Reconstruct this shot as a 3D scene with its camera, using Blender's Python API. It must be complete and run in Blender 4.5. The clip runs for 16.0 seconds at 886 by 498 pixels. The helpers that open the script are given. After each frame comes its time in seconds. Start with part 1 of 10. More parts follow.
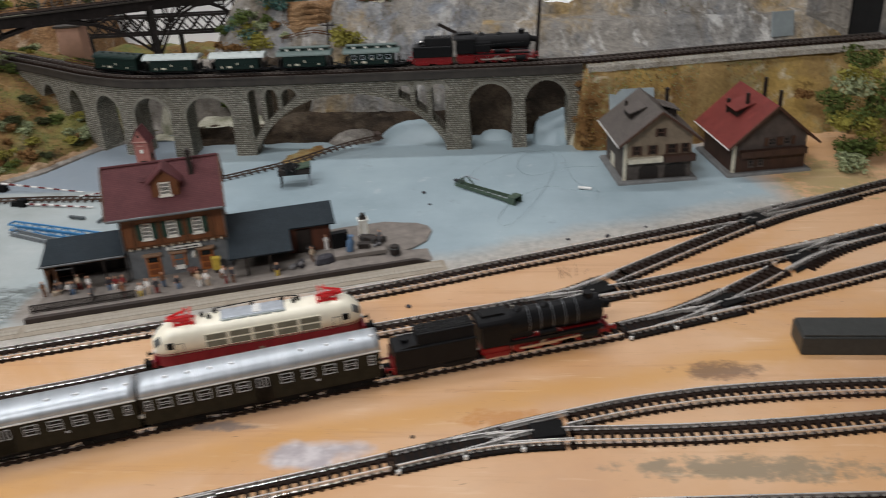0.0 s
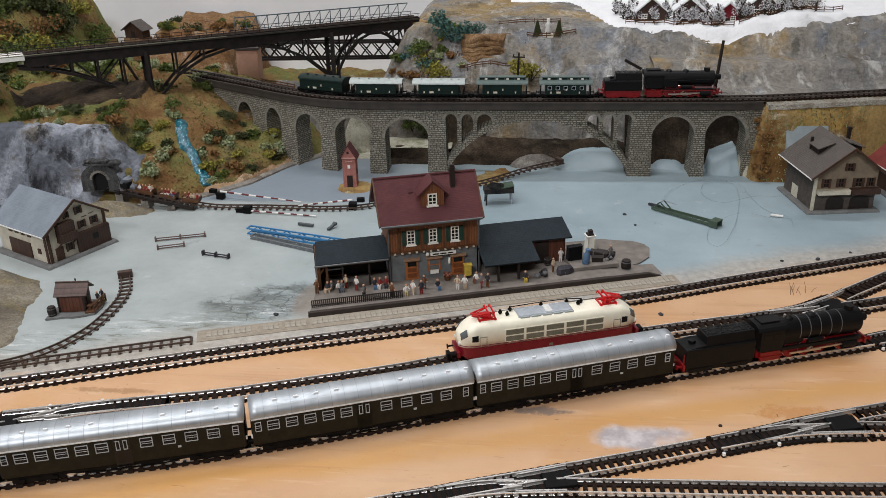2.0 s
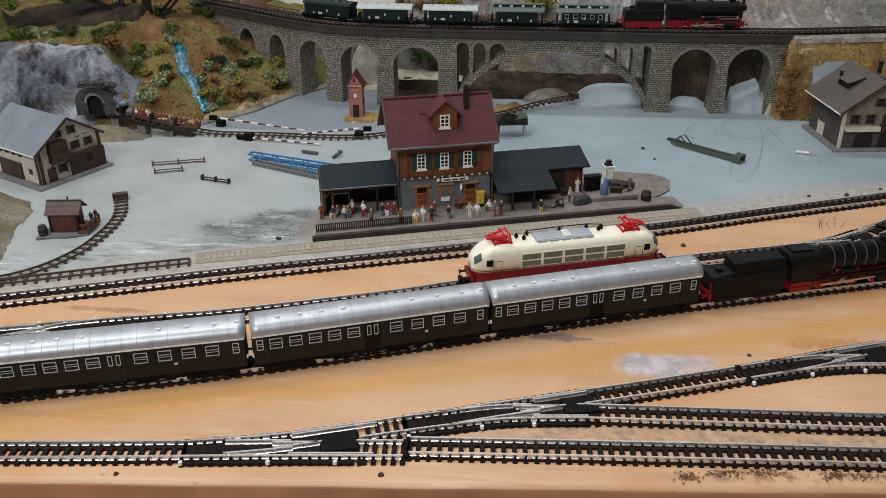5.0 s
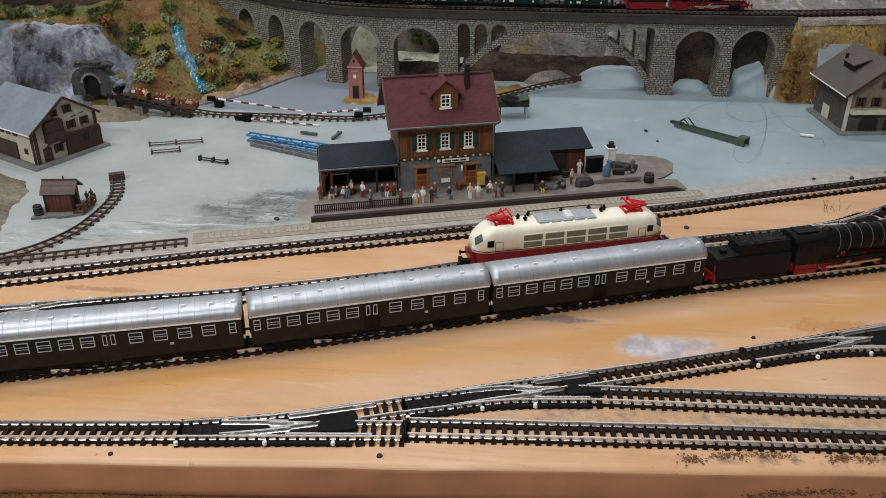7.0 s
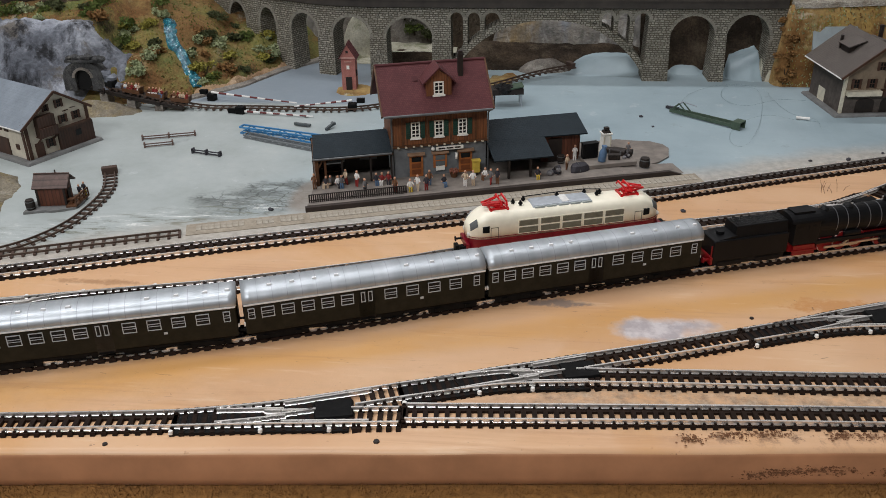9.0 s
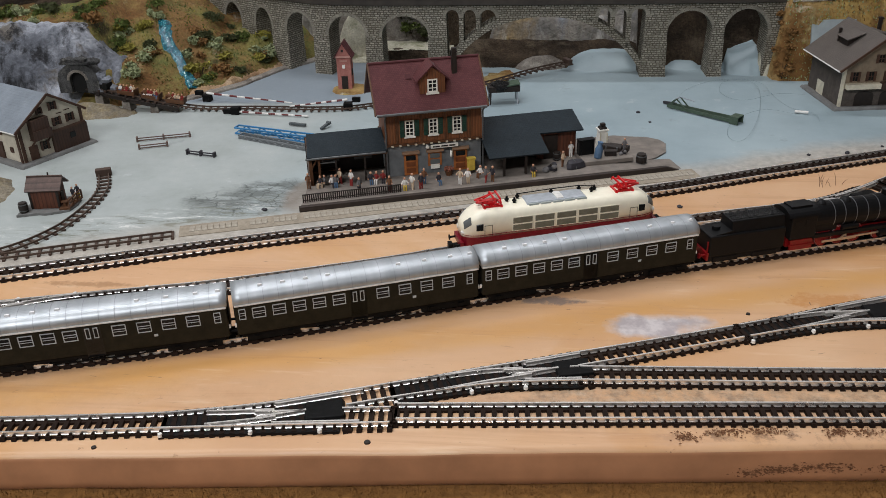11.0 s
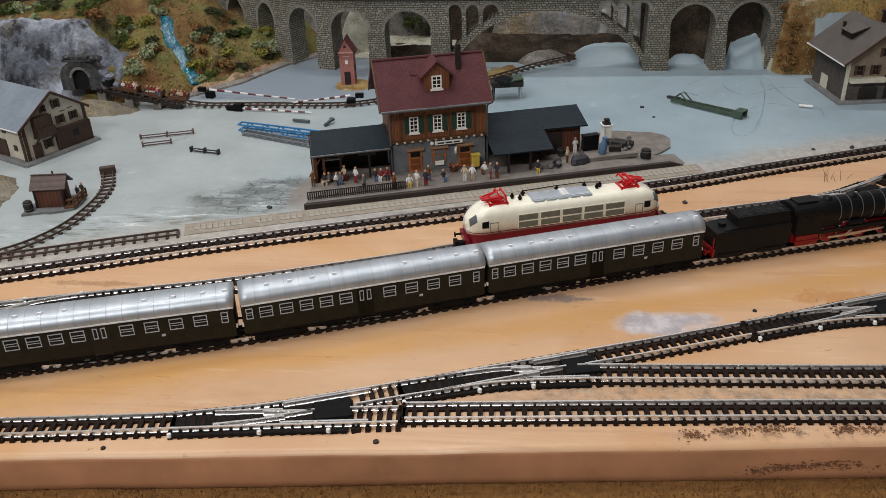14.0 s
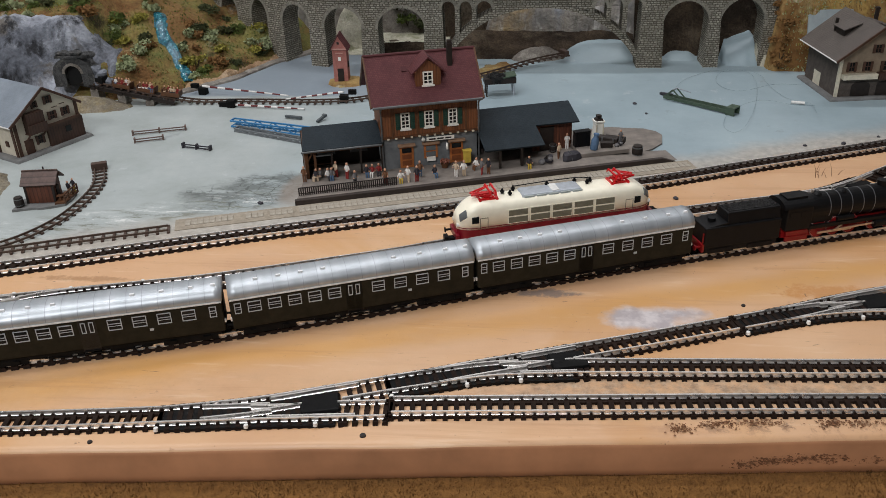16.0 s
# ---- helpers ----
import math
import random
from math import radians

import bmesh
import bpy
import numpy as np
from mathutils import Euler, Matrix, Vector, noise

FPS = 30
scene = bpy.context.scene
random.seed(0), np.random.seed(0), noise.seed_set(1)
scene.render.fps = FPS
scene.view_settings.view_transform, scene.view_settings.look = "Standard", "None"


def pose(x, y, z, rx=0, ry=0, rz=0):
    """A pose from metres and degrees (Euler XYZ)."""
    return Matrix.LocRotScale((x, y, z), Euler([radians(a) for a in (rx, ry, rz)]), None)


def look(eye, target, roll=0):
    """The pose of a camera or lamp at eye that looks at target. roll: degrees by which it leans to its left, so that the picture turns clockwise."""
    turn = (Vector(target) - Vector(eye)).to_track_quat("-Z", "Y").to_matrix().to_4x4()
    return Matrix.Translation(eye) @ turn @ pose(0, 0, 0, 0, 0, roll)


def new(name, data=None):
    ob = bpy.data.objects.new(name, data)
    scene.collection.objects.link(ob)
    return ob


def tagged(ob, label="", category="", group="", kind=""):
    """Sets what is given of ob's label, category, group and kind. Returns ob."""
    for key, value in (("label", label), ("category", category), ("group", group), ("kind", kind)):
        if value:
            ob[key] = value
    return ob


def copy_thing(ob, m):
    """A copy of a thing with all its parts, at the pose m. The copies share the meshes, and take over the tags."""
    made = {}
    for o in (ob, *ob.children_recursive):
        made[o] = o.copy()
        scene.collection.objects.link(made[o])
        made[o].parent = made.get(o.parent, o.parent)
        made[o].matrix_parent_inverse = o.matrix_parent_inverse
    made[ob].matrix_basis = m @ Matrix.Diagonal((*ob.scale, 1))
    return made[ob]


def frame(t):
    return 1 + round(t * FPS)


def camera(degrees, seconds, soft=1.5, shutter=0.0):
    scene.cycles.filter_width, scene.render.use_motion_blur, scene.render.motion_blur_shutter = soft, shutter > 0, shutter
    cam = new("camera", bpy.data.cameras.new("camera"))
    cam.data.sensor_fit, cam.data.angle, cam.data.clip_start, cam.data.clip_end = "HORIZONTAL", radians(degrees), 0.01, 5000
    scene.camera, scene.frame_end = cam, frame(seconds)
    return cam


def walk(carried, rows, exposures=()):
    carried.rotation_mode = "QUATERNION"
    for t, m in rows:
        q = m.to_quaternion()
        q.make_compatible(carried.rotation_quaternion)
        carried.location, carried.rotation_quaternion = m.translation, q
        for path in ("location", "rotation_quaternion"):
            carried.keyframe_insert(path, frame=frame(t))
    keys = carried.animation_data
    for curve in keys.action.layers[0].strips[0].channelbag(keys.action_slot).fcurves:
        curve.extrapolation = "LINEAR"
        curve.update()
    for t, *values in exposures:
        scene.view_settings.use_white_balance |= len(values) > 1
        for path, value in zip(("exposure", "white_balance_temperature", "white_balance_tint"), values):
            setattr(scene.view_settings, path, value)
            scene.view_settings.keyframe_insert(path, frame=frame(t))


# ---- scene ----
cam = camera(54.00, 16.0, 0.4, 0.4)
PATH = [
    (0, (0.0610, 0.0267, 0.2650), (-0.1123, 1.8091, -0.6257), -3.41),
    (0.5, (-0.0103, -0.0081, 0.2791), (-0.2107, 1.7827, -0.5886), -1.95),
    (1, (-0.0540, -0.0291, 0.2777), (-0.2599, 1.7704, -0.5705), -1.91),
    (1.5, (-0.0834, -0.0380, 0.2756), (-0.2658, 1.7679, -0.5643), -1.42),
    (2, (-0.0984, -0.0410, 0.2813), (-0.2806, 1.7723, -0.5424), -1.24),
    (2.5, (-0.0972, -0.0391, 0.2683), (-0.2801, 1.7735, -0.5569), -1.26),
    (3, (-0.0964, -0.0339, 0.2590), (-0.2766, 1.7724, -0.5806), -1.10),
    (3.5, (-0.1047, -0.0277, 0.2569), (-0.2862, 1.7691, -0.6024), -0.68),
    (4, (-0.1105, -0.0271, 0.2503), (-0.2897, 1.7596, -0.6303), -0.34),
    (4.5, (-0.1092, -0.0282, 0.2500), (-0.2873, 1.7541, -0.6397), -0.29),
    (5, (-0.1087, -0.0258, 0.2468), (-0.2851, 1.7507, -0.6548), -0.11),
    (7.5, (-0.1101, -0.0217, 0.2399), (-0.2845, 1.7417, -0.6873), 0.13),
    (8, (-0.1109, -0.0215, 0.2389), (-0.2852, 1.7418, -0.6888), -0.07),
    (8.5, (-0.1111, -0.0200, 0.2352), (-0.2845, 1.7415, -0.6960), -0.23),
    (9, (-0.1074, -0.0213, 0.2335), (-0.2793, 1.7394, -0.6994), -0.81),
    (11.5, (-0.1013, -0.0153, 0.2294), (-0.2865, 1.7433, -0.7050), -1.70),
    (12, (-0.1020, -0.0125, 0.2277), (-0.2876, 1.7429, -0.7125), -1.78),
    (12.5, (-0.1048, -0.0113, 0.2276), (-0.2897, 1.7428, -0.7152), -1.76),
    (13, (-0.1028, -0.0118, 0.2270), (-0.2872, 1.7407, -0.7191), -1.80),
    (13.5, (-0.1024, -0.0129, 0.2299), (-0.2870, 1.7384, -0.7180), -1.87),
    (14, (-0.1043, -0.0166, 0.2338), (-0.2891, 1.7340, -0.7156), -1.91),
    (14.5, (-0.1065, -0.0188, 0.2342), (-0.2902, 1.7318, -0.7153), -1.86),
    (15, (-0.1046, -0.0188, 0.2344), (-0.2880, 1.7316, -0.7157), -1.88),
    (15.5, (-0.1008, -0.0180, 0.2350), (-0.2839, 1.7322, -0.7153), -1.87),
    (16, (-0.0995, -0.0172, 0.2318), (-0.2812, 1.7327, -0.7194), -1.85),
]

EXPOSURE = [(0, 0.09), (0.5, 0.14), (2, 0.13), (3, 0.08), (4, 0.05), (8, 0.04), (12, 0.04), (16, 0.03)]
walk(cam, [(t, look(eye, target, roll)) for t, eye, target, roll in PATH], EXPOSURE)

# ---------------- light ----------------
world = bpy.data.worlds.new("room_air")
scene.world = world
world.use_nodes = True
world.node_tree.nodes["Background"].inputs[0].default_value = (1.0, 0.9, 0.78, 1)
world.node_tree.nodes["Background"].inputs[1].default_value = 0.0015


# Overhead lamps out of view, their places and strengths made up.
def unseen_lamp(x, y, sx, sy, watts, colour):
    data = bpy.data.lights.new("unseen_lamp", "AREA")
    data.shape, data.size, data.size_y, data.energy, data.color = "RECTANGLE", sx, sy, watts, colour
    ob = new("unseen_lamp", data)
    ob.matrix_basis = pose(x, y, 1.52)
    return ob


WARM = (0.985, 0.985, 1.02)
unseen_lamp(-0.72, 0.32, 1.3, 0.10, 12.0, WARM)
# Added to brighten the middle and back of the land.
unseen_lamp(-0.15, 1.05, 1.3, 0.10, 8.4, WARM)
# Added fill from the front for house fronts and other upright faces.
unseen_lamp(-0.66, -1.15, 1.3, 0.10, 33.0, WARM)


# ---------------- materials ----------------
def srgb(r, g, b):
    return tuple(((c / 255 + 0.055) / 1.055) ** 2.4 if c > 10 else c / 255 / 12.92 for c in (r, g, b)) + (1.0,)


class Mat:
    """A small node graph round a Principled shader."""

    def __init__(self, name, rough=0.6, metal=0.0, spec=0.5):
        self.mat = bpy.data.materials.new(name)
        self.mat.use_nodes = True
        self.nt = self.mat.node_tree
        self.b = self.nt.nodes["Principled BSDF"]
        self.b.inputs["Roughness"].default_value = rough
        self.b.inputs["Metallic"].default_value = metal
        self.b.inputs["Specular IOR Level"].default_value = spec
        self.co = self.nt.nodes.new("ShaderNodeTexCoord")

    def node(self, kind, **inputs):
        n = self.nt.nodes.new("ShaderNode" + kind)
        for k, v in inputs.items():
            k = k.replace("_", " ")
            if hasattr(v, "is_output"):
                self.nt.links.new(v, n.inputs[k])
            else:
                n.inputs[k].default_value = v
        return n

    def noise(self, scale, detail=4.0, rough=0.6, coords="Object", distortion=0.0, stretch=None):
        src = self.co.outputs[coords]
        if stretch:
            mp = self.node("Mapping", Vector=src, Scale=stretch)
            src = mp.outputs[0]
        n = self.node("TexNoise", Vector=src, Scale=scale, Detail=detail, Roughness=rough, Distortion=distortion)
        return n.outputs["Fac"]

    def ramp(self, fac, stops, mode="LINEAR"):
        n = self.node("ValToRGB", Fac=fac)
        n.color_ramp.interpolation = mode
        el = n.color_ramp.elements
        while len(el) < len(stops):
            el.new(0.5)
        for e, (p, c) in zip(el, stops):
            e.position, e.color = p, c if len(c) == 4 else (*c, 1)
        return n.outputs["Color"]

    def mix(self, fac, a, b, mode="MIX"):
        n = self.nt.nodes.new("ShaderNodeMix")
        n.data_type, n.blend_type = "RGBA", mode
        for sock, v in ((n.inputs[0], fac), (n.inputs[6], a), (n.inputs[7], b)):
            if hasattr(v, "is_output"):
                self.nt.links.new(v, sock)
            else:
                sock.default_value = v
        return n.outputs[2]

    def math(self, op, a, b=0.0):
        n = self.nt.nodes.new("ShaderNodeMath")
        n.operation = op
        for sock, v in zip(n.inputs, (a, b)):
            if hasattr(v, "is_output"):
                self.nt.links.new(v, sock)
            else:
                sock.default_value = v
        return n.outputs[0]

    def colour(self, c):
        if hasattr(c, "is_output"):
            self.nt.links.new(c, self.b.inputs["Base Color"])
        else:
            self.b.inputs["Base Color"].default_value = c
        return self

    def rough(self, v):
        self.nt.links.new(v, self.b.inputs["Roughness"])
        return self

    def bump(self, height, strength=0.5, distance=0.001):
        n = self.node("Bump", Height=height, Strength=strength, Distance=distance)
        self.nt.links.new(n.outputs[0], self.b.inputs["Normal"])
        return self


def plain(name, c, rough=0.5, metal=0.0, vary=0.12, scale=300, bump=0.15, spec=0.5):
    """Paint or plastic: one colour with a little wear and grain."""
    m = Mat(name, rough, metal, spec)
    dark = tuple(x * (1 - vary * 1.6) for x in c[:3]) + (1,)
    light = tuple(min(1, x * (1 + vary)) for x in c[:3]) + (1,)
    n = m.noise(scale, 5)
    m.colour(m.ramp(n, [(0.3, dark), (0.7, light)]))
    m.rough(m.math("ADD", m.math("MULTIPLY", m.noise(scale * 0.35), 0.22), rough - 0.11))
    if bump:
        m.bump(m.noise(scale * 3, 3), bump, 0.0003)
    return m.mat


def speckled(name, stops, scale, rough=0.9, bump=0.6, dist=0.002, detail=8, scale2=None):
    m = Mat(name, rough, 0, 0.25)
    n = m.noise(scale, detail, 0.68)
    n2 = m.noise(scale2 or scale * 7, 4, 0.6)
    f = m.math("ADD", m.math("MULTIPLY", n, 0.68), m.math("MULTIPLY", n2, 0.32))
    m.colour(m.ramp(f, stops))
    m.bump(m.math("ADD", n, n2), bump, dist)
    return m.mat


def patchwork(name, base, layers, rough=0.92, grain=150, bump=0.9, dist=0.003, salt=0.75):
    """Scattered ground: a base tone under patches of others, each (scale, from, to, strength, colour, stretch)."""
    m = Mat(name, rough, 0, 0.2)
    c = base
    for k, (scale, lo, hi, amount, tone, stretch) in enumerate(layers):
        n = m.noise(scale, 7, 0.68, distortion=0.3, stretch=stretch)
        c = m.mix(m.math("MULTIPLY", m.ramp(n, [(lo, (0, 0, 0)), (hi, (1, 1, 1))]), amount), c, tone)
    g, g2 = m.noise(grain, 6, 0.72), m.noise(grain * 4, 3, 0.6)
    c = m.mix(salt, c, m.ramp(m.math("ADD", m.math("MULTIPLY", g, 0.6), m.math("MULTIPLY", g2, 0.4)), [(0.32, (0.36, 0.35, 0.34)), (0.5, (1.05, 1.05, 1.05)), (0.68, (1.8, 1.8, 1.75))]), "MULTIPLY")
    m.colour(c)
    m.bump(m.math("ADD", g, m.math("MULTIPLY", g2, 0.6)), bump, dist)
    return m.mat


def board_paint():
    """Tan paint to the front, blue-grey paint behind the back track, both brushed on and worn."""
    m = Mat("painted_board", 0.42)
    P = m.co.outputs["Object"]
    sep = m.node("SeparateXYZ", Vector=P)
    x, y = sep.outputs[0], sep.outputs[1]
    wob = m.math("MULTIPLY", m.math("SUBTRACT", m.noise(14, 6), 0.5), 0.045)
    # distance behind the line of the back track
    line = m.math("SUBTRACT", m.math("SUBTRACT", y, m.math("MULTIPLY", x, 0.352)), 0.5225)
    d = m.math("ADD", line, wob)
    grey_f = m.node("MapRange", Value=d).outputs[0]
    g = grey_f.node
    g.inputs[1].default_value, g.inputs[2].default_value = -0.010, 0.002
    east = m.node("MapRange", Value=m.math("ADD", m.math("ADD", x, m.math("MULTIPLY", y, 0.35)), m.math("MULTIPLY", wob, 0.8))).outputs[0]
    east.node.inputs[1].default_value, east.node.inputs[2].default_value = 0.47, 0.50
    grey_f = m.math("MULTIPLY", grey_f, m.math("SUBTRACT", 1.0, east))
    big, fine = m.noise(9, 5, 0.55), m.noise(160, 6, 0.7)
    brush = m.noise(60, 5, 0.7, stretch=(0.25, 1.6, 1))
    tan = m.ramp(big, [(0.25, srgb(198, 152, 112)), (0.5, srgb(209, 167, 127)), (0.75, srgb(218, 182, 146))])
    och = m.ramp(m.noise(6.5, 6, 0.6, distortion=0.6), [(0.50, (0, 0, 0)), (0.66, (1, 1, 1))])
    tan = m.mix(m.math("MULTIPLY", och, 0.55), tan, srgb(196, 140, 70))
    tan = m.mix(m.math("MULTIPLY", m.ramp(brush, [(0.55, (0, 0, 0)), (0.8, (1, 1, 1))]), 0.3), tan, srgb(178, 140, 108))
    mid = m.math("SUBTRACT", m.math("SUBTRACT", y, m.math("MULTIPLY", x, 0.30)), 0.3690)
    mid = m.math("ADD", mid, m.math("MULTIPLY", m.math("SUBTRACT", m.noise(20, 6, 0.6, stretch=(0.5, 1.4, 1)), 0.5), 0.030))
    streak = m.ramp(m.math("ABSOLUTE", mid), [(0.003, (1, 1, 1)), (0.016, (0, 0, 0))])
    tan = m.mix(m.math("MULTIPLY", streak, 0.6), tan, srgb(204, 150, 72))
    for cx, cy, rx, ry, col in ((0.164, 0.410, 0.024, 0.009, (92, 72, 62)), (0.165, 0.335, 0.062, 0.009, (112, 112, 96)), (0.300, 0.668, 0.050, 0.045, (146, 138, 92)), (-0.0850, 0.3640, 0.017, 0.0045, (104, 104, 108)), (-0.2530, 0.3265, 0.030, 0.004, (140, 104, 70)), (0.0550, 0.3700, 0.030, 0.008, (190, 128, 56)), (-0.3440, 0.3470, 0.020, 0.0045, (132, 92, 56)), (-0.3350, 0.3690, 0.028, 0.0035, (158, 116, 76))):
        ax = m.math("DIVIDE", m.math("SUBTRACT", x, cx), rx)
        ay = m.math("DIVIDE", m.math("SUBTRACT", y, cy), ry)
        rad = m.math("ADD", m.math("ADD", m.math("MULTIPLY", ax, ax), m.math("MULTIPLY", ay, ay)), m.math("MULTIPLY", m.math("SUBTRACT", m.noise(85, 7, 0.75), 0.5), 5.5))
        tan = m.mix(m.math("MULTIPLY", m.ramp(rad, [(0.3, (1, 1, 1)), (1.1, (0, 0, 0))]), 0.7), tan, srgb(*col))
    scr = m.ramp(m.noise(52, 5, 0.62, stretch=(1.0, 4.5, 1), distortion=1.6), [(0.665, (0, 0, 0)), (0.71, (1, 1, 1))])
    tan = m.mix(m.math("MULTIPLY", scr, 0.30), tan, srgb(140, 104, 74))
    pale = m.ramp(m.noise(24, 4, 0.6, stretch=(0.8, 6, 1)), [(0.60, (0, 0, 0)), (0.70, (1, 1, 1))])
    tan = m.mix(m.math("MULTIPLY", pale, 0.35), tan, srgb(230, 202, 168))
    # rubbed, cloudy areas and faint drag marks
    cloud = m.ramp(m.noise(13, 7, 0.62, distortion=0.8, stretch=(0.7, 1.4, 1)), [(0.50, (0, 0, 0)), (0.66, (1, 1, 1))])
    tan = m.mix(m.math("MULTIPLY", cloud, 0.30), tan, srgb(186, 150, 122))
    drag = m.ramp(m.noise(9, 8, 0.7, stretch=(0.35, 9, 1), distortion=0.5), [(0.56, (0, 0, 0)), (0.64, (1, 1, 1))])
    tan = m.mix(m.math("MULTIPLY", drag, 0.32), tan, srgb(176, 128, 88))
    # short dark scratches and dirt specks
    hair = m.ramp(m.noise(75, 3, 0.5, stretch=(1.0, 3.2, 1), distortion=2.4), [(0.70, (0, 0, 0)), (0.73, (1, 1, 1))])
    few = m.ramp(m.noise(16, 3, 0.5), [(0.48, (0, 0, 0)), (0.58, (1, 1, 1))])
    tan = m.mix(m.math("MULTIPLY", m.math("MULTIPLY", hair, few), 0.7), tan, srgb(104, 76, 54))
    # a rubbed-through spot of undercoat
    sx = m.math("DIVIDE", m.math("SUBTRACT", x, -0.036), 0.030)
    sy = m.math("DIVIDE", m.math("SUBTRACT", y, 0.343), 0.0125)
    r = m.math("ADD", m.math("MULTIPLY", sx, sx), m.math("MULTIPLY", sy, sy))
    r = m.math("ADD", r, m.math("MULTIPLY", m.math("SUBTRACT", m.noise(55, 5), 0.5), 2.2))
    spot = m.ramp(r, [(0.25, (1, 1, 1)), (1.1, (0, 0, 0))])
    tan = m.mix(m.math("MULTIPLY", spot, 0.75), tan, m.ramp(m.noise(120, 5), [(0.4, srgb(160, 164, 176)), (0.6, srgb(206, 208, 214))]))
    # scuffs and mould at the right front
    fy = m.math("SUBTRACT", m.math("SUBTRACT", y, m.math("MULTIPLY", x, 0.06)), 0.2655)
    band = m.ramp(m.math("ABSOLUTE", fy), [(0.0, (1, 1, 1)), (0.006, (0, 0, 0))])
    east2 = m.node("MapRange", Value=x).outputs[0]
    east2.node.inputs[1].default_value, east2.node.inputs[2].default_value = -0.050, -0.02
    east3 = m.node("MapRange", Value=x).outputs[0]
    east3.node.inputs[1].default_value, east3.node.inputs[2].default_value = -0.130, -0.085
    mould = m.math("MULTIPLY", m.math("MULTIPLY", band, east2), m.ramp(m.noise(110, 7, 0.75), [(0.5, (0, 0, 0)), (0.6, (1, 1, 1))]))
    tan = m.mix(m.math("MULTIPLY", mould, 0.85), tan, srgb(92, 62, 44))
    # dust between the front tracks
    dy = m.math("SUBTRACT", m.math("SUBTRACT", y, m.math("MULTIPLY", x, 0.05)), 0.288)
    dust = m.math("MULTIPLY", m.ramp(m.math("ABSOLUTE", dy), [(0.007, (1, 1, 1)), (0.024, (0, 0, 0))]), m.ramp(m.noise(110, 7, 0.78), [(0.36, (0, 0, 0)), (0.60, (1, 1, 1))]))
    tan = m.mix(m.math("MULTIPLY", dust, m.math("ADD", 0.10, m.math("MULTIPLY", east3, 0.75))), tan, m.ramp(m.noise(210, 5, 0.75), [(0.36, srgb(106, 86, 70)), (0.5, srgb(154, 134, 112)), (0.66, srgb(194, 174, 150))]))
    grit = m.ramp(m.noise(420, 3, 0.5), [(0.68, (0, 0, 0)), (0.74, (1, 1, 1))])
    tan = m.mix(m.math("MULTIPLY", grit, 0.25), tan, srgb(120, 82, 50))
    blue = m.ramp(m.noise(5, 7, 0.66), [(0.3, srgb(132, 149, 155)), (0.5, srgb(152, 169, 175)), (0.7, srgb(168, 185, 189))])
    # towards the west the grey is paler and worn
    west = m.node("MapRange", Value=m.math("ADD", x, m.math("MULTIPLY", wob, 2.5))).outputs[0]
    west.node.inputs[1].default_value, west.node.inputs[2].default_value = -0.16, -0.30
    blue = m.mix(west, blue, m.ramp(m.noise(18, 8, 0.72), [(0.26, srgb(125, 132, 130)), (0.38, srgb(156, 163, 160)), (0.55, srgb(166, 173, 171)), (0.75, srgb(178, 183, 179))]))
    blue = m.mix(m.math("MULTIPLY", m.ramp(m.noise(46, 8, 0.75), [(0.60, (0, 0, 0)), (0.66, (1, 1, 1))]), 0.40), blue, srgb(196, 202, 202))
    blue = m.mix(m.math("MULTIPLY", m.ramp(m.noise(34, 8, 0.78), [(0.61, (0, 0, 0)), (0.66, (1, 1, 1))]), 0.40), blue, srgb(116, 124, 128))
    # a darker slate corner behind the narrow-gauge line
    slate = m.node("MapRange", Value=m.math("ADD", y, m.math("MULTIPLY", wob, 0.15))).outputs[0]
    slate.node.inputs[1].default_value, slate.node.inputs[2].default_value = 0.671, 0.677
    swest = m.node("MapRange", Value=x).outputs[0]
    swest.node.inputs[1].default_value, swest.node.inputs[2].default_value = -0.200, -0.245
    blue = m.mix(m.math("MULTIPLY", m.math("MULTIPLY", slate, swest), 0.8), blue, srgb(128, 140, 152))
    # a dark, cracked patch beside the platform
    px = m.math("DIVIDE", m.math("SUBTRACT", x, -0.276), 0.046)
    py = m.math("DIVIDE", m.math("SUBTRACT", m.math("SUBTRACT", y, 0.4835), m.math("MULTIPLY", m.math("ADD", x, 0.276), 0.25)), 0.030)
    rr = m.math("ADD", m.math("ADD", m.math("MULTIPLY", px, px), m.math("MULTIPLY", py, py)), m.math("MULTIPLY", m.math("SUBTRACT", m.noise(45, 6), 0.5), 2.4))
    patch = m.ramp(rr, [(0.3, (1, 1, 1)), (1.1, (0, 0, 0))])
    vor = m.nt.nodes.new("ShaderNodeTexVoronoi")
    vor.feature = "DISTANCE_TO_EDGE"
    vor.inputs["Scale"].default_value = 105
    warp = m.node("TexNoise", Vector=P, Scale=90.0, Detail=5.0)
    m.nt.links.new(m.mix(0.012, P, warp.outputs["Color"], "ADD"), vor.inputs["Vector"])
    crack = m.math("MULTIPLY", m.ramp(vor.outputs["Distance"], [(0.01, (1, 1, 1)), (0.07, (0, 0, 0))]), m.ramp(m.noise(60, 6, 0.7), [(0.42, (0, 0, 0)), (0.6, (1, 1, 1))]))
    cf = m.math("MULTIPLY", patch, m.math("MINIMUM", 0.92, m.math("ADD", m.math("MULTIPLY", crack, 1.0), m.math("MULTIPLY", m.ramp(m.noise(60, 8, 0.78, stretch=(0.45, 1.6, 1)), [(0.40, (0, 0, 0)), (0.54, (1, 1, 1))]), 0.72))))
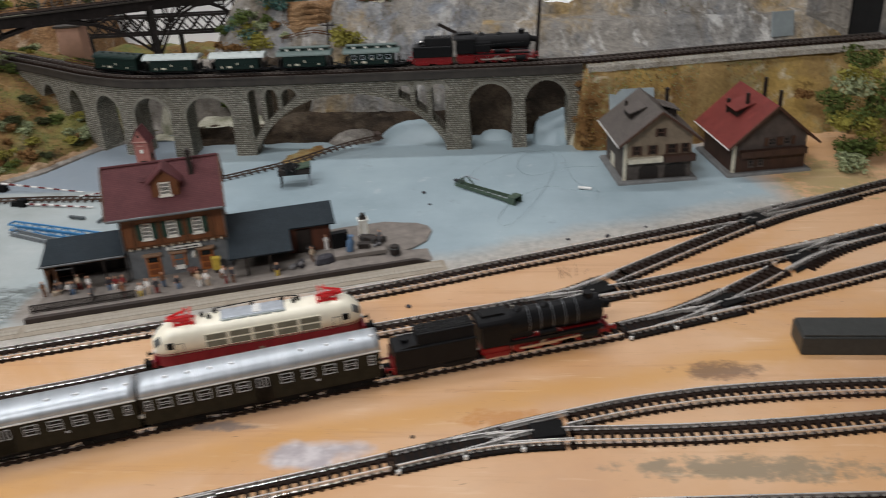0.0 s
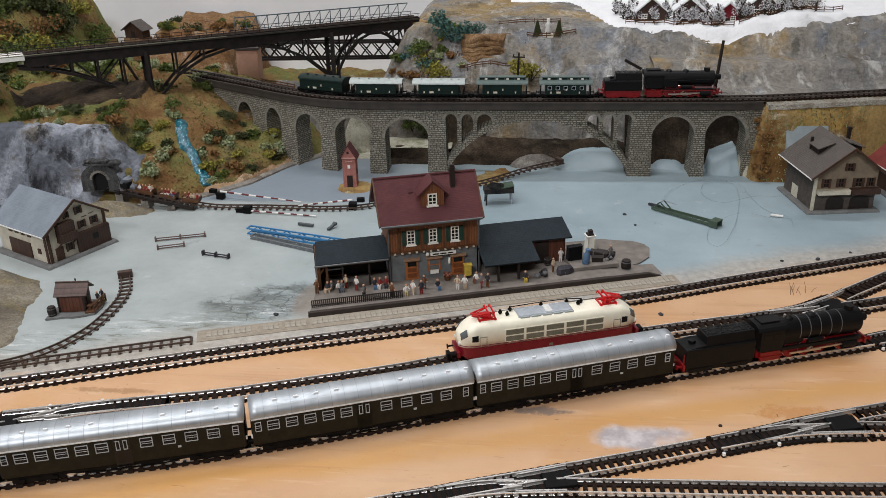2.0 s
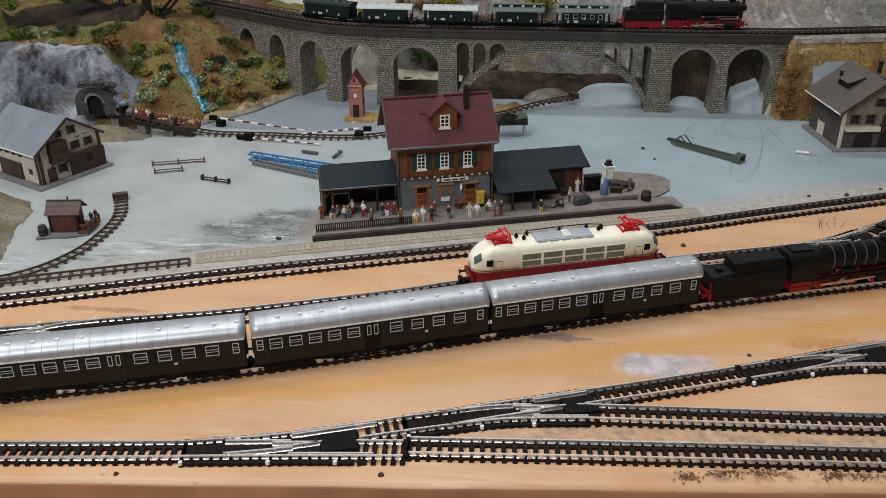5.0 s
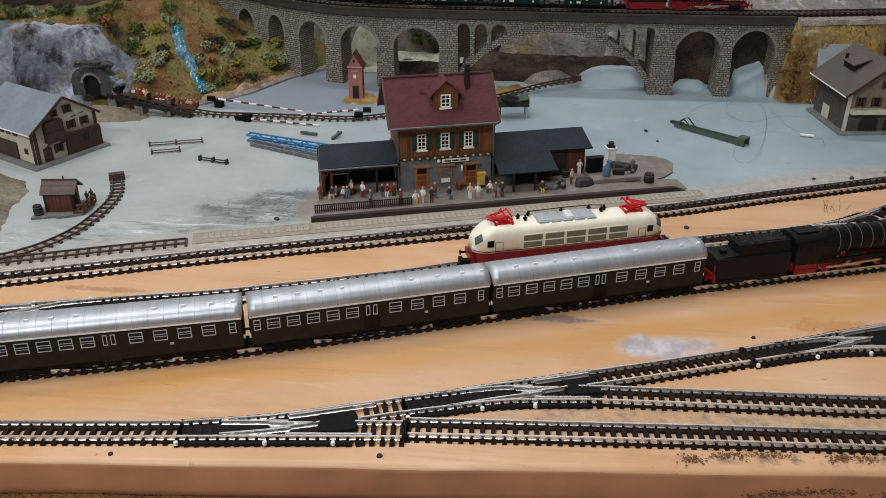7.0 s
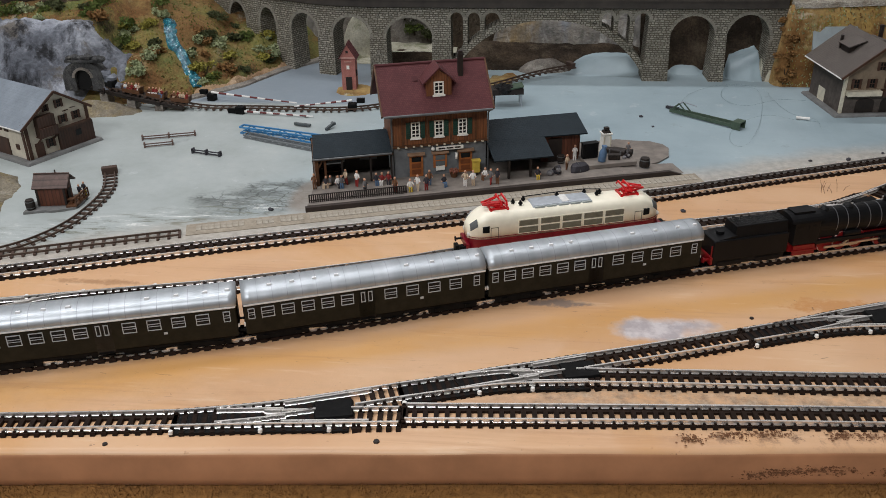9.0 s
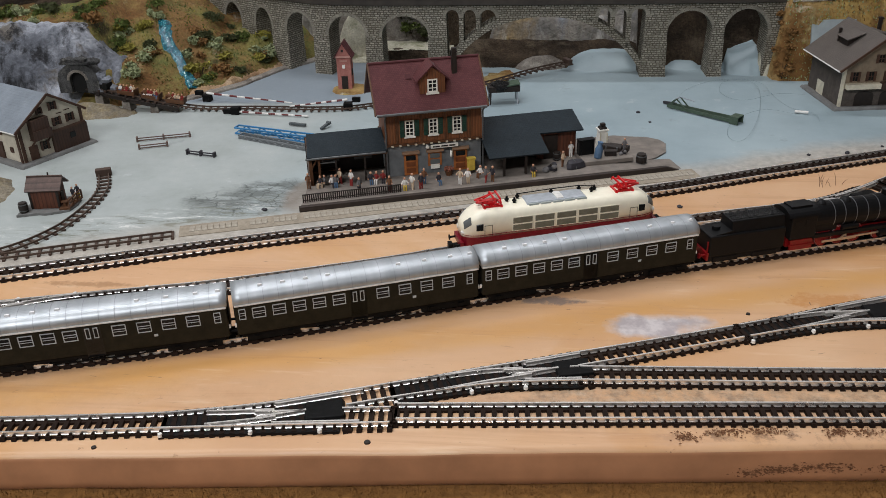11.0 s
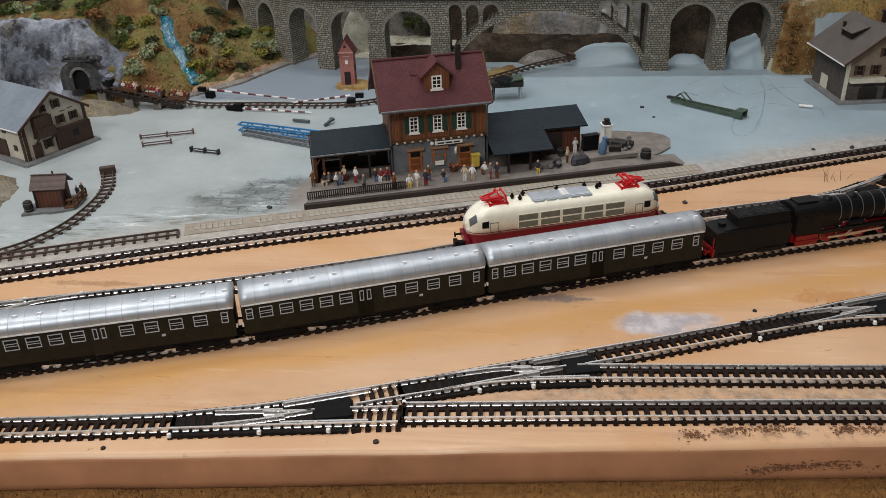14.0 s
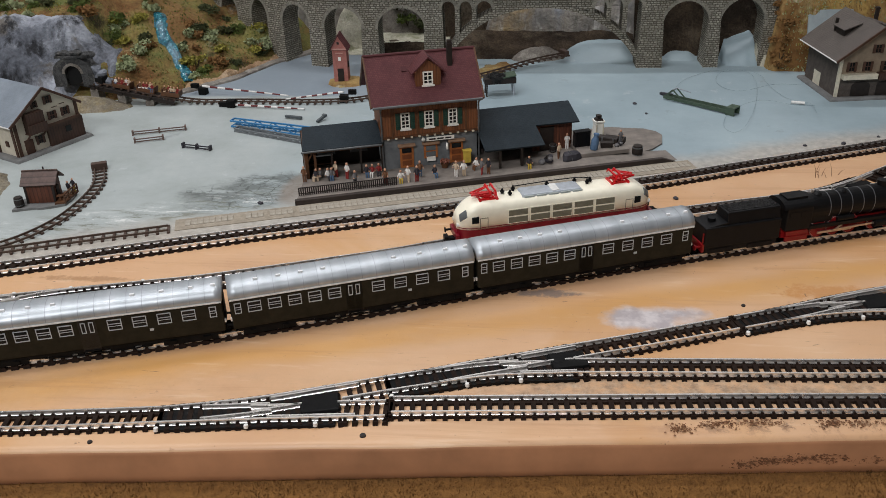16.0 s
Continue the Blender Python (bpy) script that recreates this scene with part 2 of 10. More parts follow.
    blue = m.mix(cf, blue, srgb(70, 76, 72))
    # brushed white and grey-green streaks along the seam in the west
    band2 = m.ramp(m.math("ABSOLUTE", m.math("SUBTRACT", line, 0.040)), [(0.006, (1, 1, 1)), (0.024, (0, 0, 0))])
    west2 = m.node("MapRange", Value=x).outputs[0]
    west2.node.inputs[1].default_value, west2.node.inputs[2].default_value = -0.235, -0.275
    band2 = m.math("MULTIPLY", band2, west2)
    turned = m.node("Mapping", Vector=P, Rotation=(0, 0, -0.34), Scale=(0.55, 2.6, 1))
    sn = m.node("TexNoise", Vector=turned.outputs[0], Scale=46.0, Detail=9.0, Roughness=0.78, Distortion=0.9).outputs["Fac"]
    blue = m.mix(m.math("MULTIPLY", band2, m.ramp(sn, [(0.40, (1, 1, 1)), (0.48, (0, 0, 0))])), blue, srgb(112, 114, 100))
    blue = m.mix(m.math("MULTIPLY", band2, m.ramp(sn, [(0.55, (0, 0, 0)), (0.62, (1, 1, 1))])), blue, srgb(214, 216, 212))
    # brown-grey smear round the platform's west end
    ex = m.math("DIVIDE", m.math("ADD", x, 0.2455), 0.0135)
    ey = m.math("DIVIDE", m.math("SUBTRACT", y, 0.486), 0.030)
    er = m.math("ADD", m.math("ADD", m.math("MULTIPLY", ex, ex), m.math("MULTIPLY", ey, ey)), m.math("MULTIPLY", m.math("SUBTRACT", m.noise(60, 6), 0.5), 1.6))
    blue = m.mix(m.math("MULTIPLY", m.ramp(er, [(0.3, (1, 1, 1)), (1.1, (0, 0, 0))]), 0.75), blue, srgb(136, 124, 112))
    # sandy seam between the two paints
    seam = m.ramp(m.math("ABSOLUTE", m.math("SUBTRACT", d, 0.006)), [(0.006, (1, 1, 1)), (0.030, (0, 0, 0))])
    blue = m.mix(m.math("MULTIPLY", seam, 0.75), blue, m.ramp(fine, [(0.35, srgb(150, 138, 124)), (0.65, srgb(194, 184, 170))]))
    m.colour(m.mix(grey_f, tan, blue))
    m.rough(m.math("ADD", m.math("MULTIPLY", m.noise(30, 5), 0.3), 0.28))
    m.bump(m.math("ADD", m.math("ADD", m.math("MULTIPLY", brush, 0.5), fine), m.math("MULTIPLY", grit, 0.7)), 0.28, 0.0006)
    return m.mat


def stone(name, a, b, joint, row=0.0042, wide=0.0095, bump=0.9):
    """Coursed rubble, laid out on the wall's own unrolled surface."""
    m = Mat(name, 0.9, 0, 0.2)
    uv = m.co.outputs["UV"]
    wob = m.node("TexNoise", Vector=uv, Scale=260.0, Detail=3.0)
    off = m.mix(0.0016, uv, wob.outputs["Color"], "ADD")
    br = m.node("TexBrick", Vector=off, Color1=a, Color2=b, Mortar=joint, Scale=1.0)
    br.inputs["Mortar Size"].default_value = 0.00045
    br.inputs["Mortar Smooth"].default_value = 0.5
    br.inputs["Bias"].default_value = -0.1
    br.inputs["Brick Width"].default_value = wide
    br.inputs["Row Height"].default_value = row
    br.offset_frequency, br.squash_frequency, br.squash = 2, 3, 0.7
    n = m.noise(340, 6, 0.7)
    grime = m.noise(16, 6, 0.65)
    c = m.mix(0.55, br.outputs["Color"], m.ramp(n, [(0.3, (0.12, 0.12, 0.12)), (0.7, (0.9, 0.9, 0.88))]), "MULTIPLY")
    c = m.mix(m.math("MULTIPLY", m.ramp(grime, [(0.4, (0, 0, 0)), (0.7, (1, 1, 1))]), 0.45), c, srgb(92, 84, 66))
    m.colour(c)
    m.bump(m.math("ADD", m.math("MULTIPLY", br.outputs["Fac"], -1.0), m.math("MULTIPLY", n, 0.7)), bump, 0.0012)
    return m.mat


PAINT = board_paint()
STEEL = plain("rail_steel", (0.90, 0.87, 0.83, 1), 0.29, 0.86, 0.10, 500, 0.08)
SLEEPER = plain("sleeper_plastic", (0.0185, 0.0105, 0.0072, 1), 0.7, 0, 0.3, 400, 0.15, 0.12)
BLACKP = plain("black_plastic", (0.0045, 0.0045, 0.0045, 1), 0.6, 0, 0.3, 300, 0.15, 0.14)
STONE = stone("viaduct_stone", srgb(164, 160, 148), srgb(214, 208, 192), srgb(112, 107, 95), 0.0019, 0.0040, 1.0)
FASCIA = plain("brown_fascia", srgb(184, 132, 95), 0.45, 0, 0.16, 30)
HAIR = speckled("brown_mat", [(0.3, srgb(98, 66, 32)), (0.6, srgb(138, 98, 52)), (0.8, srgb(164, 124, 72))], 240, 0.95)
SCRUB = patchwork("scrub_ground", srgb(118, 92, 58), [
    (9, 0.44, 0.56, 0.9, srgb(114, 112, 64), None), (14, 0.50, 0.60, 0.9, srgb(100, 70, 42), None), (20, 0.52, 0.62, 0.85, srgb(92, 102, 58), None),
    (17, 0.60, 0.66, 0.7, srgb(146, 140, 124), None), (28, 0.60, 0.68, 0.6, srgb(160, 140, 100), None), (22, 0.58, 0.66, 0.9, srgb(46, 42, 30), None)], grain=110, bump=0.8, dist=0.002, salt=0.55)
SANDBANK = patchwork("sandy_bank", srgb(164, 136, 106), [(30, 0.46, 0.6, 0.8, srgb(128, 100, 74), None), (50, 0.56, 0.66, 0.8, srgb(196, 176, 150), None), (24, 0.60, 0.68, 0.8, srgb(80, 66, 48), None)], grain=160, bump=0.8, dist=0.002, salt=0.5)
OCHRE = patchwork("ochre_bank", srgb(156, 130, 84), [
    (15, 0.46, 0.58, 0.9, srgb(112, 78, 44), (1, 1, 0.5)), (26, 0.55, 0.62, 0.8, srgb(152, 140, 100), None), (9, 0.54, 0.60, 0.7, srgb(176, 148, 84), None),
    (34, 0.60, 0.68, 0.8, srgb(196, 188, 166), None), (40, 0.62, 0.7, 0.8, srgb(74, 56, 34), None)], grain=90, bump=0.5, dist=0.002, salt=0.4)
MOSSY = patchwork("mossy_grey_bank", srgb(136, 128, 112), [(22, 0.46, 0.58, 0.8, srgb(104, 96, 84), None), (16, 0.52, 0.62, 0.8, srgb(132, 116, 74), None), (34, 0.57, 0.66, 0.7, srgb(170, 164, 152), None)], 0.9, 160, 0.8, 0.002, 0.5)
GREYSTONE = patchwork("grey_stone", srgb(138, 132, 124), [(40, 0.48, 0.6, 0.8, srgb(104, 96, 88), None), (60, 0.56, 0.66, 0.7, srgb(172, 166, 156), None)], 0.9, 200, 0.8, 0.002, 0.5)
PALEROCK = patchwork("pale_rock", srgb(186, 182, 164), [(24, 0.48, 0.6, 0.8, srgb(148, 146, 126), None), (40, 0.56, 0.64, 0.7, srgb(116, 120, 88), None), (18, 0.56, 0.66, 0.8, srgb(208, 206, 192), None)], 0.9, 140, 0.8, 0.002, 0.4)
ROCK = patchwork("painted_rock", srgb(124, 128, 136), [
    (10, 0.44, 0.58, 0.9, srgb(88, 91, 98), (1, 1, 0.6)), (15, 0.50, 0.62, 0.9, srgb(164, 168, 176), (1, 1, 0.6)), (22, 0.55, 0.64, 0.8, srgb(96, 88, 76), None), (24, 0.56, 0.64, 0.95, srgb(40, 40, 42), (1, 1, 0.6)), (9, 0.58, 0.66, 0.8, srgb(62, 62, 64), None)], 0.85, 70, 0.8, 0.003, 0.4)
ROCKB = patchwork("brushed_rock", srgb(134, 129, 121), [
    (9, 0.46, 0.60, 0.85, srgb(106, 105, 103), (1.4, 1, 0.7)), (11, 0.52, 0.62, 0.75, srgb(116, 122, 130), (1.4, 1, 0.45)), (6, 0.53, 0.62, 0.8, srgb(152, 126, 78), (1, 1, 0.5)), (20, 0.56, 0.66, 0.6, srgb(180, 178, 172), (1.6, 1, 0.5)),
    (14, 0.55, 0.65, 0.7, srgb(92, 80, 62), (2, 1, 0.25)), (26, 0.55, 0.65, 0.55, srgb(200, 198, 192), (2.2, 1, 0.2)), (22, 0.56, 0.66, 0.7, srgb(72, 70, 62), (2, 1, 0.3))], 0.85, 60, 0.8, 0.004, 0.5)
# Brown earth with the shade under arches and bridge mixed into its colour.
SHADEDEARTH = patchwork("earth_with_shade", srgb(76, 64, 51), [
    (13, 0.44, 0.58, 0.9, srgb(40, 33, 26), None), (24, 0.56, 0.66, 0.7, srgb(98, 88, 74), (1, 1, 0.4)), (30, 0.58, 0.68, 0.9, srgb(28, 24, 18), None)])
SNOW = speckled("scatter_snow", [(0.3, (0.78, 0.79, 0.80)), (0.6, (0.90, 0.90, 0.90))], 60, 0.8, 0.5, 0.002)
# Wall paint greyed well below white to cut the bounced light.
WALLP = plain("dimmed_wall_paint", (0.29, 0.28, 0.27, 1), 0.8, 0, 0.04, 8, 0.05)
# Brighter copy of the same paint, for the north wall only.
BRIGHTW = plain("brighter_wall_paint", (0.62, 0.61, 0.60, 1), 0.8, 0, 0.04, 8, 0.05)
FLOORP = plain("unseen_room_floor", (0.22, 0.17, 0.12, 1), 0.5, 0, 0.2, 6, 0.05)


# ---------------- mesh helpers ----------------
class M:
    """Collects vertices and faces of one mesh."""

    def __init__(self):
        self.v, self.f, self.uv = [], [], {}

    def add(self, verts, faces, m=None):
        n = len(self.v)
        self.v += [tuple(m @ Vector(p)) if m else tuple(p) for p in verts]
        self.f += [tuple(n + i for i in face) for face in faces]
        return self

    def box(self, x0, x1, y0, y1, z0, z1, m=None, top=1.0):
        """A block; top scales its upper face."""
        cx, cy, hx, hy = (x0 + x1) / 2, (y0 + y1) / 2, (x1 - x0) / 2 * top, (y1 - y0) / 2 * top
        vs = [(x0, y0, z0), (x1, y0, z0), (x1, y1, z0), (x0, y1, z0), (cx - hx, cy - hy, z1), (cx + hx, cy - hy, z1), (cx + hx, cy + hy, z1), (cx - hx, cy + hy, z1)]
        return self.add(vs, [(3, 2, 1, 0), (4, 5, 6, 7), (0, 1, 5, 4), (1, 2, 6, 5), (2, 3, 7, 6), (3, 0, 4, 7)], m)

    def bar(self, p, q, w, h=None, m=None):
        """A square bar from p to q."""
        p, q = Vector(p), Vector(q)
        h = h or w
        d = (q - p).normalized()
        s = d.cross(Vector((0, 0, 1)))
        s = s.normalized() if s.length > 1e-4 else Vector((1, 0, 0))
        u = s.cross(d)
        vs = [c + a * s * w / 2 + b * u * h / 2 for c in (p, q) for a, b in ((-1, -1), (1, -1), (1, 1), (-1, 1))]
        return self.add(vs, [(3, 2, 1, 0), (4, 5, 6, 7), (0, 1, 5, 4), (1, 2, 6, 5), (2, 3, 7, 6), (3, 0, 4, 7)], m)

    def rod(self, p, q, r0, r1=None, n=8, m=None, caps=True):
        p, q = Vector(p), Vector(q)
        r1 = r0 if r1 is None else r1
        d = (q - p).normalized()
        s = d.cross(Vector((0, 0, 1)))
        s = s.normalized() if s.length > 1e-4 else Vector((1, 0, 0))
        u = d.cross(s)
        vs = [c + r * (math.cos(2 * math.pi * i / n) * s + math.sin(2 * math.pi * i / n) * u) for c, r in ((p, r0), (q, r1)) for i in range(n)]
        fs = [(i, (i + 1) % n, n + (i + 1) % n, n + i) for i in range(n)]
        if caps:
            fs += [tuple(range(n - 1, -1, -1)), tuple(range(n, 2 * n))]
        return self.add(vs, fs, m)

    def ball(self, c, r, sz=1.0, n=8, k=5, m=None, jitter=0.0):
        vs, fs = [], []
        for j in range(k + 1):
            a = math.pi * j / k
            for i in range(n):
                b = 2 * math.pi * i / n
                rr = r * (1 + jitter * random.uniform(-1, 1))
                vs.append((c[0] + rr * math.sin(a) * math.cos(b), c[1] + rr * math.sin(a) * math.sin(b), c[2] + rr * sz * math.cos(a)))
        for j in range(k):
            for i in range(n):
                fs.append((j * n + i, (j + 1) * n + i, (j + 1) * n + (i + 1) % n, j * n + (i + 1) % n))
        return self.add(vs, fs, m)

    def prism(self, poly, d0, d1, axis="y", m=None):
        """A polygon in the xz plane (axis y), xy plane (axis z) or yz plane (axis x), drawn out from d0 to d1."""
        put = {"y": lambda p, d: (p[0], d, p[1]), "z": lambda p, d: (p[0], p[1], d), "x": lambda p, d: (d, p[0], p[1])}[axis]
        n = len(poly)
        vs = [put(p, d) for d in (d0, d1) for p in poly]
        fs = [(i, (i + 1) % n, n + (i + 1) % n, n + i) for i in range(n)] + [tuple(range(n - 1, -1, -1)), tuple(range(n, 2 * n))]
        return self.add(vs, fs, m)

    def loft(self, rings, closed=True, caps=True):
        """Skins a row of equal-length sections."""
        n = len(rings[0])
        vs = [p for r in rings for p in r]
        fs = []
        for j in range(len(rings) - 1):
            for i in range(n if closed else n - 1):
                fs.append((j * n + i, j * n + (i + 1) % n, (j + 1) * n + (i + 1) % n, (j + 1) * n + i))
        if caps and closed:
            fs += [tuple(range(n - 1, -1, -1)), tuple(range((len(rings) - 1) * n, len(rings) * n))]
        return self.add(vs, fs)

    def mesh(self, name, smooth=False):
        me = bpy.data.meshes.new(name)
        me.from_pydata(self.v, [], self.f)
        bm = bmesh.new()
        bm.from_mesh(me)
        bmesh.ops.recalc_face_normals(bm, faces=bm.faces)
        bm.to_mesh(me)
        bm.free()
        if smooth:
            for p in me.polygons:
                p.use_smooth = True
        me.update()
        return me


def part(name, geo, material, parent=None, label="", smooth=False, bevel=0.0):
    """Links one mesh object under a thing or under a part."""
    me = geo.mesh(name, smooth) if isinstance(geo, M) else geo
    if not me.materials:
        me.materials.append(material)
    ob = new(name, me)
    if parent:
        ob.parent = parent
    if label:
        tagged(ob, label)
    if bevel:
        mod = ob.modifiers.new("edge", "BEVEL")
        mod.width, mod.segments, mod.limit_method = bevel, 2, "ANGLE"
    return ob


def thing(name, m, label, category, group="", kind=""):
    ob = new(name)
    ob.empty_display_size = 0.005
    ob.matrix_basis = m
    return tagged(ob, label, category, group, kind)


def spline(pts, step=0.004):
    """A smooth line through points in plan, as (x, y, heading) at even steps."""
    P = [Vector(p) for p in pts]
    P = [2 * P[0] - P[1]] + P + [2 * P[-1] - P[-2]]
    fine = []
    for a, b, c, d in zip(P, P[1:], P[2:], P[3:]):
        for i in range(24):
            t = i / 24
            fine.append(0.5 * (2 * b + (c - a) * t + (2 * a - 5 * b + 4 * c - d) * t * t + (3 * b - a - 3 * c + d) * t ** 3))
    fine.append(P[-2])
    out, need, last = [fine[0]], step, fine[0]
    for p in fine[1:]:
        while (p - last).length >= need:
            last = last + (p - last).normalized() * need
            out.append(last)
            need = step
        need -= (p - last).length
        last = p
    res = []
    for i, p in enumerate(out):
        d = out[min(i + 1, len(out) - 1)] - out[max(i - 1, 0)]
        res.append((p, d.normalized()))
    return res


def smoothstep(a, b, x):
    t = max(0.0, min(1.0, (x - a) / (b - a)))
    return t * t * (3 - 2 * t)


# ---------------- the room, the board and the land ----------------
def edge_y(x):
    """The board's front edge in plan."""
    return 0.2575 + 0.079 * x


# Room shell, mostly out of view, added to shape the bounced light.
def room():
    for name, b, mat, label in (
            ("floor", (-2.2, 2.2, -2.2, 2.2, -1.02, -0.98), FLOORP, "brown room floor out of view"),
            ("ceiling", (-2.2, 2.2, -2.2, 2.2, 1.56, 1.60), WALLP, "plain room ceiling out of view, greyed to limit bounce"),
            ("wall_north", (-2.2, 2.2, 1.62, 1.70, -0.98, 1.56), BRIGHTW, "plain white wall behind the layout"),
            ("wall_south", (-2.2, 2.2, -2.28, -2.2, -0.98, 1.56), WALLP, "plain room wall out of view, greyed to limit bounce"),
            ("wall_west", (-2.28, -2.2, -2.2, 1.62, -0.98, 1.56), WALLP, "plain room wall out of view, greyed to limit bounce"),
            ("wall_east", (2.2, 2.28, -2.2, 1.62, -0.98, 1.56), WALLP, "plain room wall out of view, greyed to limit bounce")):
        tagged(part(name, M().box(*b), mat), label, name.split("_")[0], kind="structure")


def baseboard():
    """The layout's board: a flat top with a rounded front lip and a painted front."""
    prof = [(0.75, -0.012), (0.75, 0.0)]
    prof += [(0.40 - 0.01 * i, 0.0) for i in range(37)]
    prof += [(0.0035 - 0.0035 * math.sin(a), -0.0035 + 0.0035 * math.cos(a)) for a in [math.pi / 2 * i / 7 for i in range(8)]]
    prof += [(-0.0006, -0.008), (-0.0012, -0.013), (-0.001, -0.018), (0.01, -0.020)]
    xs = [-1.1 + 0.02 * i for i in range(111)]
    geo = M()
    rings = []
    for x in xs:
        ring = []
        for off, z in prof:
            y = edge_y(x) + off
            w = 0.0
            if z < -0.0005 and off < 0.1:
                w = 0.0006 * noise.noise((x * 18, 0, z * 40))
            elif off <= 0.02:
                w = 0.0004 * noise.noise((x * 25, 3, 0))
            ring.append((x, y + w if off < 0.75 else 1.5, z + (0.0004 * noise.noise((x * 30, 7, 0)) if 0 > z > -0.004 else 0)))
        rings.append(ring)
    geo.loft(rings)
    me = geo.mesh("baseboard", True)
    me.materials.append(PAINT)
    me.materials.append(FASCIA)
    for p in me.polygons:
        p.material_index = 1 if p.center.z < -0.0022 else 0
    return tagged(part("baseboard", me, PAINT), "flat layout board painted tan and blue-grey, worn front lip", "layout board", kind="structure")


def front_mat():
    """A strip of brown grass mat on a ledge below the board's front."""
    geo = M()
    rings = []
    for i in range(101):
        x = -1.0 + 0.02 * i
        rings.append([(x, edge_y(x) + off, z + 0.0008 * noise.noise((x * 40, off * 60, 0))) for off, z in ((0.004, -0.0165), (-0.008, -0.0165), (-0.03, -0.0175), (-0.06, -0.019), (-0.06, -0.04), (0.004, -0.04))])
    geo.loft(rings)
    ob = tagged(part("ledge", geo, HAIR, smooth=True), "ledge covered with brown grass matting below the board", "ledge", kind="structure")
    blades = M()
    rnd = random.Random(4)
    for i in range(22000):
        x = rnd.uniform(-0.42, 0.22)
        off = 0.0008 - 0.030 * rnd.random() ** 1.3
        y, z = edge_y(x) + off, -0.0172
        h, a, w = rnd.uniform(0.0008, 0.0022), rnd.uniform(0, 6.28), rnd.uniform(0.0002, 0.0004)
        lx, ly = h * rnd.uniform(-0.6, 0.6), h * rnd.uniform(-0.6, 0.5)
        if off > -0.002:
            ly = -abs(ly)
        c, s = math.cos(a) * w, math.sin(a) * w
        blades.add([(x - c, y - s, z), (x + c, y + s, z), (x + lx, y + ly, z + h)], [(0, 1, 2)])
    me = bpy.data.meshes.new("grass_fibres")
    me.from_pydata(blades.v, [], blades.f)
    tagged(part("grass_fibres", me, HAIR), "tangled brown fibres of the grass matting", "grass mat", kind="stuff")
    return ob


def fbm(x, y, z=0.0, f=1.0, n=5):
    s, a = 0.0, 1.0
    for _ in range(n):
        s += a * noise.noise((x * f, y * f, z))
        f, a = f * 2.03, a * 0.5
    return s


def field(name, x0, x1, y0, y1, step, fn, material, label, category):
    """A piece of land as a height field with a closed underside."""
    nx, ny = int((x1 - x0) / step) + 1, int((y1 - y0) / step) + 1
    idx, vs, fs = {}, [], []
    for j in range(ny):
        for i in range(nx):
            x, y = x0 + i * step, y0 + j * step
            idx[i, j] = len(vs)
            vs.append(fn(x, y))
    for j in range(ny - 1):
        for i in range(nx - 1):
            q = (idx[i, j], idx[i + 1, j], idx[i + 1, j + 1], idx[i, j + 1])
            if max(vs[k][2] for k in q) > -0.004:
                fs.append(q)
    me = bpy.data.meshes.new(name)
    me.from_pydata(vs, [], fs)
    for p in me.polygons:
        p.use_smooth = True
    ob = part(name, me, material)
    return tagged(ob, label, category, kind="structure")


def toe_line(x):
    """Where the western hillside meets the board, as y in plan."""
    pts = [(-1.0, 0.64), (-0.60, 0.66), (-0.52, 0.665), (-0.47, 0.660), (-0.42, 0.668), (-0.39, 0.688), (-0.36, 0.722), (-0.335, 0.775), (-0.31, 0.805), (-0.28, 0.83), (-0.2, 0.84)]
    for (a, ya), (b, yb) in zip(pts, pts[1:]):
        if x <= b:
            return ya + (yb - ya) * (x - a) / (b - a)
    return 0.84


def hill_z(x, y):
    d = y - toe_line(x)
    if d < -0.01:
        return -0.012
    east = smoothstep(-0.46, -0.34, x)
    slope = 0.62 - 0.22 * east
    z = d * slope
    top = 0.125 + 0.03 * smoothstep(-0.58, -0.66, x) - 0.070 * smoothstep(-0.50, -0.36, x)
    z = top * (1 - math.exp(-z / top))
    z *= 1 - 0.85 * smoothstep(0.88, 0.99, y) * smoothstep(-0.735, -0.655, x)
    # the shoulder that carries the bridge's approach
    z += 0.060 * math.exp(-((x + 0.615) / 0.030) ** 2 - ((y - 0.736) / 0.042) ** 2)
    # a hollow under the west end of the steel bridge
    z -= 0.030 * math.exp(-((x + 0.535) / 0.034) ** 2 - ((y - 0.795) / 0.030) ** 2)
    z += 0.010 * smoothstep(0, 0.04, d) * fbm(x, y, 1, 14) + 0.0035 * smoothstep(0, 0.01, d) * fbm(x, y, 5, 60, 4)
    # the shoulder behind the rock face over the tunnel mouth
    side = smoothstep(-0.462, -0.480, x) * smoothstep(-0.655, -0.600, x)
    if side > 0 and y > 0.694:
        back = (0.0545 + 0.26 * (y - 0.698)) * side * (1 - smoothstep(0.79, 0.87, y)) + 0.003 * fbm(x, y, 5, 40, 4)
        z = max(z, back * smoothstep(0.694, 0.702, y))
    return z if d > 0 else max(z, -0.012) + d * 0.3


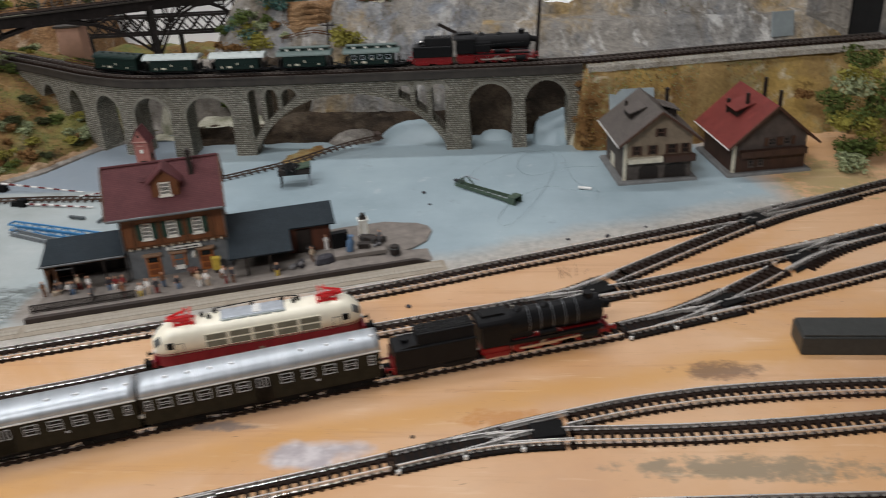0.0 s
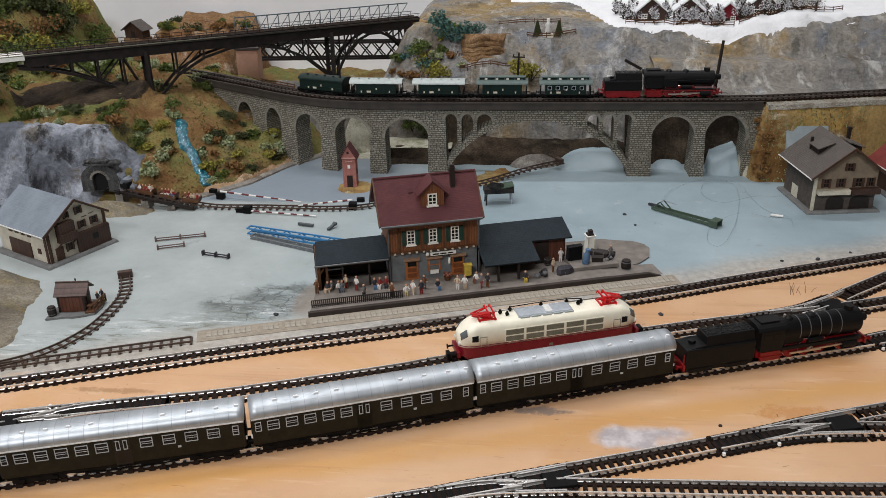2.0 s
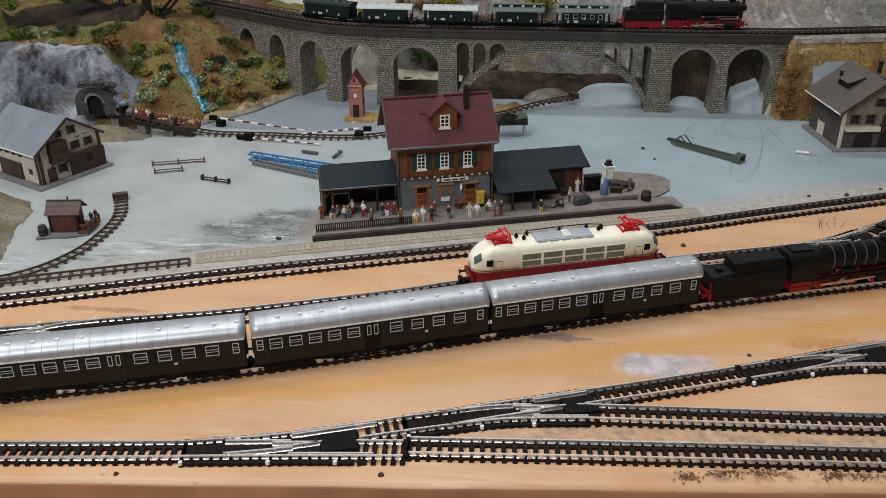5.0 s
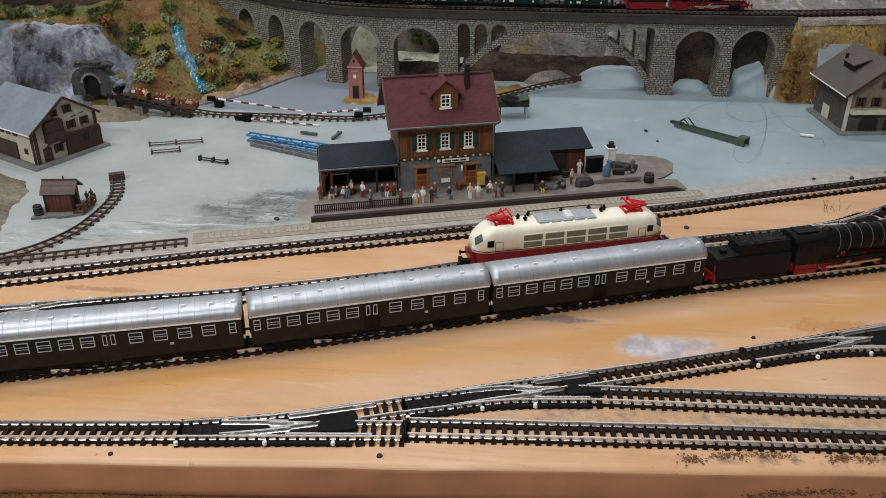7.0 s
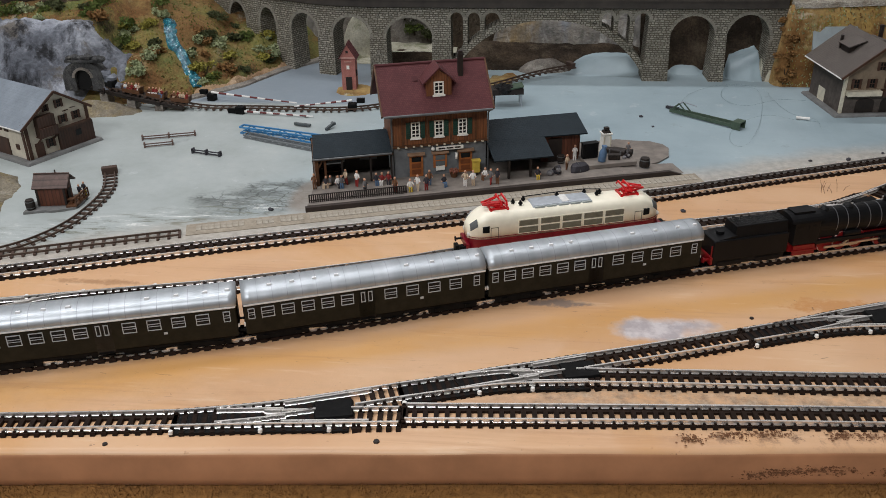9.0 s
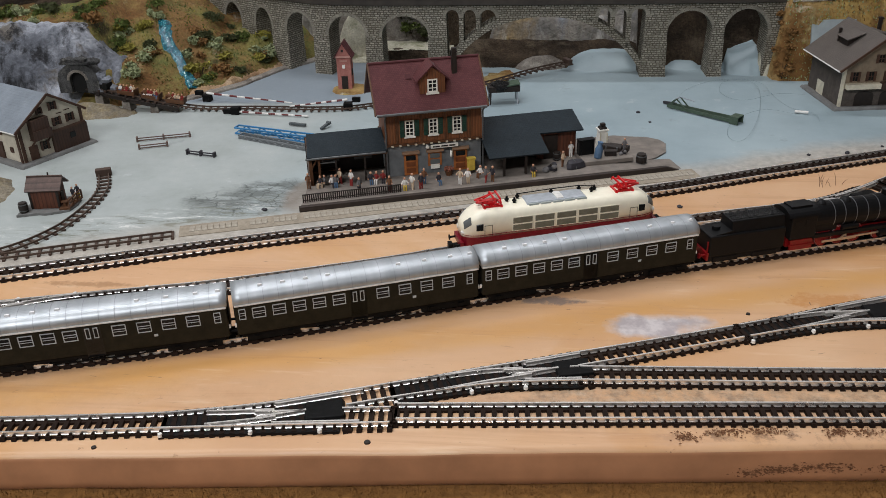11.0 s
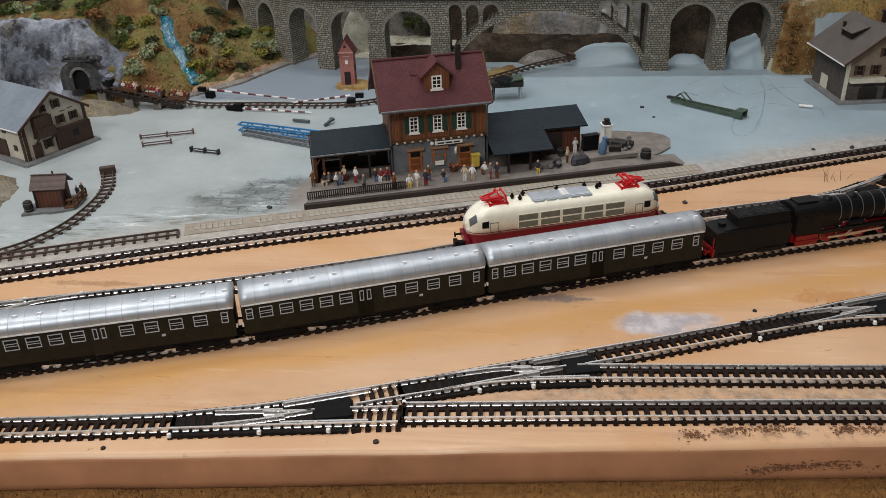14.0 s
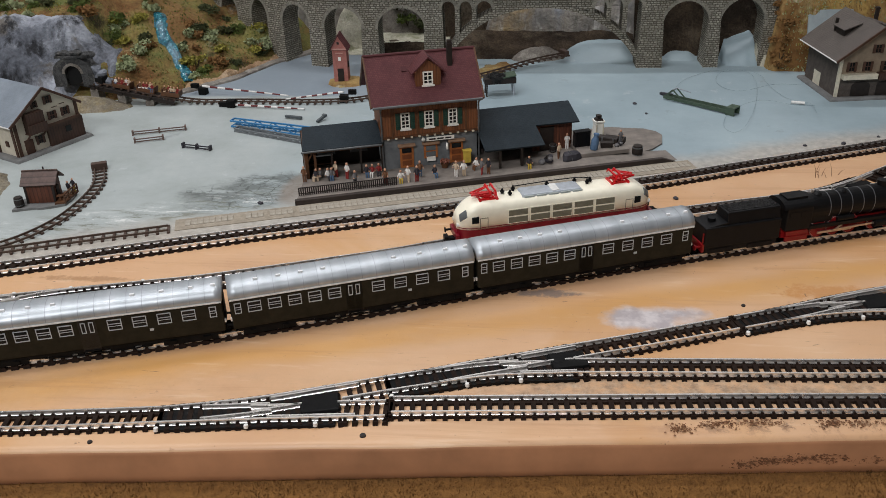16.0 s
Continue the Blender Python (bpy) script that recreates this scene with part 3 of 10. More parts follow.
def wall_z(x, y):
    """The rock rising behind the viaduct, with the plateau of the winter village on top."""
    w = 0.008 * fbm(x, 0.0, 2, 18) + 0.02 * smoothstep(-0.10, -0.22, x)
    yy = y - w
    z = 0.074 * smoothstep(0.828, 0.868, yy)
    z += 0.030 * smoothstep(0.868, 0.925, yy)
    z += 0.012 * smoothstep(0.10, 0.2, x) * smoothstep(0.83, 0.88, yy)
    z += (0.006 * fbm(x, y, 3, 20) + 0.004 * (1 - 2 * abs(fbm(x * 0.6, y * 1.6, 8, 34, 4))) + 0.0025 * fbm(x, y, 8, 80, 4)) * smoothstep(0.83, 0.86, yy) * (1 - 0.8 * smoothstep(0.93, 0.95, yy))
    if x < -0.22:
        z *= smoothstep(-0.30, -0.22, x)
    return z if yy > 0.826 else -0.012


def bank_z(x, y):
    """The ochre embankment that carries the line on from the viaduct."""
    yc = 0.768 + 0.24 * max(0.0, x - 0.125) * 0.9
    foot = 0.742 + 0.03 * smoothstep(0.14, 0.3, x) - 0.06 * smoothstep(0.33, 0.42, x) + 0.006 * fbm(x, 0, 4, 25)
    z = 0.0685 * smoothstep(foot, yc - 0.010, y) ** 0.75 if y > foot else -0.012
    z += (0.004 * fbm(x, y, 9, 30) + 0.0018 * fbm(x, y, 2, 110, 3)) * smoothstep(foot, foot + 0.01, y) * (1 - smoothstep(yc - 0.016, yc - 0.010, y))
    z = z if y < yc + 0.012 else -0.012
    side = smoothstep(0.108, 0.120 + 0.004 * noise.noise((y * 60, 0, 0)), x)
    return z * side - 0.012 * (1 - side)


room()
tagged(part("layout_frame", M().box(-1.05, 1.05, 0.36, 1.45, -0.98, -0.022), FASCIA), "plain brown boarded frame under the layout", "frame", kind="structure")
baseboard()
front_mat()
field("hillside", -1.05, -0.235, 0.62, 1.45, 0.0055, lambda x, y: (x, y, hill_z(x, y)), SCRUB, "steep scrub-covered model hillside in brown and green", "hillside")
field("rock_wall", -0.31, 0.9, 0.80, 1.45, 0.0055, lambda x, y: (x, y, wall_z(x, y)), ROCKB, "grey and ochre painted rock wall behind the viaduct", "rock face")
def hollow_z(x, y):
    """Dark earth in the hollow under the arches."""
    if x > 0.004:
        return -0.012
    if x < -0.300:
        return -0.012 + 0.060 * smoothstep(0.802, 0.835, y - 0.55 * max(0.0, -0.275 - x)) * smoothstep(-0.300, -0.315, x) + 0.003 * fbm(x, y, 5, 50, 4)
    if x < -0.19:
        return -0.012
    top = 0.034 + 0.028 * smoothstep(-0.01, 0.02, x)
    f = 0.806 - 0.020 * smoothstep(-0.01, 0.03, x) + 0.012 * smoothstep(-0.10, -0.17, x) + 0.004 * fbm(x, 0, 3, 30)
    if y < f:
        return -0.012
    return top * smoothstep(f, f + 0.030, y) + 0.003 * fbm(x, y, 5, 50, 4)


field("hollow", -0.42, 0.13, 0.775, 0.93, 0.003, lambda x, y: (x, y, hollow_z(x, y)), ROCKB, "grey-brown rock slope in the hollow under the viaduct", "slope")
def arch_fill_z(x, y):
    """Earth behind the two eastern arches, darkened to hold their inner shade."""
    f = 0.786 + 0.004 * fbm(x, 0, 3, 30)
    return 0.062 * smoothstep(f, f + 0.034, y) + 0.003 * fbm(x, y, 5, 50, 4) - 0.004


field("arch_fill", 0.000, 0.13, 0.775, 0.90, 0.003, lambda x, y: (x, y, arch_fill_z(x, y)), SHADEDEARTH, "earth behind the eastern arches, coloured dark for their shade", "slope")
# Thin earth sheet, its dark colour standing in for shadow on the floor.
field("hollow_floor", -0.245, 0.003, 0.770, 0.850, 0.003, lambda x, y: (x, y, -0.004 + 0.0054 * smoothstep(0.776, 0.786, y + 0.004 * noise.noise((x * 50, 0, 0))) + (0.009 + 0.006 * smoothstep(-0.18, -0.15, x)) * smoothstep(0.787, 0.822, y - 0.004 * noise.noise((x * 40, 1, 0))) + 0.0010 * fbm(x, y, 3, 80, 3)), SHADEDEARTH, "brown earth floor under the arches, darkened for their shade", "ground")


def ramp_z(x, y):
    w = 0.004 * noise.noise((y * 90, 3, 0))
    e = smoothstep(0.0, 0.004, min(x - 0.0735 - w - 0.10 * max(0.0, y - 0.765), 0.1085 - x))
    return -0.004 + (0.0245 * smoothstep(0.748, 0.784, y) * (0.72 + 0.28 * smoothstep(0.080, 0.104, x)) + 0.0012 * fbm(x, y, 4, 70, 4)) * e


field("plaster_ramp", 0.066, 0.112, 0.740, 0.81, 0.0016, lambda x, y: (x, y, ramp_z(x, y)), PAINT, "blue-grey plaster ramp rising into the last arch", "ramp")
field("ramp_rock", 0.100, 0.118, 0.745, 0.785, 0.0016, lambda x, y: (x, y, -0.004 + 0.036 * (max(0.0, 1 - ((x - 0.110) / 0.0075) ** 2 - ((y - 0.770) / 0.013) ** 2)) ** 0.5 * (1 + 0.25 * fbm(x, y, 5, 60, 4))), PALEROCK, "pale rock lump beside the plaster ramp", "boulder")
field("embankment", 0.10, 0.9, 0.69, 0.86, 0.0045, lambda x, y: (x, y, bank_z(x, y)), OCHRE, "ochre scattered railway embankment beside the viaduct", "embankment")
field("rock_foot", 0.030, 0.9, 0.772, 0.90, 0.0045, lambda x, y: (x, y, 0.0668 + 0.0012 * fbm(x, y, 5, 50, 4) + 0.02 * smoothstep(0.83, 0.86, y) - 0.09 * smoothstep(0.790, 0.772, y - 0.21 * max(0.0, x - 0.125) - 0.028 * (1 - smoothstep(0.110, 0.124, x)))), ROCKB, "grey rock shelf behind the railway line", "rock face")


# ---------------- railway track ----------------
RAIL = [(-0.0008, 0.0), (0.0008, 0.0), (0.0008, 0.0003), (0.00018, 0.0006), (0.00016, 0.0014), (0.00046, 0.00155), (0.00040, 0.0020), (-0.00040, 0.0020), (-0.00046, 0.00155), (-0.00016, 0.0014), (-0.00018, 0.0006), (-0.0008, 0.0003)]


def rail_geo(line, off, z=0.0015, geo=None):
    geo = geo or M()
    rings = []
    for p, d in line:
        n = Vector((-d[1], d[0]))
        rings.append([(p[0] + n[0] * (off + u), p[1] + n[1] * (off + u), z + h) for u, h in RAIL])
    return geo.loft(rings)


def sleeper_mesh(gauge, long, wide, pitch, high=0.0017, chairs=True):
    """A moulded sleeper with its rail chairs and the strips that join it to the next."""
    g = M().box(-wide / 2, wide / 2, -long / 2, long / 2, 0.0, high, top=0.94)
    if chairs:
        for s in (-1, 1):
            g.box(wide * 0.46, pitch - wide * 0.46, s * gauge / 2 - (0.0024 if s > 0 else 0.0011), s * gauge / 2 + (0.0011 if s > 0 else 0.0024), 0.0, 0.0013)
            for e in (-0.0009, 0.0009):
                c = s * gauge / 2 + e
                g.box(-wide * 0.27, wide * 0.27, c - 0.00045, c + 0.00045, high, high + 0.0008, top=0.8)
    me = g.mesh("sleeper")
    me.materials.append(SLEEPER)
    return me


SLEEPERS = {}


def track(name, pts, gauge, pitch, label, z=0.0, long=0.0146, wide=0.0021, skip=(), rails=True, mat=None):
    """A length of track: two rails and its sleepers along a line in plan."""
    t = thing(name, pose(0, 0, 0), label, "railway track", kind="structure")
    fine = spline(pts, 0.006)
    if rails:
        for s in (1, -1):
            part("rail", rail_geo(fine, s * (gauge / 2 + 0.0004), z + 0.0015), mat or STEEL, t)
    key = (gauge, long, wide, pitch)
    if key not in SLEEPERS:
        SLEEPERS[key] = sleeper_mesh(gauge + 0.0008, long, wide, pitch)
    for p, d in spline(pts, pitch):
        if any(a[0] < p[0] < a[1] for a in skip):
            continue
        ob = new("sleeper", SLEEPERS[key])
        ob.parent = t
        ob.matrix_basis = pose(p[0], p[1], z, 0, 0, math.degrees(math.atan2(d[1], d[0])))
    return t


GAUGE, PITCH = 0.0090, 0.0046
BACK_GAUGE, BACK_PITCH = 0.0098, 0.0053
T1 = [(-0.72, 0.258), (-0.52, 0.328), (-0.3857, 0.3745), (-0.2677, 0.4165), (-0.1359, 0.4600), (-0.0196, 0.5000), (0.0520, 0.5290), (0.1335, 0.5610), (0.2205, 0.5955), (0.336, 0.6500), (0.60, 0.78)]
T2 = [(-0.72, 0.255), (-0.50, 0.303), (-0.368, 0.3400), (-0.2587, 0.3675), (-0.1737, 0.3965), (-0.1319, 0.4130), (0.0113, 0.4605), (0.0500, 0.4722), (0.1280, 0.4955), (0.1530, 0.5045), (0.1760, 0.5145), (0.2000, 0.5255), (0.2336, 0.5395), (0.3060, 0.5710), (0.60, 0.715)]
T3 = [(-0.7212, 0.1938), (-0.5012, 0.2438), (-0.3297, 0.2938), (-0.2744, 0.3095), (-0.2388, 0.3214), (-0.1832, 0.3413), (-0.1414, 0.3572), (-0.0866, 0.3780), (-0.0108, 0.4056), (0.1192, 0.4485), (0.1450, 0.4585), (0.1870, 0.4748), (0.2240, 0.4908), (0.2860, 0.5180), (0.6, 0.66)]
T45 = [(-0.72, 0.212), (-0.50, 0.231), (-0.3144, 0.2485), (-0.248, 0.2555), (-0.1463, 0.2676), (-0.0545, 0.2735), (0.0405, 0.2790), (0.30, 0.292)]
T6 = [(-0.0750, 0.2984), (-0.0260, 0.3004), (0.0470, 0.3034), (0.144, 0.3090), (0.30, 0.317)]
T7 = [(-0.0735, 0.3100), (-0.0390, 0.3218), (0.0030, 0.3368)]
track("track_1", [p for p in T1 if p[0] < 0.2085] + [(0.2205, 0.5955)], BACK_GAUGE, BACK_PITCH, "straight main-line track in front of the station platform", long=0.0150, wide=0.0033)
track("track_21", [(0.305, 0.634)] + [p for p in T1 if p[0] > 0.317], BACK_GAUGE, BACK_PITCH, "straight main-line track in front of the station platform", long=0.0150, wide=0.0033)
track("track_26", [p for p in T2 if p[0] < -0.38] + [(-0.3850, 0.3350)], BACK_GAUGE, BACK_PITCH, "main-line track under the cream electric locomotive", long=0.0150, wide=0.0033)
track("track_25", [(-0.3850, 0.3225), (-0.43, 0.302), (-0.50, 0.272), (-0.60, 0.232)], BACK_GAUGE, BACK_PITCH, "diverging main-line track behind the passenger coaches", long=0.0150, wide=0.0033)
track("track_2", [(-0.2980, 0.3570)] + [p for p in T2 if -0.28 < p[0] < 0.06], BACK_GAUGE, BACK_PITCH, "main-line track under the cream electric locomotive", long=0.0150, wide=0.0033)
track("track_22", [p for p in T2 if 0.12 < p[0] < 0.24], BACK_GAUGE, BACK_PITCH, "main-line track under the cream electric locomotive", long=0.0150, wide=0.0033)
track("track_24", [p for p in T2 if p[0] > 0.30], BACK_GAUGE, BACK_PITCH, "main-line track under the cream electric locomotive", long=0.0150, wide=0.0033)
track("track_3", [p for p in T3 if p[0] < 0.12], BACK_GAUGE, BACK_PITCH, "main-line track under the passenger train", long=0.0150, wide=0.0033)
track("track_23", [p for p in T3 if p[0] > 0.18], BACK_GAUGE, BACK_PITCH, "main-line track under the passenger train", long=0.0150, wide=0.0033)
track("track_4", T45[:4], GAUGE, PITCH, "straight siding track along the board's front edge")
track("track_12", [(-0.1525, 0.2672)] + T45[4:], GAUGE, PITCH, "straight siding track beyond the front turnout")
track("track_5", T6, GAUGE, PITCH, "straight siding track on the tan board")
track("track_6", T7, GAUGE, PITCH, "curving connecting track on the tan board")

# ---------------- the stone viaduct ----------------
VIA = [(-0.60, 0.940), (-0.52, 0.904), (-0.4695, 0.8770), (-0.3908, 0.8300), (-0.3177, 0.7850), (-0.2578, 0.7660), (-0.1510, 0.7640), (-0.0471, 0.7650), (0.0970, 0.7690), (0.1594, 0.7780), (0.2490, 0.7960), (0.3828, 0.8180), (0.62, 0.86)]
DECK, BAND = 0.0712, 0.0645


def viaduct():
    line = spline(VIA, 0.002)
    lens = [i * 0.002 for i in range(len(line))]

    def s_at(x):
        return min(range(len(line)), key=lambda i: abs(line[i][0][0] - x)) * 0.002

    def at(s, off, z):
        i = max(0, min(len(line) - 1, int(round(s / 0.002))))
        p, d = line[i]
        e = s - i * 0.002
        return (p[0] + d[0] * e - d[1] * off, p[1] + d[1] * e + d[0] * off, z)

    W = 0.0105
    t = thing("viaduct", pose(0, 0, 0), "curved grey stone railway viaduct with a large open arch", "viaduct")

    def skin(name, quads, label=""):
        """Quads of (s, off, z) with the unrolled surface as UV."""
        vs, fs, uvs = [], [], []
        for q in quads:
            n = len(vs)
            for s, o, z in q:
                vs.append(at(s, o, z))
                uvs.append((s + abs(o + W) * (1 if o > -W + 1e-5 else 0), z + (abs(o + W) * 0.0)))
            fs.append(tuple(range(n, n + 4)))
        me = bpy.data.meshes.new(name)
        me.from_pydata(vs, [], fs)
        layer = me.uv_layers.new(name="UVMap")
        for i, lp in enumerate(me.loops):
            layer.data[i].uv = uvs[lp.vertex_index]
        bm = bmesh.new()
        bm.from_mesh(me)
        bmesh.ops.remove_doubles(bm, verts=bm.verts, dist=1e-5)
        bmesh.ops.recalc_face_normals(bm, faces=bm.faces)
        bm.to_mesh(me)
        bm.free()
        return part(name, me, STONE, t, label)

    def pier(s0, s1, z0, z1, flare=0.0012):
        q = []
        N = 6
        for k in range(N):
            a, b = k / N, (k + 1) / N
            za, zb = z0 + (z1 - z0) * a, z0 + (z1 - z0) * b
            fa, fb = flare * (1 - a), flare * (1 - b)
            c = [(s0 - fa, -W - fa, za), (s1 + fa, -W - fa, za), (s1 + fa, W + fa, za), (s0 - fa, W + fa, za)]
            d = [(s0 - fb, -W - fb, zb), (s1 + fb, -W - fb, zb), (s1 + fb, W + fb, zb), (s0 - fb, W + fb, zb)]
            for i in range(4):
                j = (i + 1) % 4
                q.append((c[i], c[j], d[j], d[i]))
        skin("pier", q)

    def span(s0, s1, zs, zc, top=BAND, n=14):
        """The wall over a round arch from s0 to s1, springing at zs, its crown at zc."""
        q, pts = [], []
        m, h = (s0 + s1) / 2, (s1 - s0) / 2
        for i in range(n + 1):
            a = math.pi * (1 - i / n)
            pts.append((m + h * math.cos(a), zs + (zc - zs) * math.sin(a)))
        for (sa, za), (sb, zb) in zip(pts, pts[1:]):
            for o in (-W, W):
                q.append(((sa, o, za), (sb, o, zb), (sb, o, top), (sa, o, top)))
            q.append(((sa, -W, za), (sa, W, za), (sb, W, zb), (sb, -W, zb)))
            q.append(((sa, -W, top), (sa, W, top), (sb, W, top), (sb, -W, top)))
        skin("arch", q)
        # voussoirs round the opening
        k = 15
        for i in range(k):
            geo = M()
            a0, a1 = math.pi * (i + 0.06) / k, math.pi * (i + 0.94) / k
            ring = []
            for a, r in ((a0, 0.0), (a1, 0.0), (a1, 0.0028), (a0, 0.0028)):
                ring.append((m - (h + r) * math.cos(a), zs + (zc - zs + r) * math.sin(a)))
            front = [at(s, -W - 0.0005, z) for s, z in ring]
            back = [at(s, -W + 0.001, z) for s, z in ring]
            geo.add(front + back, [(0, 1, 2, 3), (0, 4, 5, 1), (1, 5, 6, 2), (2, 6, 7, 3), (3, 7, 4, 0)])
            part("voussoir", geo, VOUSSOIR, t)

    # round arches on the curve, from west to east
    edges = [(-0.391, -0.371), (-0.355, -0.336), (-0.3195, -0.2925), (-0.279, -0.246), (-0.2325, -0.1895)]
    spring = 0.036
    for (a, b), nxt in zip(edges, edges[1:] + [None]):
        sa, sb = s_at(a), s_at(b)
        span(sa, sb, spring, 0.0548)
        if nxt:
            pier(sb, s_at(nxt[0]), -0.004, BAND)
    pier(s_at(-0.470), s_at(-0.391), -0.004, BAND, 0.0004)
    S0, S1 = s_at(-0.1745), s_at(0.000)
    pier(s_at(-0.1895), S0, -0.004, BAND, 0.0014)
    pier(S1, S1 + 0.0185, -0.002, BAND, 0.002)
    x2 = S1 + 0.0185
    span(x2, x2 + 0.040, spring, 0.0580)
    pier(x2 + 0.040, x2 + 0.0485, -0.002, BAND, 0.0022)
    span(x2 + 0.0485, x2 + 0.0865, spring, 0.0590)
    pier(x2 + 0.0865, x2 + 0.098, -0.004, BAND)
    # the large arch: a rib with open spandrels
    mid, half = (S0 + S1) / 2, (S1 - S0) / 2

    def rib_z(s, lift=0.0):
        u = (s - mid) / (half + 0.001 + lift)
        return -0.004 + (0.0575 + lift) * (1 - abs(u) ** 2.15) ** 0.72 if abs(u) < 1 else -0.004

    q, n = [], 40
    ss = [S0 + (S1 - S0) * i / n for i in range(n + 1)]
    for a, b in zip(ss, ss[1:]):
        za, zb, ta, tb = rib_z(a), rib_z(b), rib_z(a, 0.0058), rib_z(b, 0.0058)
        for o in (-W, W):
            q.append(((a, o, za), (b, o, zb), (b, o, tb), (a, o, ta)))
        q.append(((a, -W, za), (a, W, za), (b, W, zb), (b, -W, zb)))
        q.append(((a, -W, ta), (a, W, ta), (b, W, tb), (b, -W, tb)))
    skin("arch_rib", q)
    # spandrel walls and the small arches between them
    def spandrel(cells, flip):
        for i, (a, b) in enumerate(cells):
            sa, sb = (S1 - b, S1 - a) if flip else (S0 + a, S0 + b)
            zs = 0.0530
            span(sa, sb, zs, 0.0600, n=8)
        solid = [(b0, a1) for (a0, b0), (a1, b1) in zip(cells, cells[1:])]
        for a, b in solid:
            sa, sb = (S1 - b, S1 - a) if flip else (S0 + a, S0 + b)
            lo = min(rib_z(sa, 0.004), rib_z(sb, 0.004))
            pier(sa, sb, lo, BAND, 0.0)
        a, b = cells[-1][1], half
        sa, sb = (S1 - b, S1 - a) if flip else (S0 + a, S0 + b)
        qq, k = [], 12
        xs = [sa + (sb - sa) * i / k for i in range(k + 1)]
        for u, v in zip(xs, xs[1:]):
            for o in (-W, W):
                qq.append(((u, o, min(rib_z(u, 0.003), BAND - 0.0005)), (v, o, min(rib_z(v, 0.003), BAND - 0.0005)), (v, o, BAND), (u, o, BAND)))
        for s in (sa, sb):
            qq.append(((s, -W, rib_z(s, 0.003)), (s, W, rib_z(s, 0.003)), (s, W, BAND), (s, -W, BAND)))
        skin("spandrel", qq)
    spandrel([(-0.0005, 0.0115), (0.0155, 0.0265), (0.0305, 0.044)], False)
    spandrel([(-0.0005, 0.0125), (0.0165, 0.0265), (0.0305, 0.041)], True)
    # dark deck slab with its kerbs
    for name, o0, o1, z0, z1, mat in (("deck", -W - 0.0022, W + 0.0022, BAND, DECK - 0.0012, DECKM), ("kerb", -W - 0.0026, -W - 0.0008, DECK - 0.0012, DECK + 0.0006, DECKM), ("kerb", W + 0.0008, W + 0.0026, DECK - 0.0012, DECK + 0.0006, DECKM)):
        rings = []
        for i in range(0, len(line), 2):
            s = i * 0.002
            if line[i][0][0] > 0.118 or line[i][0][0] < -0.50:
                continue
            rings.append([at(s, o0, z0), at(s, o1, z0), at(s, o1, z1), at(s, o0, z1)])
        part(name, M().loft(rings), mat, t)
    return t


DECKM = plain("dark_deck", srgb(58, 52, 46), 0.7, 0, 0.25, 90)
VOUSSOIR = speckled("arch_stone", [(0.3, srgb(96, 92, 84)), (0.55, srgb(142, 138, 126)), (0.8, srgb(176, 171, 158))], 160, 0.9, 0.5, 0.0006)
viaduct()
track("track_7", VIA, GAUGE, 0.0052, "dark track over the viaduct and along the bank", z=DECK - 0.0008, long=0.0160, wide=0.0030, mat=plain("dull_rail", (0.20, 0.17, 0.15, 1), 0.5, 0.7, 0.2))


def ballast_edge():
    """A pale strip of ballast in front of the line on the embankment."""
    line = [(p, d) for p, d in spline(VIA, 0.004) if 0.117 < p[0] < 0.40]
    rings = []
    for i, (p, d) in enumerate(line):
        w = 0.0016 * noise.noise((i * 0.35, 0, 0))
        rings.append([(p[0] - d[1] * o, p[1] + d[0] * o, z) for o, z in ((-0.0075, DECK - 0.0010), (-0.0150 + w, DECK - 0.0022), (-0.0165 + w, DECK - 0.0062), (-0.0075, DECK - 0.0062))])
    tagged(part("ballast_edge", M().loft(rings), PALEBALLAST), "pale ballast strip beside the line on the embankment", "ballast", kind="structure")


PALEBALLAST = patchwork("pale_ballast", srgb(176, 170, 158), [(40, 0.5, 0.62, 0.7, srgb(140, 130, 112), None)], grain=260)
ballast_edge()


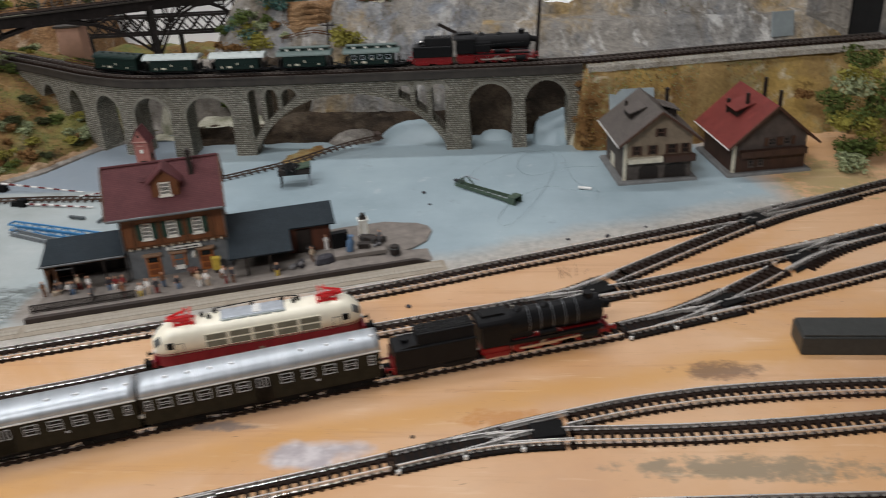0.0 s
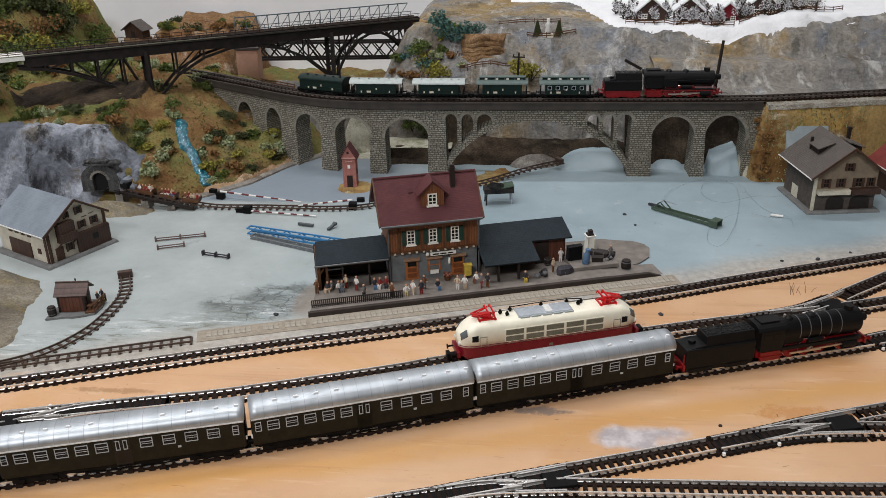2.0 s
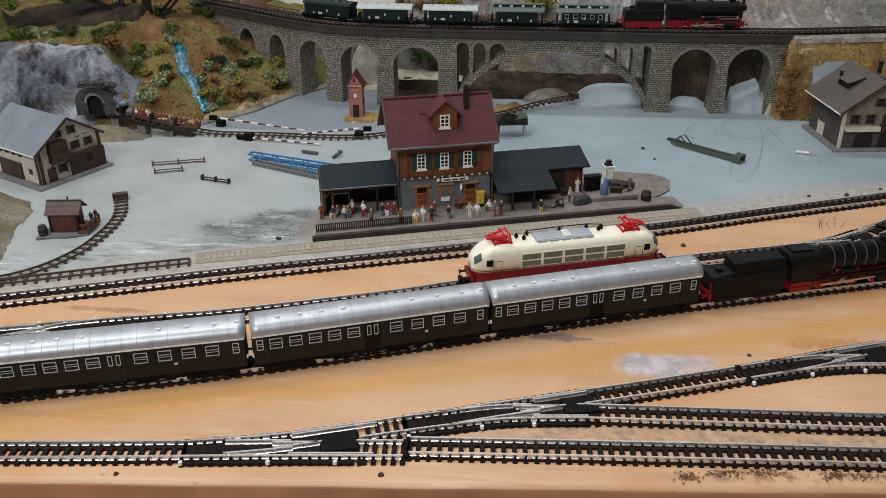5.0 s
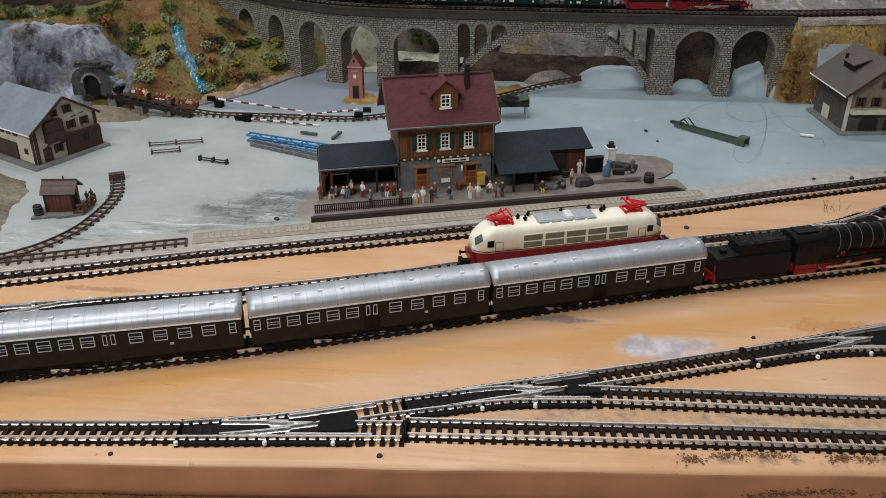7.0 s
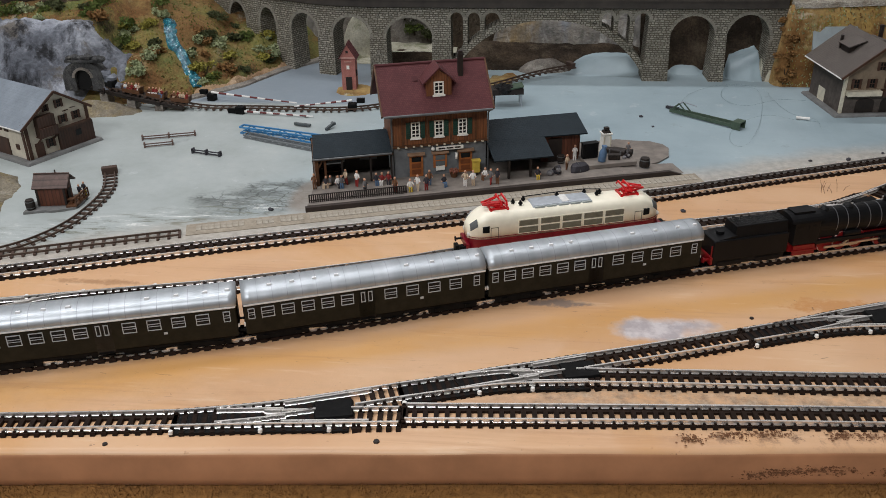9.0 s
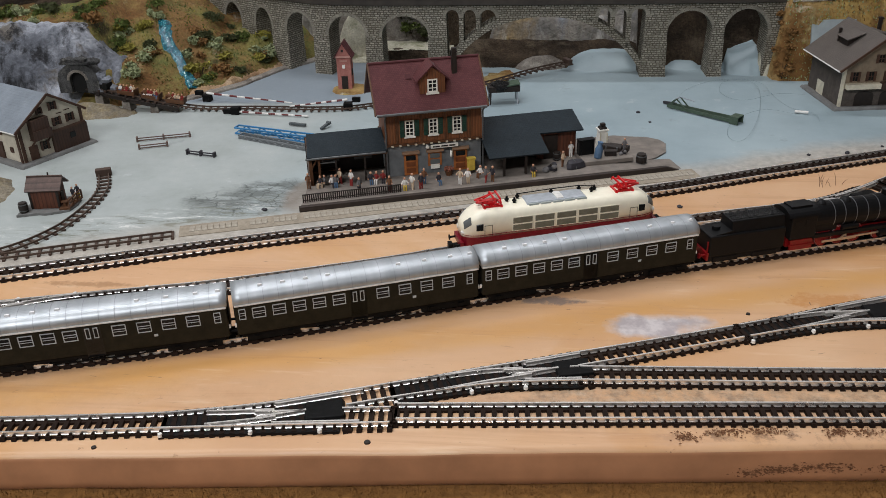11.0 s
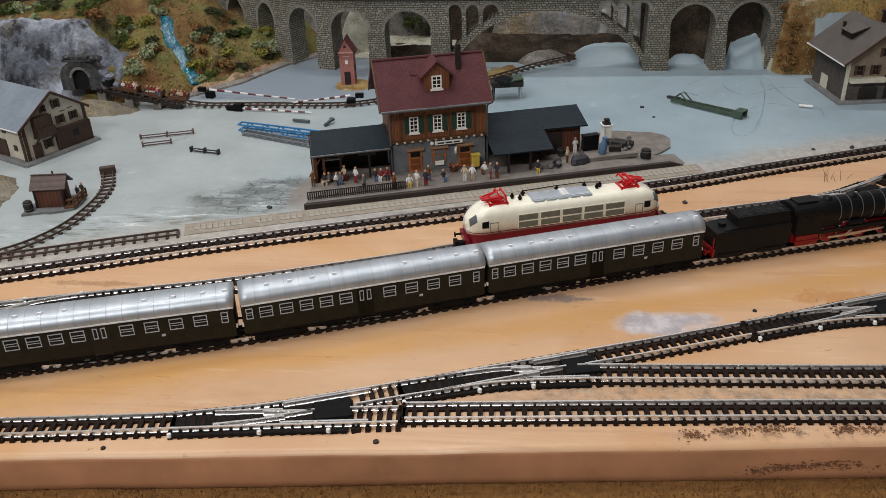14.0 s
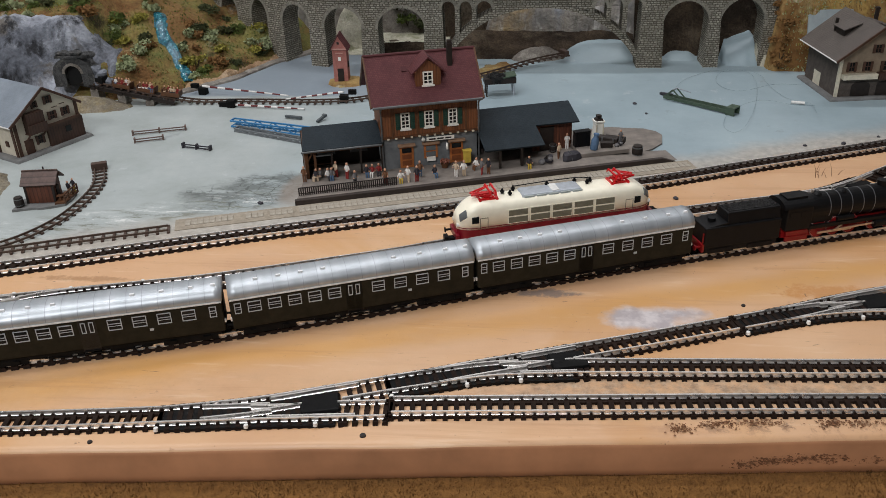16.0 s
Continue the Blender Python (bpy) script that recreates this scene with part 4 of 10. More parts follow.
# ---------------- turnouts ----------------
def turnout(line_a, line_b, gauge, pitch, label, base=0.0162):
    """A turnout with its closed black base: two routes in plan that begin at the same toe."""
    t = thing("turnout", pose(0, 0, 0), label, "turnout", "turnouts on the board")
    A, B = spline(line_a, 0.0004), spline(line_b, 0.0004)
    n = len(A) // 10 + 1
    A, B = [[ln[round(i * (len(ln) - 1) / (n - 1))] for i in range(n)] for ln in (A, B)]
    h = gauge / 2 + 0.0004
    left = B if (B[-1][0] - A[-1][0]).dot(Vector((-A[-1][1][1], A[-1][1][0]))) > 0 else A
    right = A if left is B else B

    def off(p, d, u):
        return (p[0] - d[1] * u, p[1] + d[0] * u)

    # base plate
    half = base / 2
    k = n
    top = [off(*left[i], half) for i in range(k)]
    bot = [off(*right[i], -half) for i in range(k)]
    x = next((i for i in range(2, k) if ((Vector(off(*left[i], -h)) - Vector(off(*right[i], h))).dot(Vector((-right[i][1][1], right[i][1][0]))) > 0)), k - 2)
    kb = min(k, x + 3)
    rings = [[(*b, 0.0003), (*a, 0.0003), (*a, 0.0014), (*b, 0.0014)] for a, b in zip(top[:kb], bot[:kb])]
    part("base", M().loft(rings), BLACKP, t)

    def tie(c, d, L, rails):
        ang = math.degrees(math.atan2(d[1], d[0]))
        sg = M().box(-0.0011, 0.0011, -L / 2 - 0.0004, L / 2 + 0.0004, 0.0, 0.0017, pose(c[0], c[1], 0, 0, 0, ang), top=0.94)
        for y0 in rails:
            for e in (-0.0009, 0.0009):
                sg.box(-0.0007, 0.0007, y0 + e - 0.0005, y0 + e + 0.0005, 0.0016, 0.0028, pose(c[0], c[1], 0, 0, 0, ang), top=0.8)
        part("sleeper", sg, SLEEPER, t)

    # long sleepers to the frog, then a set for each route
    for i in range(kb):
        a, b = Vector(top[i]), Vector(bot[i])
        L = (a - b).length
        tie((a + b) / 2, left[i][1], L, (-L / 2 + half - h, L / 2 - half + h))
    for i in range(kb, k):
        for ln in (left, right):
            tie(ln[i][0], ln[i][1], base * 0.9, (-h, h))
    part("stock_rail", rail_geo(left, h), STEEL, t)
    part("stock_rail", rail_geo(right, -h), STEEL, t)
    for ln, s in ((left, -1), (right, 1)):
        a = ln[4:max(6, x - 4)]
        if len(a) > 2:
            part("switch_blade", rail_geo(a, s * h), STEEL, t)
        c = ln[min(x + 2, k - 2):k]
        if len(c) > 1:
            part("wing_rail", rail_geo(c, s * h), STEEL, t)
        g = ln[max(0, x - 5):min(k, x + 5)]
        if len(g) > 2:
            part("check_rail", rail_geo(g, -s * (h - 0.0014)), STEEL, t)
            part("guard_rail", rail_geo(ln[max(0, x - 7):max(3, x - 1)], s * (h - 0.0011)), STEEL, t)
    m = (Vector(off(*left[x], -h)) + Vector(off(*right[x], h))) / 2
    ang = math.degrees(math.atan2((left[x][1] + right[x][1])[1], (left[x][1] + right[x][1])[0]))
    part("frog", M().box(-0.009, 0.0085, -0.0062, 0.0062, 0.0008, 0.0030, pose(m[0], m[1], 0, 0, 0, ang), top=0.9), BLACKP, t, bevel=0.0003)
    for ii in (6, 12):
        if ii < k:
            a, b = Vector(off(*left[ii], -h * 0.7)), Vector(off(*right[ii], h * 0.7))
            part("tie_bar", M().bar((a[0], a[1], 0.0020), (b[0], b[1], 0.0020), 0.0009, 0.0006), BLACKP, t)
    for j in (0, k * 2 // 5, k * 7 // 10):
        p = off(*right[j], -half + 0.0005)
        part("pin", M().rod((*p, 0.001), (*p, 0.0024), 0.0011, 0.0009, n=10), PINW, t, "white plastic pin head")
    return t


PINW = plain("white_plastic", (0.75, 0.74, 0.70, 1), 0.4)

# ---------------- rolling stock ----------------
COACHB = plain("coach_brown", srgb(40, 37, 28), 0.5, 0, 0.18, 300, 0.05, 0.10)
SILVER = Mat("silver_roof", 0.38, 0.62, 0.4)
SILVER.colour(SILVER.mix(0.5, SILVER.ramp(SILVER.noise(60, 6, 0.65), [(0.3, (0.34, 0.37, 0.39)), (0.7, (0.54, 0.57, 0.59))]), SILVER.ramp(SILVER.noise(150, 2, 0.5, stretch=(1, 0.02, 0.02)), [(0.3, (0.34, 0.37, 0.39)), (0.7, (0.56, 0.59, 0.61))])))
SILVER.rough(SILVER.math("ADD", SILVER.math("MULTIPLY", SILVER.noise(90, 4), 0.22), 0.33))
SILVER.bump(SILVER.math("ADD", SILVER.noise(130, 3, 0.5, stretch=(1, 0.15, 0.15)), SILVER.math("MULTIPLY", SILVER.noise(900, 3), 0.15)), 0.35, 0.0007)
SILVER = SILVER.mat
FRAME = plain("printed_silver", (0.46, 0.51, 0.55, 1), 0.45, 0.2)
GLASSD = plain("dark_glazing", (0.012, 0.014, 0.014, 1), 0.14, 0, 0.1, 80, 0, 0.22)
CREAM = plain("cream_paint", srgb(246, 240, 218), 0.32, 0, 0.04, 200, 0.04)
RED = plain("wine_red_paint", srgb(118, 10, 30), 0.36, 0, 0.10, 200, 0.04)
SIGNAL = plain("bright_red_paint", srgb(202, 22, 26), 0.36, 0, 0.10, 200, 0.04)
FRAMERED = plain("frame_red", srgb(128, 10, 16), 0.42, 0, 0.15, 200, 0.04)
LOCOBLACK = plain("satin_black", (0.0055, 0.0055, 0.006, 1), 0.5, 0, 0.2, 250, 0.08, 0.2)
# Coal black with pale specks painted in for its glints.
GLINTCOAL = speckled("coal", [(0.3, (0.006, 0.006, 0.006)), (0.64, (0.02, 0.02, 0.02)), (0.70, (0.40, 0.40, 0.42))], 620, 0.35, 1.0, 0.001)
LOUVRE = plain("louvre_grey", srgb(124, 120, 102), 0.5)
SCREEN = plain("grey_windscreen", (0.13, 0.14, 0.14, 1), 0.18, 0, 0.1, 80, 0, 0.4)
LGREY = plain("light_grey_paint", srgb(176, 182, 188), 0.4, 0.2)
BRASS = plain("rod_steel", (0.56, 0.50, 0.44, 1), 0.35, 0.85)
GREENC = plain("coach_green", srgb(15, 36, 31), 0.45, 0, 0.15, 300, 0.1, 0.3)
OLDROOF = plain("pale_roof", srgb(176, 184, 180), 0.5, 0.1, 0.1)
OLDROOF2 = plain("grey_green_roof", srgb(84, 100, 95), 0.5, 0.1, 0.1)
WHITEP = plain("window_white", srgb(240, 238, 228), 0.5, 0, 0.06)
LETTER = plain("printed_cream", srgb(214, 206, 184), 0.5)


def wheelset(t, x, r, z, gauge=0.0094, mat=None, rim=None):
    w = part("wheelset", M().rod((x, -gauge / 2, z), (x, gauge / 2, z), 0.0008), LOCOBLACK, t)
    for s in (-1, 1):
        g = M().rod((x, s * gauge / 2, z), (x, s * (gauge / 2 + 0.0012), z), r, r * 0.98, 18)
        part("wheel", g, mat or LOCOBLACK, w)
        part("rim", M().rod((x, s * (gauge / 2 + 0.0009), z), (x, s * (gauge / 2 + 0.0013), z), r, r * 0.93, 18, caps=False), rim or STEEL, w)
    return w


def buffers(t, x, s, mat, z=0.0078, y=0.0055):
    for k in (-1, 1):
        part("buffer", M().rod((x, k * y, z), (x + s * 0.003, k * y, z), 0.0006).rod((x + s * 0.003, k * y, z), (x + s * 0.0036, k * y, z), 0.0014, n=12), mat, t)


def coupling(t, x, s):
    part("coupling", M().box(min(x, x + s * 0.004), max(x, x + s * 0.004), -0.0016, 0.0016, 0.0040, 0.0062).box(min(x + s * 0.004, x + s * 0.0062), max(x + s * 0.004, x + s * 0.0062), -0.0024, 0.0024, 0.0036, 0.0072), BLACKP, t)


def window(t, x, y, z, w, h, s, bars=1):
    """A window in a flat side: printed frame, dark pane and a bar across; s is the side's outward sign."""
    e = 0.00036
    y1 = y + s * 0.00025
    g = M()
    loop = [(x, z, x + e, z + e * 1.2), (x + w, z, x + w - e, z + e * 1.2), (x + w, z + h, x + w - e, z + h - e * 1.2), (x, z + h, x + e, z + h - e * 1.2)]
    vs = []
    for ox, oz, ix, iz in loop:
        vs += [(ox, y, oz), (ox, y1, oz), (ix, y1, iz), (ix, y, iz)]
    fs = []
    for i in range(4):
        a, b = 4 * i, 4 * ((i + 1) % 4)
        for k in range(4):
            q = (a + k, b + k, b + (k + 1) % 4, a + (k + 1) % 4)
            fs.append(q if s < 0 else q[::-1])
    g.add(vs, fs)
    f = part("window", g, FRAME, t)
    part("pane", M().box(x + e, x + w - e, min(y, y + s * 0.00008), max(y, y + s * 0.00008), z + e, z + h - e), GLASSD, f)
    for u, k in ((0.56, 1.0), (0.36, 0.7)) if bars else ():
        part("glazing_bar", M().box(x + e, x + w - e, min(y, y + s * 0.0002), max(y, y + s * 0.0002), z + h * u, z + h * u + e * k), FRAME, f)


VENTW = plain("pale_roof_vent", srgb(250, 250, 250), 0.45)


def coach(m):
    """A four-axle passenger coach with a silver roof."""
    L, W = 0.1180, 0.0172
    t = thing("passenger_coach", m, "dark brown passenger coach with a silver roof, coupled in a train", "railway coach", "coaches of the passenger train")
    part("body", M().box(-L / 2, L / 2, -W / 2, W / 2, 0.0068, 0.0237), COACHB, t, bevel=0.0005)
    part("underframe", M().box(-L / 2 + 0.002, L / 2 - 0.002, -W / 2 + 0.0012, W / 2 - 0.0012, 0.0046, 0.0070), BLACKP, t)
    for a, b in ((-0.021, -0.011), (-0.0085, -0.0055), (0.006, 0.017), (0.020, 0.025)):
        part("equipment_box", M().box(a, b, -W / 2 + 0.0016, W / 2 - 0.0016, 0.0026, 0.0047), BLACKP, t, bevel=0.0003)
    for s in (-1, 1):
        part("truss_rod", M().bar((-0.028, s * 0.0072, 0.0046), (-0.012, s * 0.0072, 0.0030), 0.0005).bar((-0.012, s * 0.0072, 0.0030), (0.018, s * 0.0072, 0.0030), 0.0005).bar((0.018, s * 0.0072, 0.0030), (0.029, s * 0.0072, 0.0046), 0.0005), BLACKP, t)
    rings = []
    for i in range(33):
        u = -1 + 2 * i / 32
        e = max(0.0, (abs(u) - 0.985) / 0.015)
        h = 0.0064 * math.sqrt(1 - 0.06 * e * e)
        x = u * (L / 2 + 0.0004)
        rings.append([(x, (W / 2 + 0.0004) * math.cos(a), 0.0234 + h * math.sin(a) ** 0.8) for a in [math.pi * k / 14 for k in range(15)]] + [(x, -W / 2, 0.0230), (x, W / 2, 0.0230)])
    part("roof", M().loft(rings), SILVER, t, smooth=True)
    for i in range(1, 17):
        x = -L / 2 + L * i / 17
        ring = []
        for a in [math.pi * k / 14 for k in range(15)]:
            ring.append((math.cos(a) * (W / 2 + 0.00055), 0.0234 + 0.00655 * math.sin(a) ** 0.8))
        rr = [[(x + dx, y, z) for y, z in ring] for dx in (-0.00012, 0.00012)]
        part("roof_seam", M().loft(rr, closed=False), ROOFSEAM, t)
    for u in (-0.78, -0.60, -0.42, -0.24, 0.34, 0.56, 0.78, 0.95):
        part("roof_vent", M().box(u * L / 2 - 0.0013, u * L / 2 + 0.0013, -0.0044, -0.0031, 0.0285, 0.03005, top=0.75), VENTW, t)
    for s in (-1, 1):
        y = s * W / 2
        part("gutter", M().box(-L / 2, L / 2, min(y, y + s * 0.0007), max(y, y + s * 0.0007), 0.0225, 0.0231), PINW, t)
        for u in (-0.815, -0.655, -0.495, -0.335, -0.175, 0.185, 0.37, 0.555, 0.74):
            window(t, u * L / 2 - 0.0031, y, 0.0150, 0.0062, 0.0057, s)
        for u in (-0.945, 0.925):
            window(t, u * L / 2 - 0.0016, y, 0.0151, 0.0032, 0.0057, s)
        for u in (-0.045, 0.015):
            window(t, u * L / 2 - 0.0011, y, 0.0152, 0.0021, 0.0056, s, 0)
        d = part("door", M().box(-0.0049, 0.0030, min(y, y - s * 0.0002), max(y, y + s * 0.0002), 0.0056, 0.0226), COACHB2, t)
        part("step", M().box(-0.0046, 0.0026, min(y, y + s * 0.0008), max(y, y + s * 0.0008), 0.0056, 0.0060), BLACKP, d)
        part("step", M().box(-0.0046, 0.0026, min(y, y + s * 0.0008), max(y, y + s * 0.0008), 0.0044, 0.0048), BLACKP, d)
        part("lettering", M().box(0.0255, 0.0272, min(y, y + s * 0.0002), max(y, y + s * 0.0002), 0.0122, 0.0134), FRAME, t)
    for u in (-0.72, 0.72):
        bx = u * L / 2
        b = part("bogie", M().box(bx - 0.0125, bx + 0.0125, -0.0076, -0.0064, 0.0024, 0.0050).box(bx - 0.0125, bx + 0.0125, 0.0064, 0.0076, 0.0024, 0.0050).box(bx - 0.0110, bx + 0.0110, -0.0064, 0.0064, 0.0022, 0.0046), BLACKP, t)
        for e in (-0.0078, 0.0078):
            part("wheelset", M().rod((bx + e, -0.0055, 0.0066), (bx + e, 0.0055, 0.0066), 0.0007).rod((bx + e, -0.0055, 0.0066), (bx + e, -0.0046, 0.0066), 0.0029, n=16).rod((bx + e, 0.0046, 0.0066), (bx + e, 0.0055, 0.0066), 0.0029, n=16), LOCOBLACK, b)
    for u in (-0.72, 0.72):
        for s in (-1, 1):
            for e in (-0.0078, 0.0078):
                part("axle_box", M().box(u * L / 2 + e - 0.0014, u * L / 2 + e + 0.0014, min(s * 0.0076, s * 0.0083), max(s * 0.0076, s * 0.0083), 0.0028, 0.0048), BLACKP, t)
    for s in (-1, 1):
        x = s * L / 2
        part("gangway", M().box(min(x, x + s * 0.0004), max(x, x + s * 0.0004), -0.0052, 0.0052, 0.0075, 0.0255), BLACKP, t, bevel=0.0001)
        buffers(t, x, s, BLACKP)
        coupling(t, x, s)
        part("tail_lamp", M().box(min(x, x + s * 0.0008), max(x, x + s * 0.0008), -0.0078, -0.0066, 0.0110, 0.0126), PINW, t, "white tail lamp")
    return t


ROOFSEAM = plain("roof_seam_grey", (0.33, 0.35, 0.38, 1), 0.5, 0.4)
COACHB2 = plain("door_brown", srgb(16, 15, 14), 0.42, 0, 0.15)


def electric_loco(m):
    L, W = 0.1135, 0.0184
    t = thing("electric_locomotive", m, "cream and wine-red electric locomotive with red folded pantographs", "locomotive")

    def ring(x, z0, z1, grow=0.0, round_top=True):
        s = abs(x) / (L / 2)
        e = max(0.0, (s - 0.78) / 0.22)
        w = (W / 2 + grow) * math.sqrt(max(0.02, 1 - 0.80 * e ** 2.6))
        zt = z1 - 0.0068 * e ** 1.8
        pts = []
        if round_top:
            for a in [math.pi * k / 12 for k in range(13)]:
                c, q = math.cos(a), math.sin(a)
                pts.append((x, w * (abs(c) ** 0.55) * (1 if c >= 0 else -1), zt - 0.0058 + 0.0058 * q ** 0.75))
            pts += [(x, -w, z0), (x, w, z0)]
        else:
            pts = [(x, w, z1), (x, -w, z1), (x, -w, z0), (x, w, z0)]
        return pts

    xs = [(-1 + 2 * i / 48) for i in range(49)]
    xs = [math.copysign(1 - (1 - abs(u)) ** 1.25 if abs(u) > 0.7 else abs(u) / 0.7 * (1 - 0.3 ** 1.25), u) for u in xs]
    part("body", M().loft([ring(u * L / 2, 0.0120, 0.0254) for u in xs]), CREAM, t, smooth=True)
    part("frame", M().loft([ring(u * L / 2, 0.0068, 0.0122, 0.0004, False) for u in xs]), RED, t)
    part("skirt", M().loft([ring(u * (L / 2 - 0.001), 0.0052, 0.0070, -0.0012, False) for u in xs[2:-2]]), RED, t)
    part("waist_line", M().loft([ring(u * L / 2, 0.0130, 0.0133, 0.0002, False) for u in xs]), RED, t)
    for s in (-1, 1):
        y = s * (W / 2 - 0.0002)
        for i in range(5):
            x = -0.0285 + 0.0127 * i
            for z in (0.0138, 0.0176):
                part("louvre_frame", M().box(x - 0.0005, x + 0.0115, min(y, y + s * 0.0004), max(y, y + s * 0.0004), z - 0.0004, z + 0.0034), CREAM, t)
                lv = part("louvre_panel", M().box(x, x + 0.0110, min(y, y + s * 0.0005), max(y, y + s * 0.0005), z, z + 0.0030), LOUVRE, t)
                for k in range(4):
                    zz = z + 0.0002 + k * 0.0007
                    part("slat", M().box(x + 0.0003, x + 0.0107, min(y, y + s * 0.00062), max(y, y + s * 0.00062), zz, zz + 0.00045), LOUVRE, lv)
        for k in (-1, 1):
            x = k * 0.0425
            part("cab_door", M().box(x - 0.0023, x - 0.0020, min(y, y + s * 0.0004), max(y, y + s * 0.0004), 0.0125, 0.0180).box(x + 0.0020, x + 0.0023, min(y, y + s * 0.0004), max(y, y + s * 0.0004), 0.0125, 0.0180).box(x - 0.0023, x + 0.0023, min(y, y + s * 0.0004), max(y, y + s * 0.0004), 0.0180, 0.0183), LOUVRE, t)
            rows = []
            for i in range(7):
                xx = k * (0.0455 + 0.0038 * i / 6)
                yw = abs(ring(xx, 0.0106, 0.0254)[0][1])
                rows.append([(xx, s * (yw + gap), zz) for gap, zz in ((-0.0006, 0.0158), (0.0003, 0.0158), (0.0003, 0.0194 - 0.0006 * i / 6), (-0.0006, 0.0194))])
            part("side_window", M().loft(rows), GLASSD, t)
        part("emblem", M().box(-0.0012, 0.0012, min(y, y + s * 0.0009), max(y, y + s * 0.0009), 0.0080, 0.0094), LOUVRE, t)
    for k in (-1, 1):
        # windscreens, lamps, bufferbeam
        for yy in (-1, 1):
            rows = []
            for i in range(7):
                xx = k * (0.0517 + 0.0036 * i / 6)
                sec = ring(xx, 0.0106, 0.0254)
                sec = [sec[j] for j in (1, 2, 3, 4)]
                rows.append([(xx + k * gap, yy * (q[1] + gap), q[2] + gap) for gap, order in ((0.0003, 1), (-0.0005, -1)) for q in sec[::order]])
            part("windscreen", M().loft(rows), SCREEN, t)
            part("head_lamp", M().rod((k * 0.0552, yy * 0.0046, 0.0140), (k * 0.0570, yy * 0.0046, 0.0140), 0.0011, n=12), PINW, t, "white round head lamp")
        part("buffer_beam", M().box(min(k * 0.0562, k * 0.0580), max(k * 0.0562, k * 0.0580), -0.0078, 0.0078, 0.0066, 0.0098), RED, t)
        buffers(t, k * 0.0580, k, BLACKP)
        coupling(t, k * 0.0570, k)
        bx = k * 0.031
        b = part("bogie", M().box(bx - 0.0165, bx + 0.0165, -0.0074, -0.0062, 0.0026, 0.0058).box(bx - 0.0165, bx + 0.0165, 0.0062, 0.0074, 0.0026, 0.0058), BLACKP, t)
        for e in (-0.0115, 0, 0.0115):
            part("wheelset", M().rod((bx + e, -0.0058, 0.0071), (bx + e, 0.0058, 0.0071), 0.0034, n=16), LOCOBLACK, b)
    h = part("roof_hatch", M().box(-0.0205, 0.0165, -0.0058, 0.0058, 0.0240, 0.0262, top=0.9), LGREY, t, "light grey roof hatch", bevel=0.0004)
    for i in range(5):
        x = -0.0185 + i * 0.0070
        part("grille", M().box(x, x + 0.0056, -0.0062, -0.0052, 0.0247, 0.0257), OLDROOF, h)
    part("hatch_panel", M().box(-0.002, 0.0022, -0.0045, 0.0045, 0.0262, 0.0266), PINW, h)
    for x, y in ((-0.0255, -0.001), (-0.0290, 0.002), (-0.0222, 0.0042), (-0.0020, 0.0050), (0.0145, 0.0050), (0.0205, 0.001), (0.0230, 0.003)):
        part("insulator", M().rod((x, y, 0.0245), (x, y, 0.0280), 0.0009, 0.0006, 8).rod((x, y, 0.0262), (x, y, 0.0268), 0.0013, n=8), BLACKP, t, "black roof insulator")
    part("roof_cable", M().bar((-0.0222, 0.0042, 0.0277), (-0.0020, 0.0050, 0.0279), 0.0004).bar((-0.0020, 0.0050, 0.0279), (0.0145, 0.0050, 0.0279), 0.0004).bar((0.0145, 0.0050, 0.0279), (0.0230, 0.003, 0.0278), 0.0004), LOCOBLACK, t)
    for k in (-1, 1):
        c = k * 0.0385
        zb = 0.0258
        p = part("pantograph", M().bar((c - 0.0050, -0.0036, zb), (c + 0.0050, -0.0036, zb), 0.0009).bar((c - 0.0050, 0.0036, zb), (c + 0.0050, 0.0036, zb), 0.0009).bar((c - 0.0050, -0.004, zb), (c - 0.0050, 0.004, zb), 0.0009).bar((c + 0.0050, -0.004, zb), (c + 0.0050, 0.004, zb), 0.0009), SIGNAL, t, "bright red folded pantograph")
        for s in (-1, 1):
            part("lower_arm", M().rod((c - 0.0035 * k, s * 0.0030, zb + 0.0006), (c + 0.0092 * k, s * 0.0016, zb + 0.0022), 0.00055, n=6), SIGNAL, p)
            part("upper_arm", M().rod((c + 0.0092 * k, s * 0.0016, zb + 0.0022), (c - 0.0020 * k, s * 0.0040, zb + 0.0040), 0.00045, n=6), SIGNAL, p)
            part("brace", M().rod((c + 0.0092 * k, s * 0.0016, zb + 0.0022), (c - 0.0010 * k, -s * 0.0034, zb + 0.0038), 0.00035, n=6), SIGNAL, p)
            for y in (-0.0040, 0.0040):
                part("foot", M().rod((c + s * 0.0048, y, 0.0236), (c + s * 0.0048, y, zb), 0.0007, 0.0009, 8), SIGNAL, p)
            part("contact_strip", M().rod((c - 0.0020 * k + s * 0.0016, -0.0052, zb + 0.0044), (c - 0.0020 * k + s * 0.0016, 0.0052, zb + 0.0044), 0.0006, n=6).rod((c - 0.0020 * k + s * 0.0016, -0.0052, zb + 0.0044), (c - 0.0020 * k + s * 0.0016, -0.0070, zb + 0.0026), 0.0005, n=6).rod((c - 0.0020 * k + s * 0.0016, 0.0052, zb + 0.0044), (c - 0.0020 * k + s * 0.0016, 0.0070, zb + 0.0026), 0.0005, n=6), SIGNAL, p)
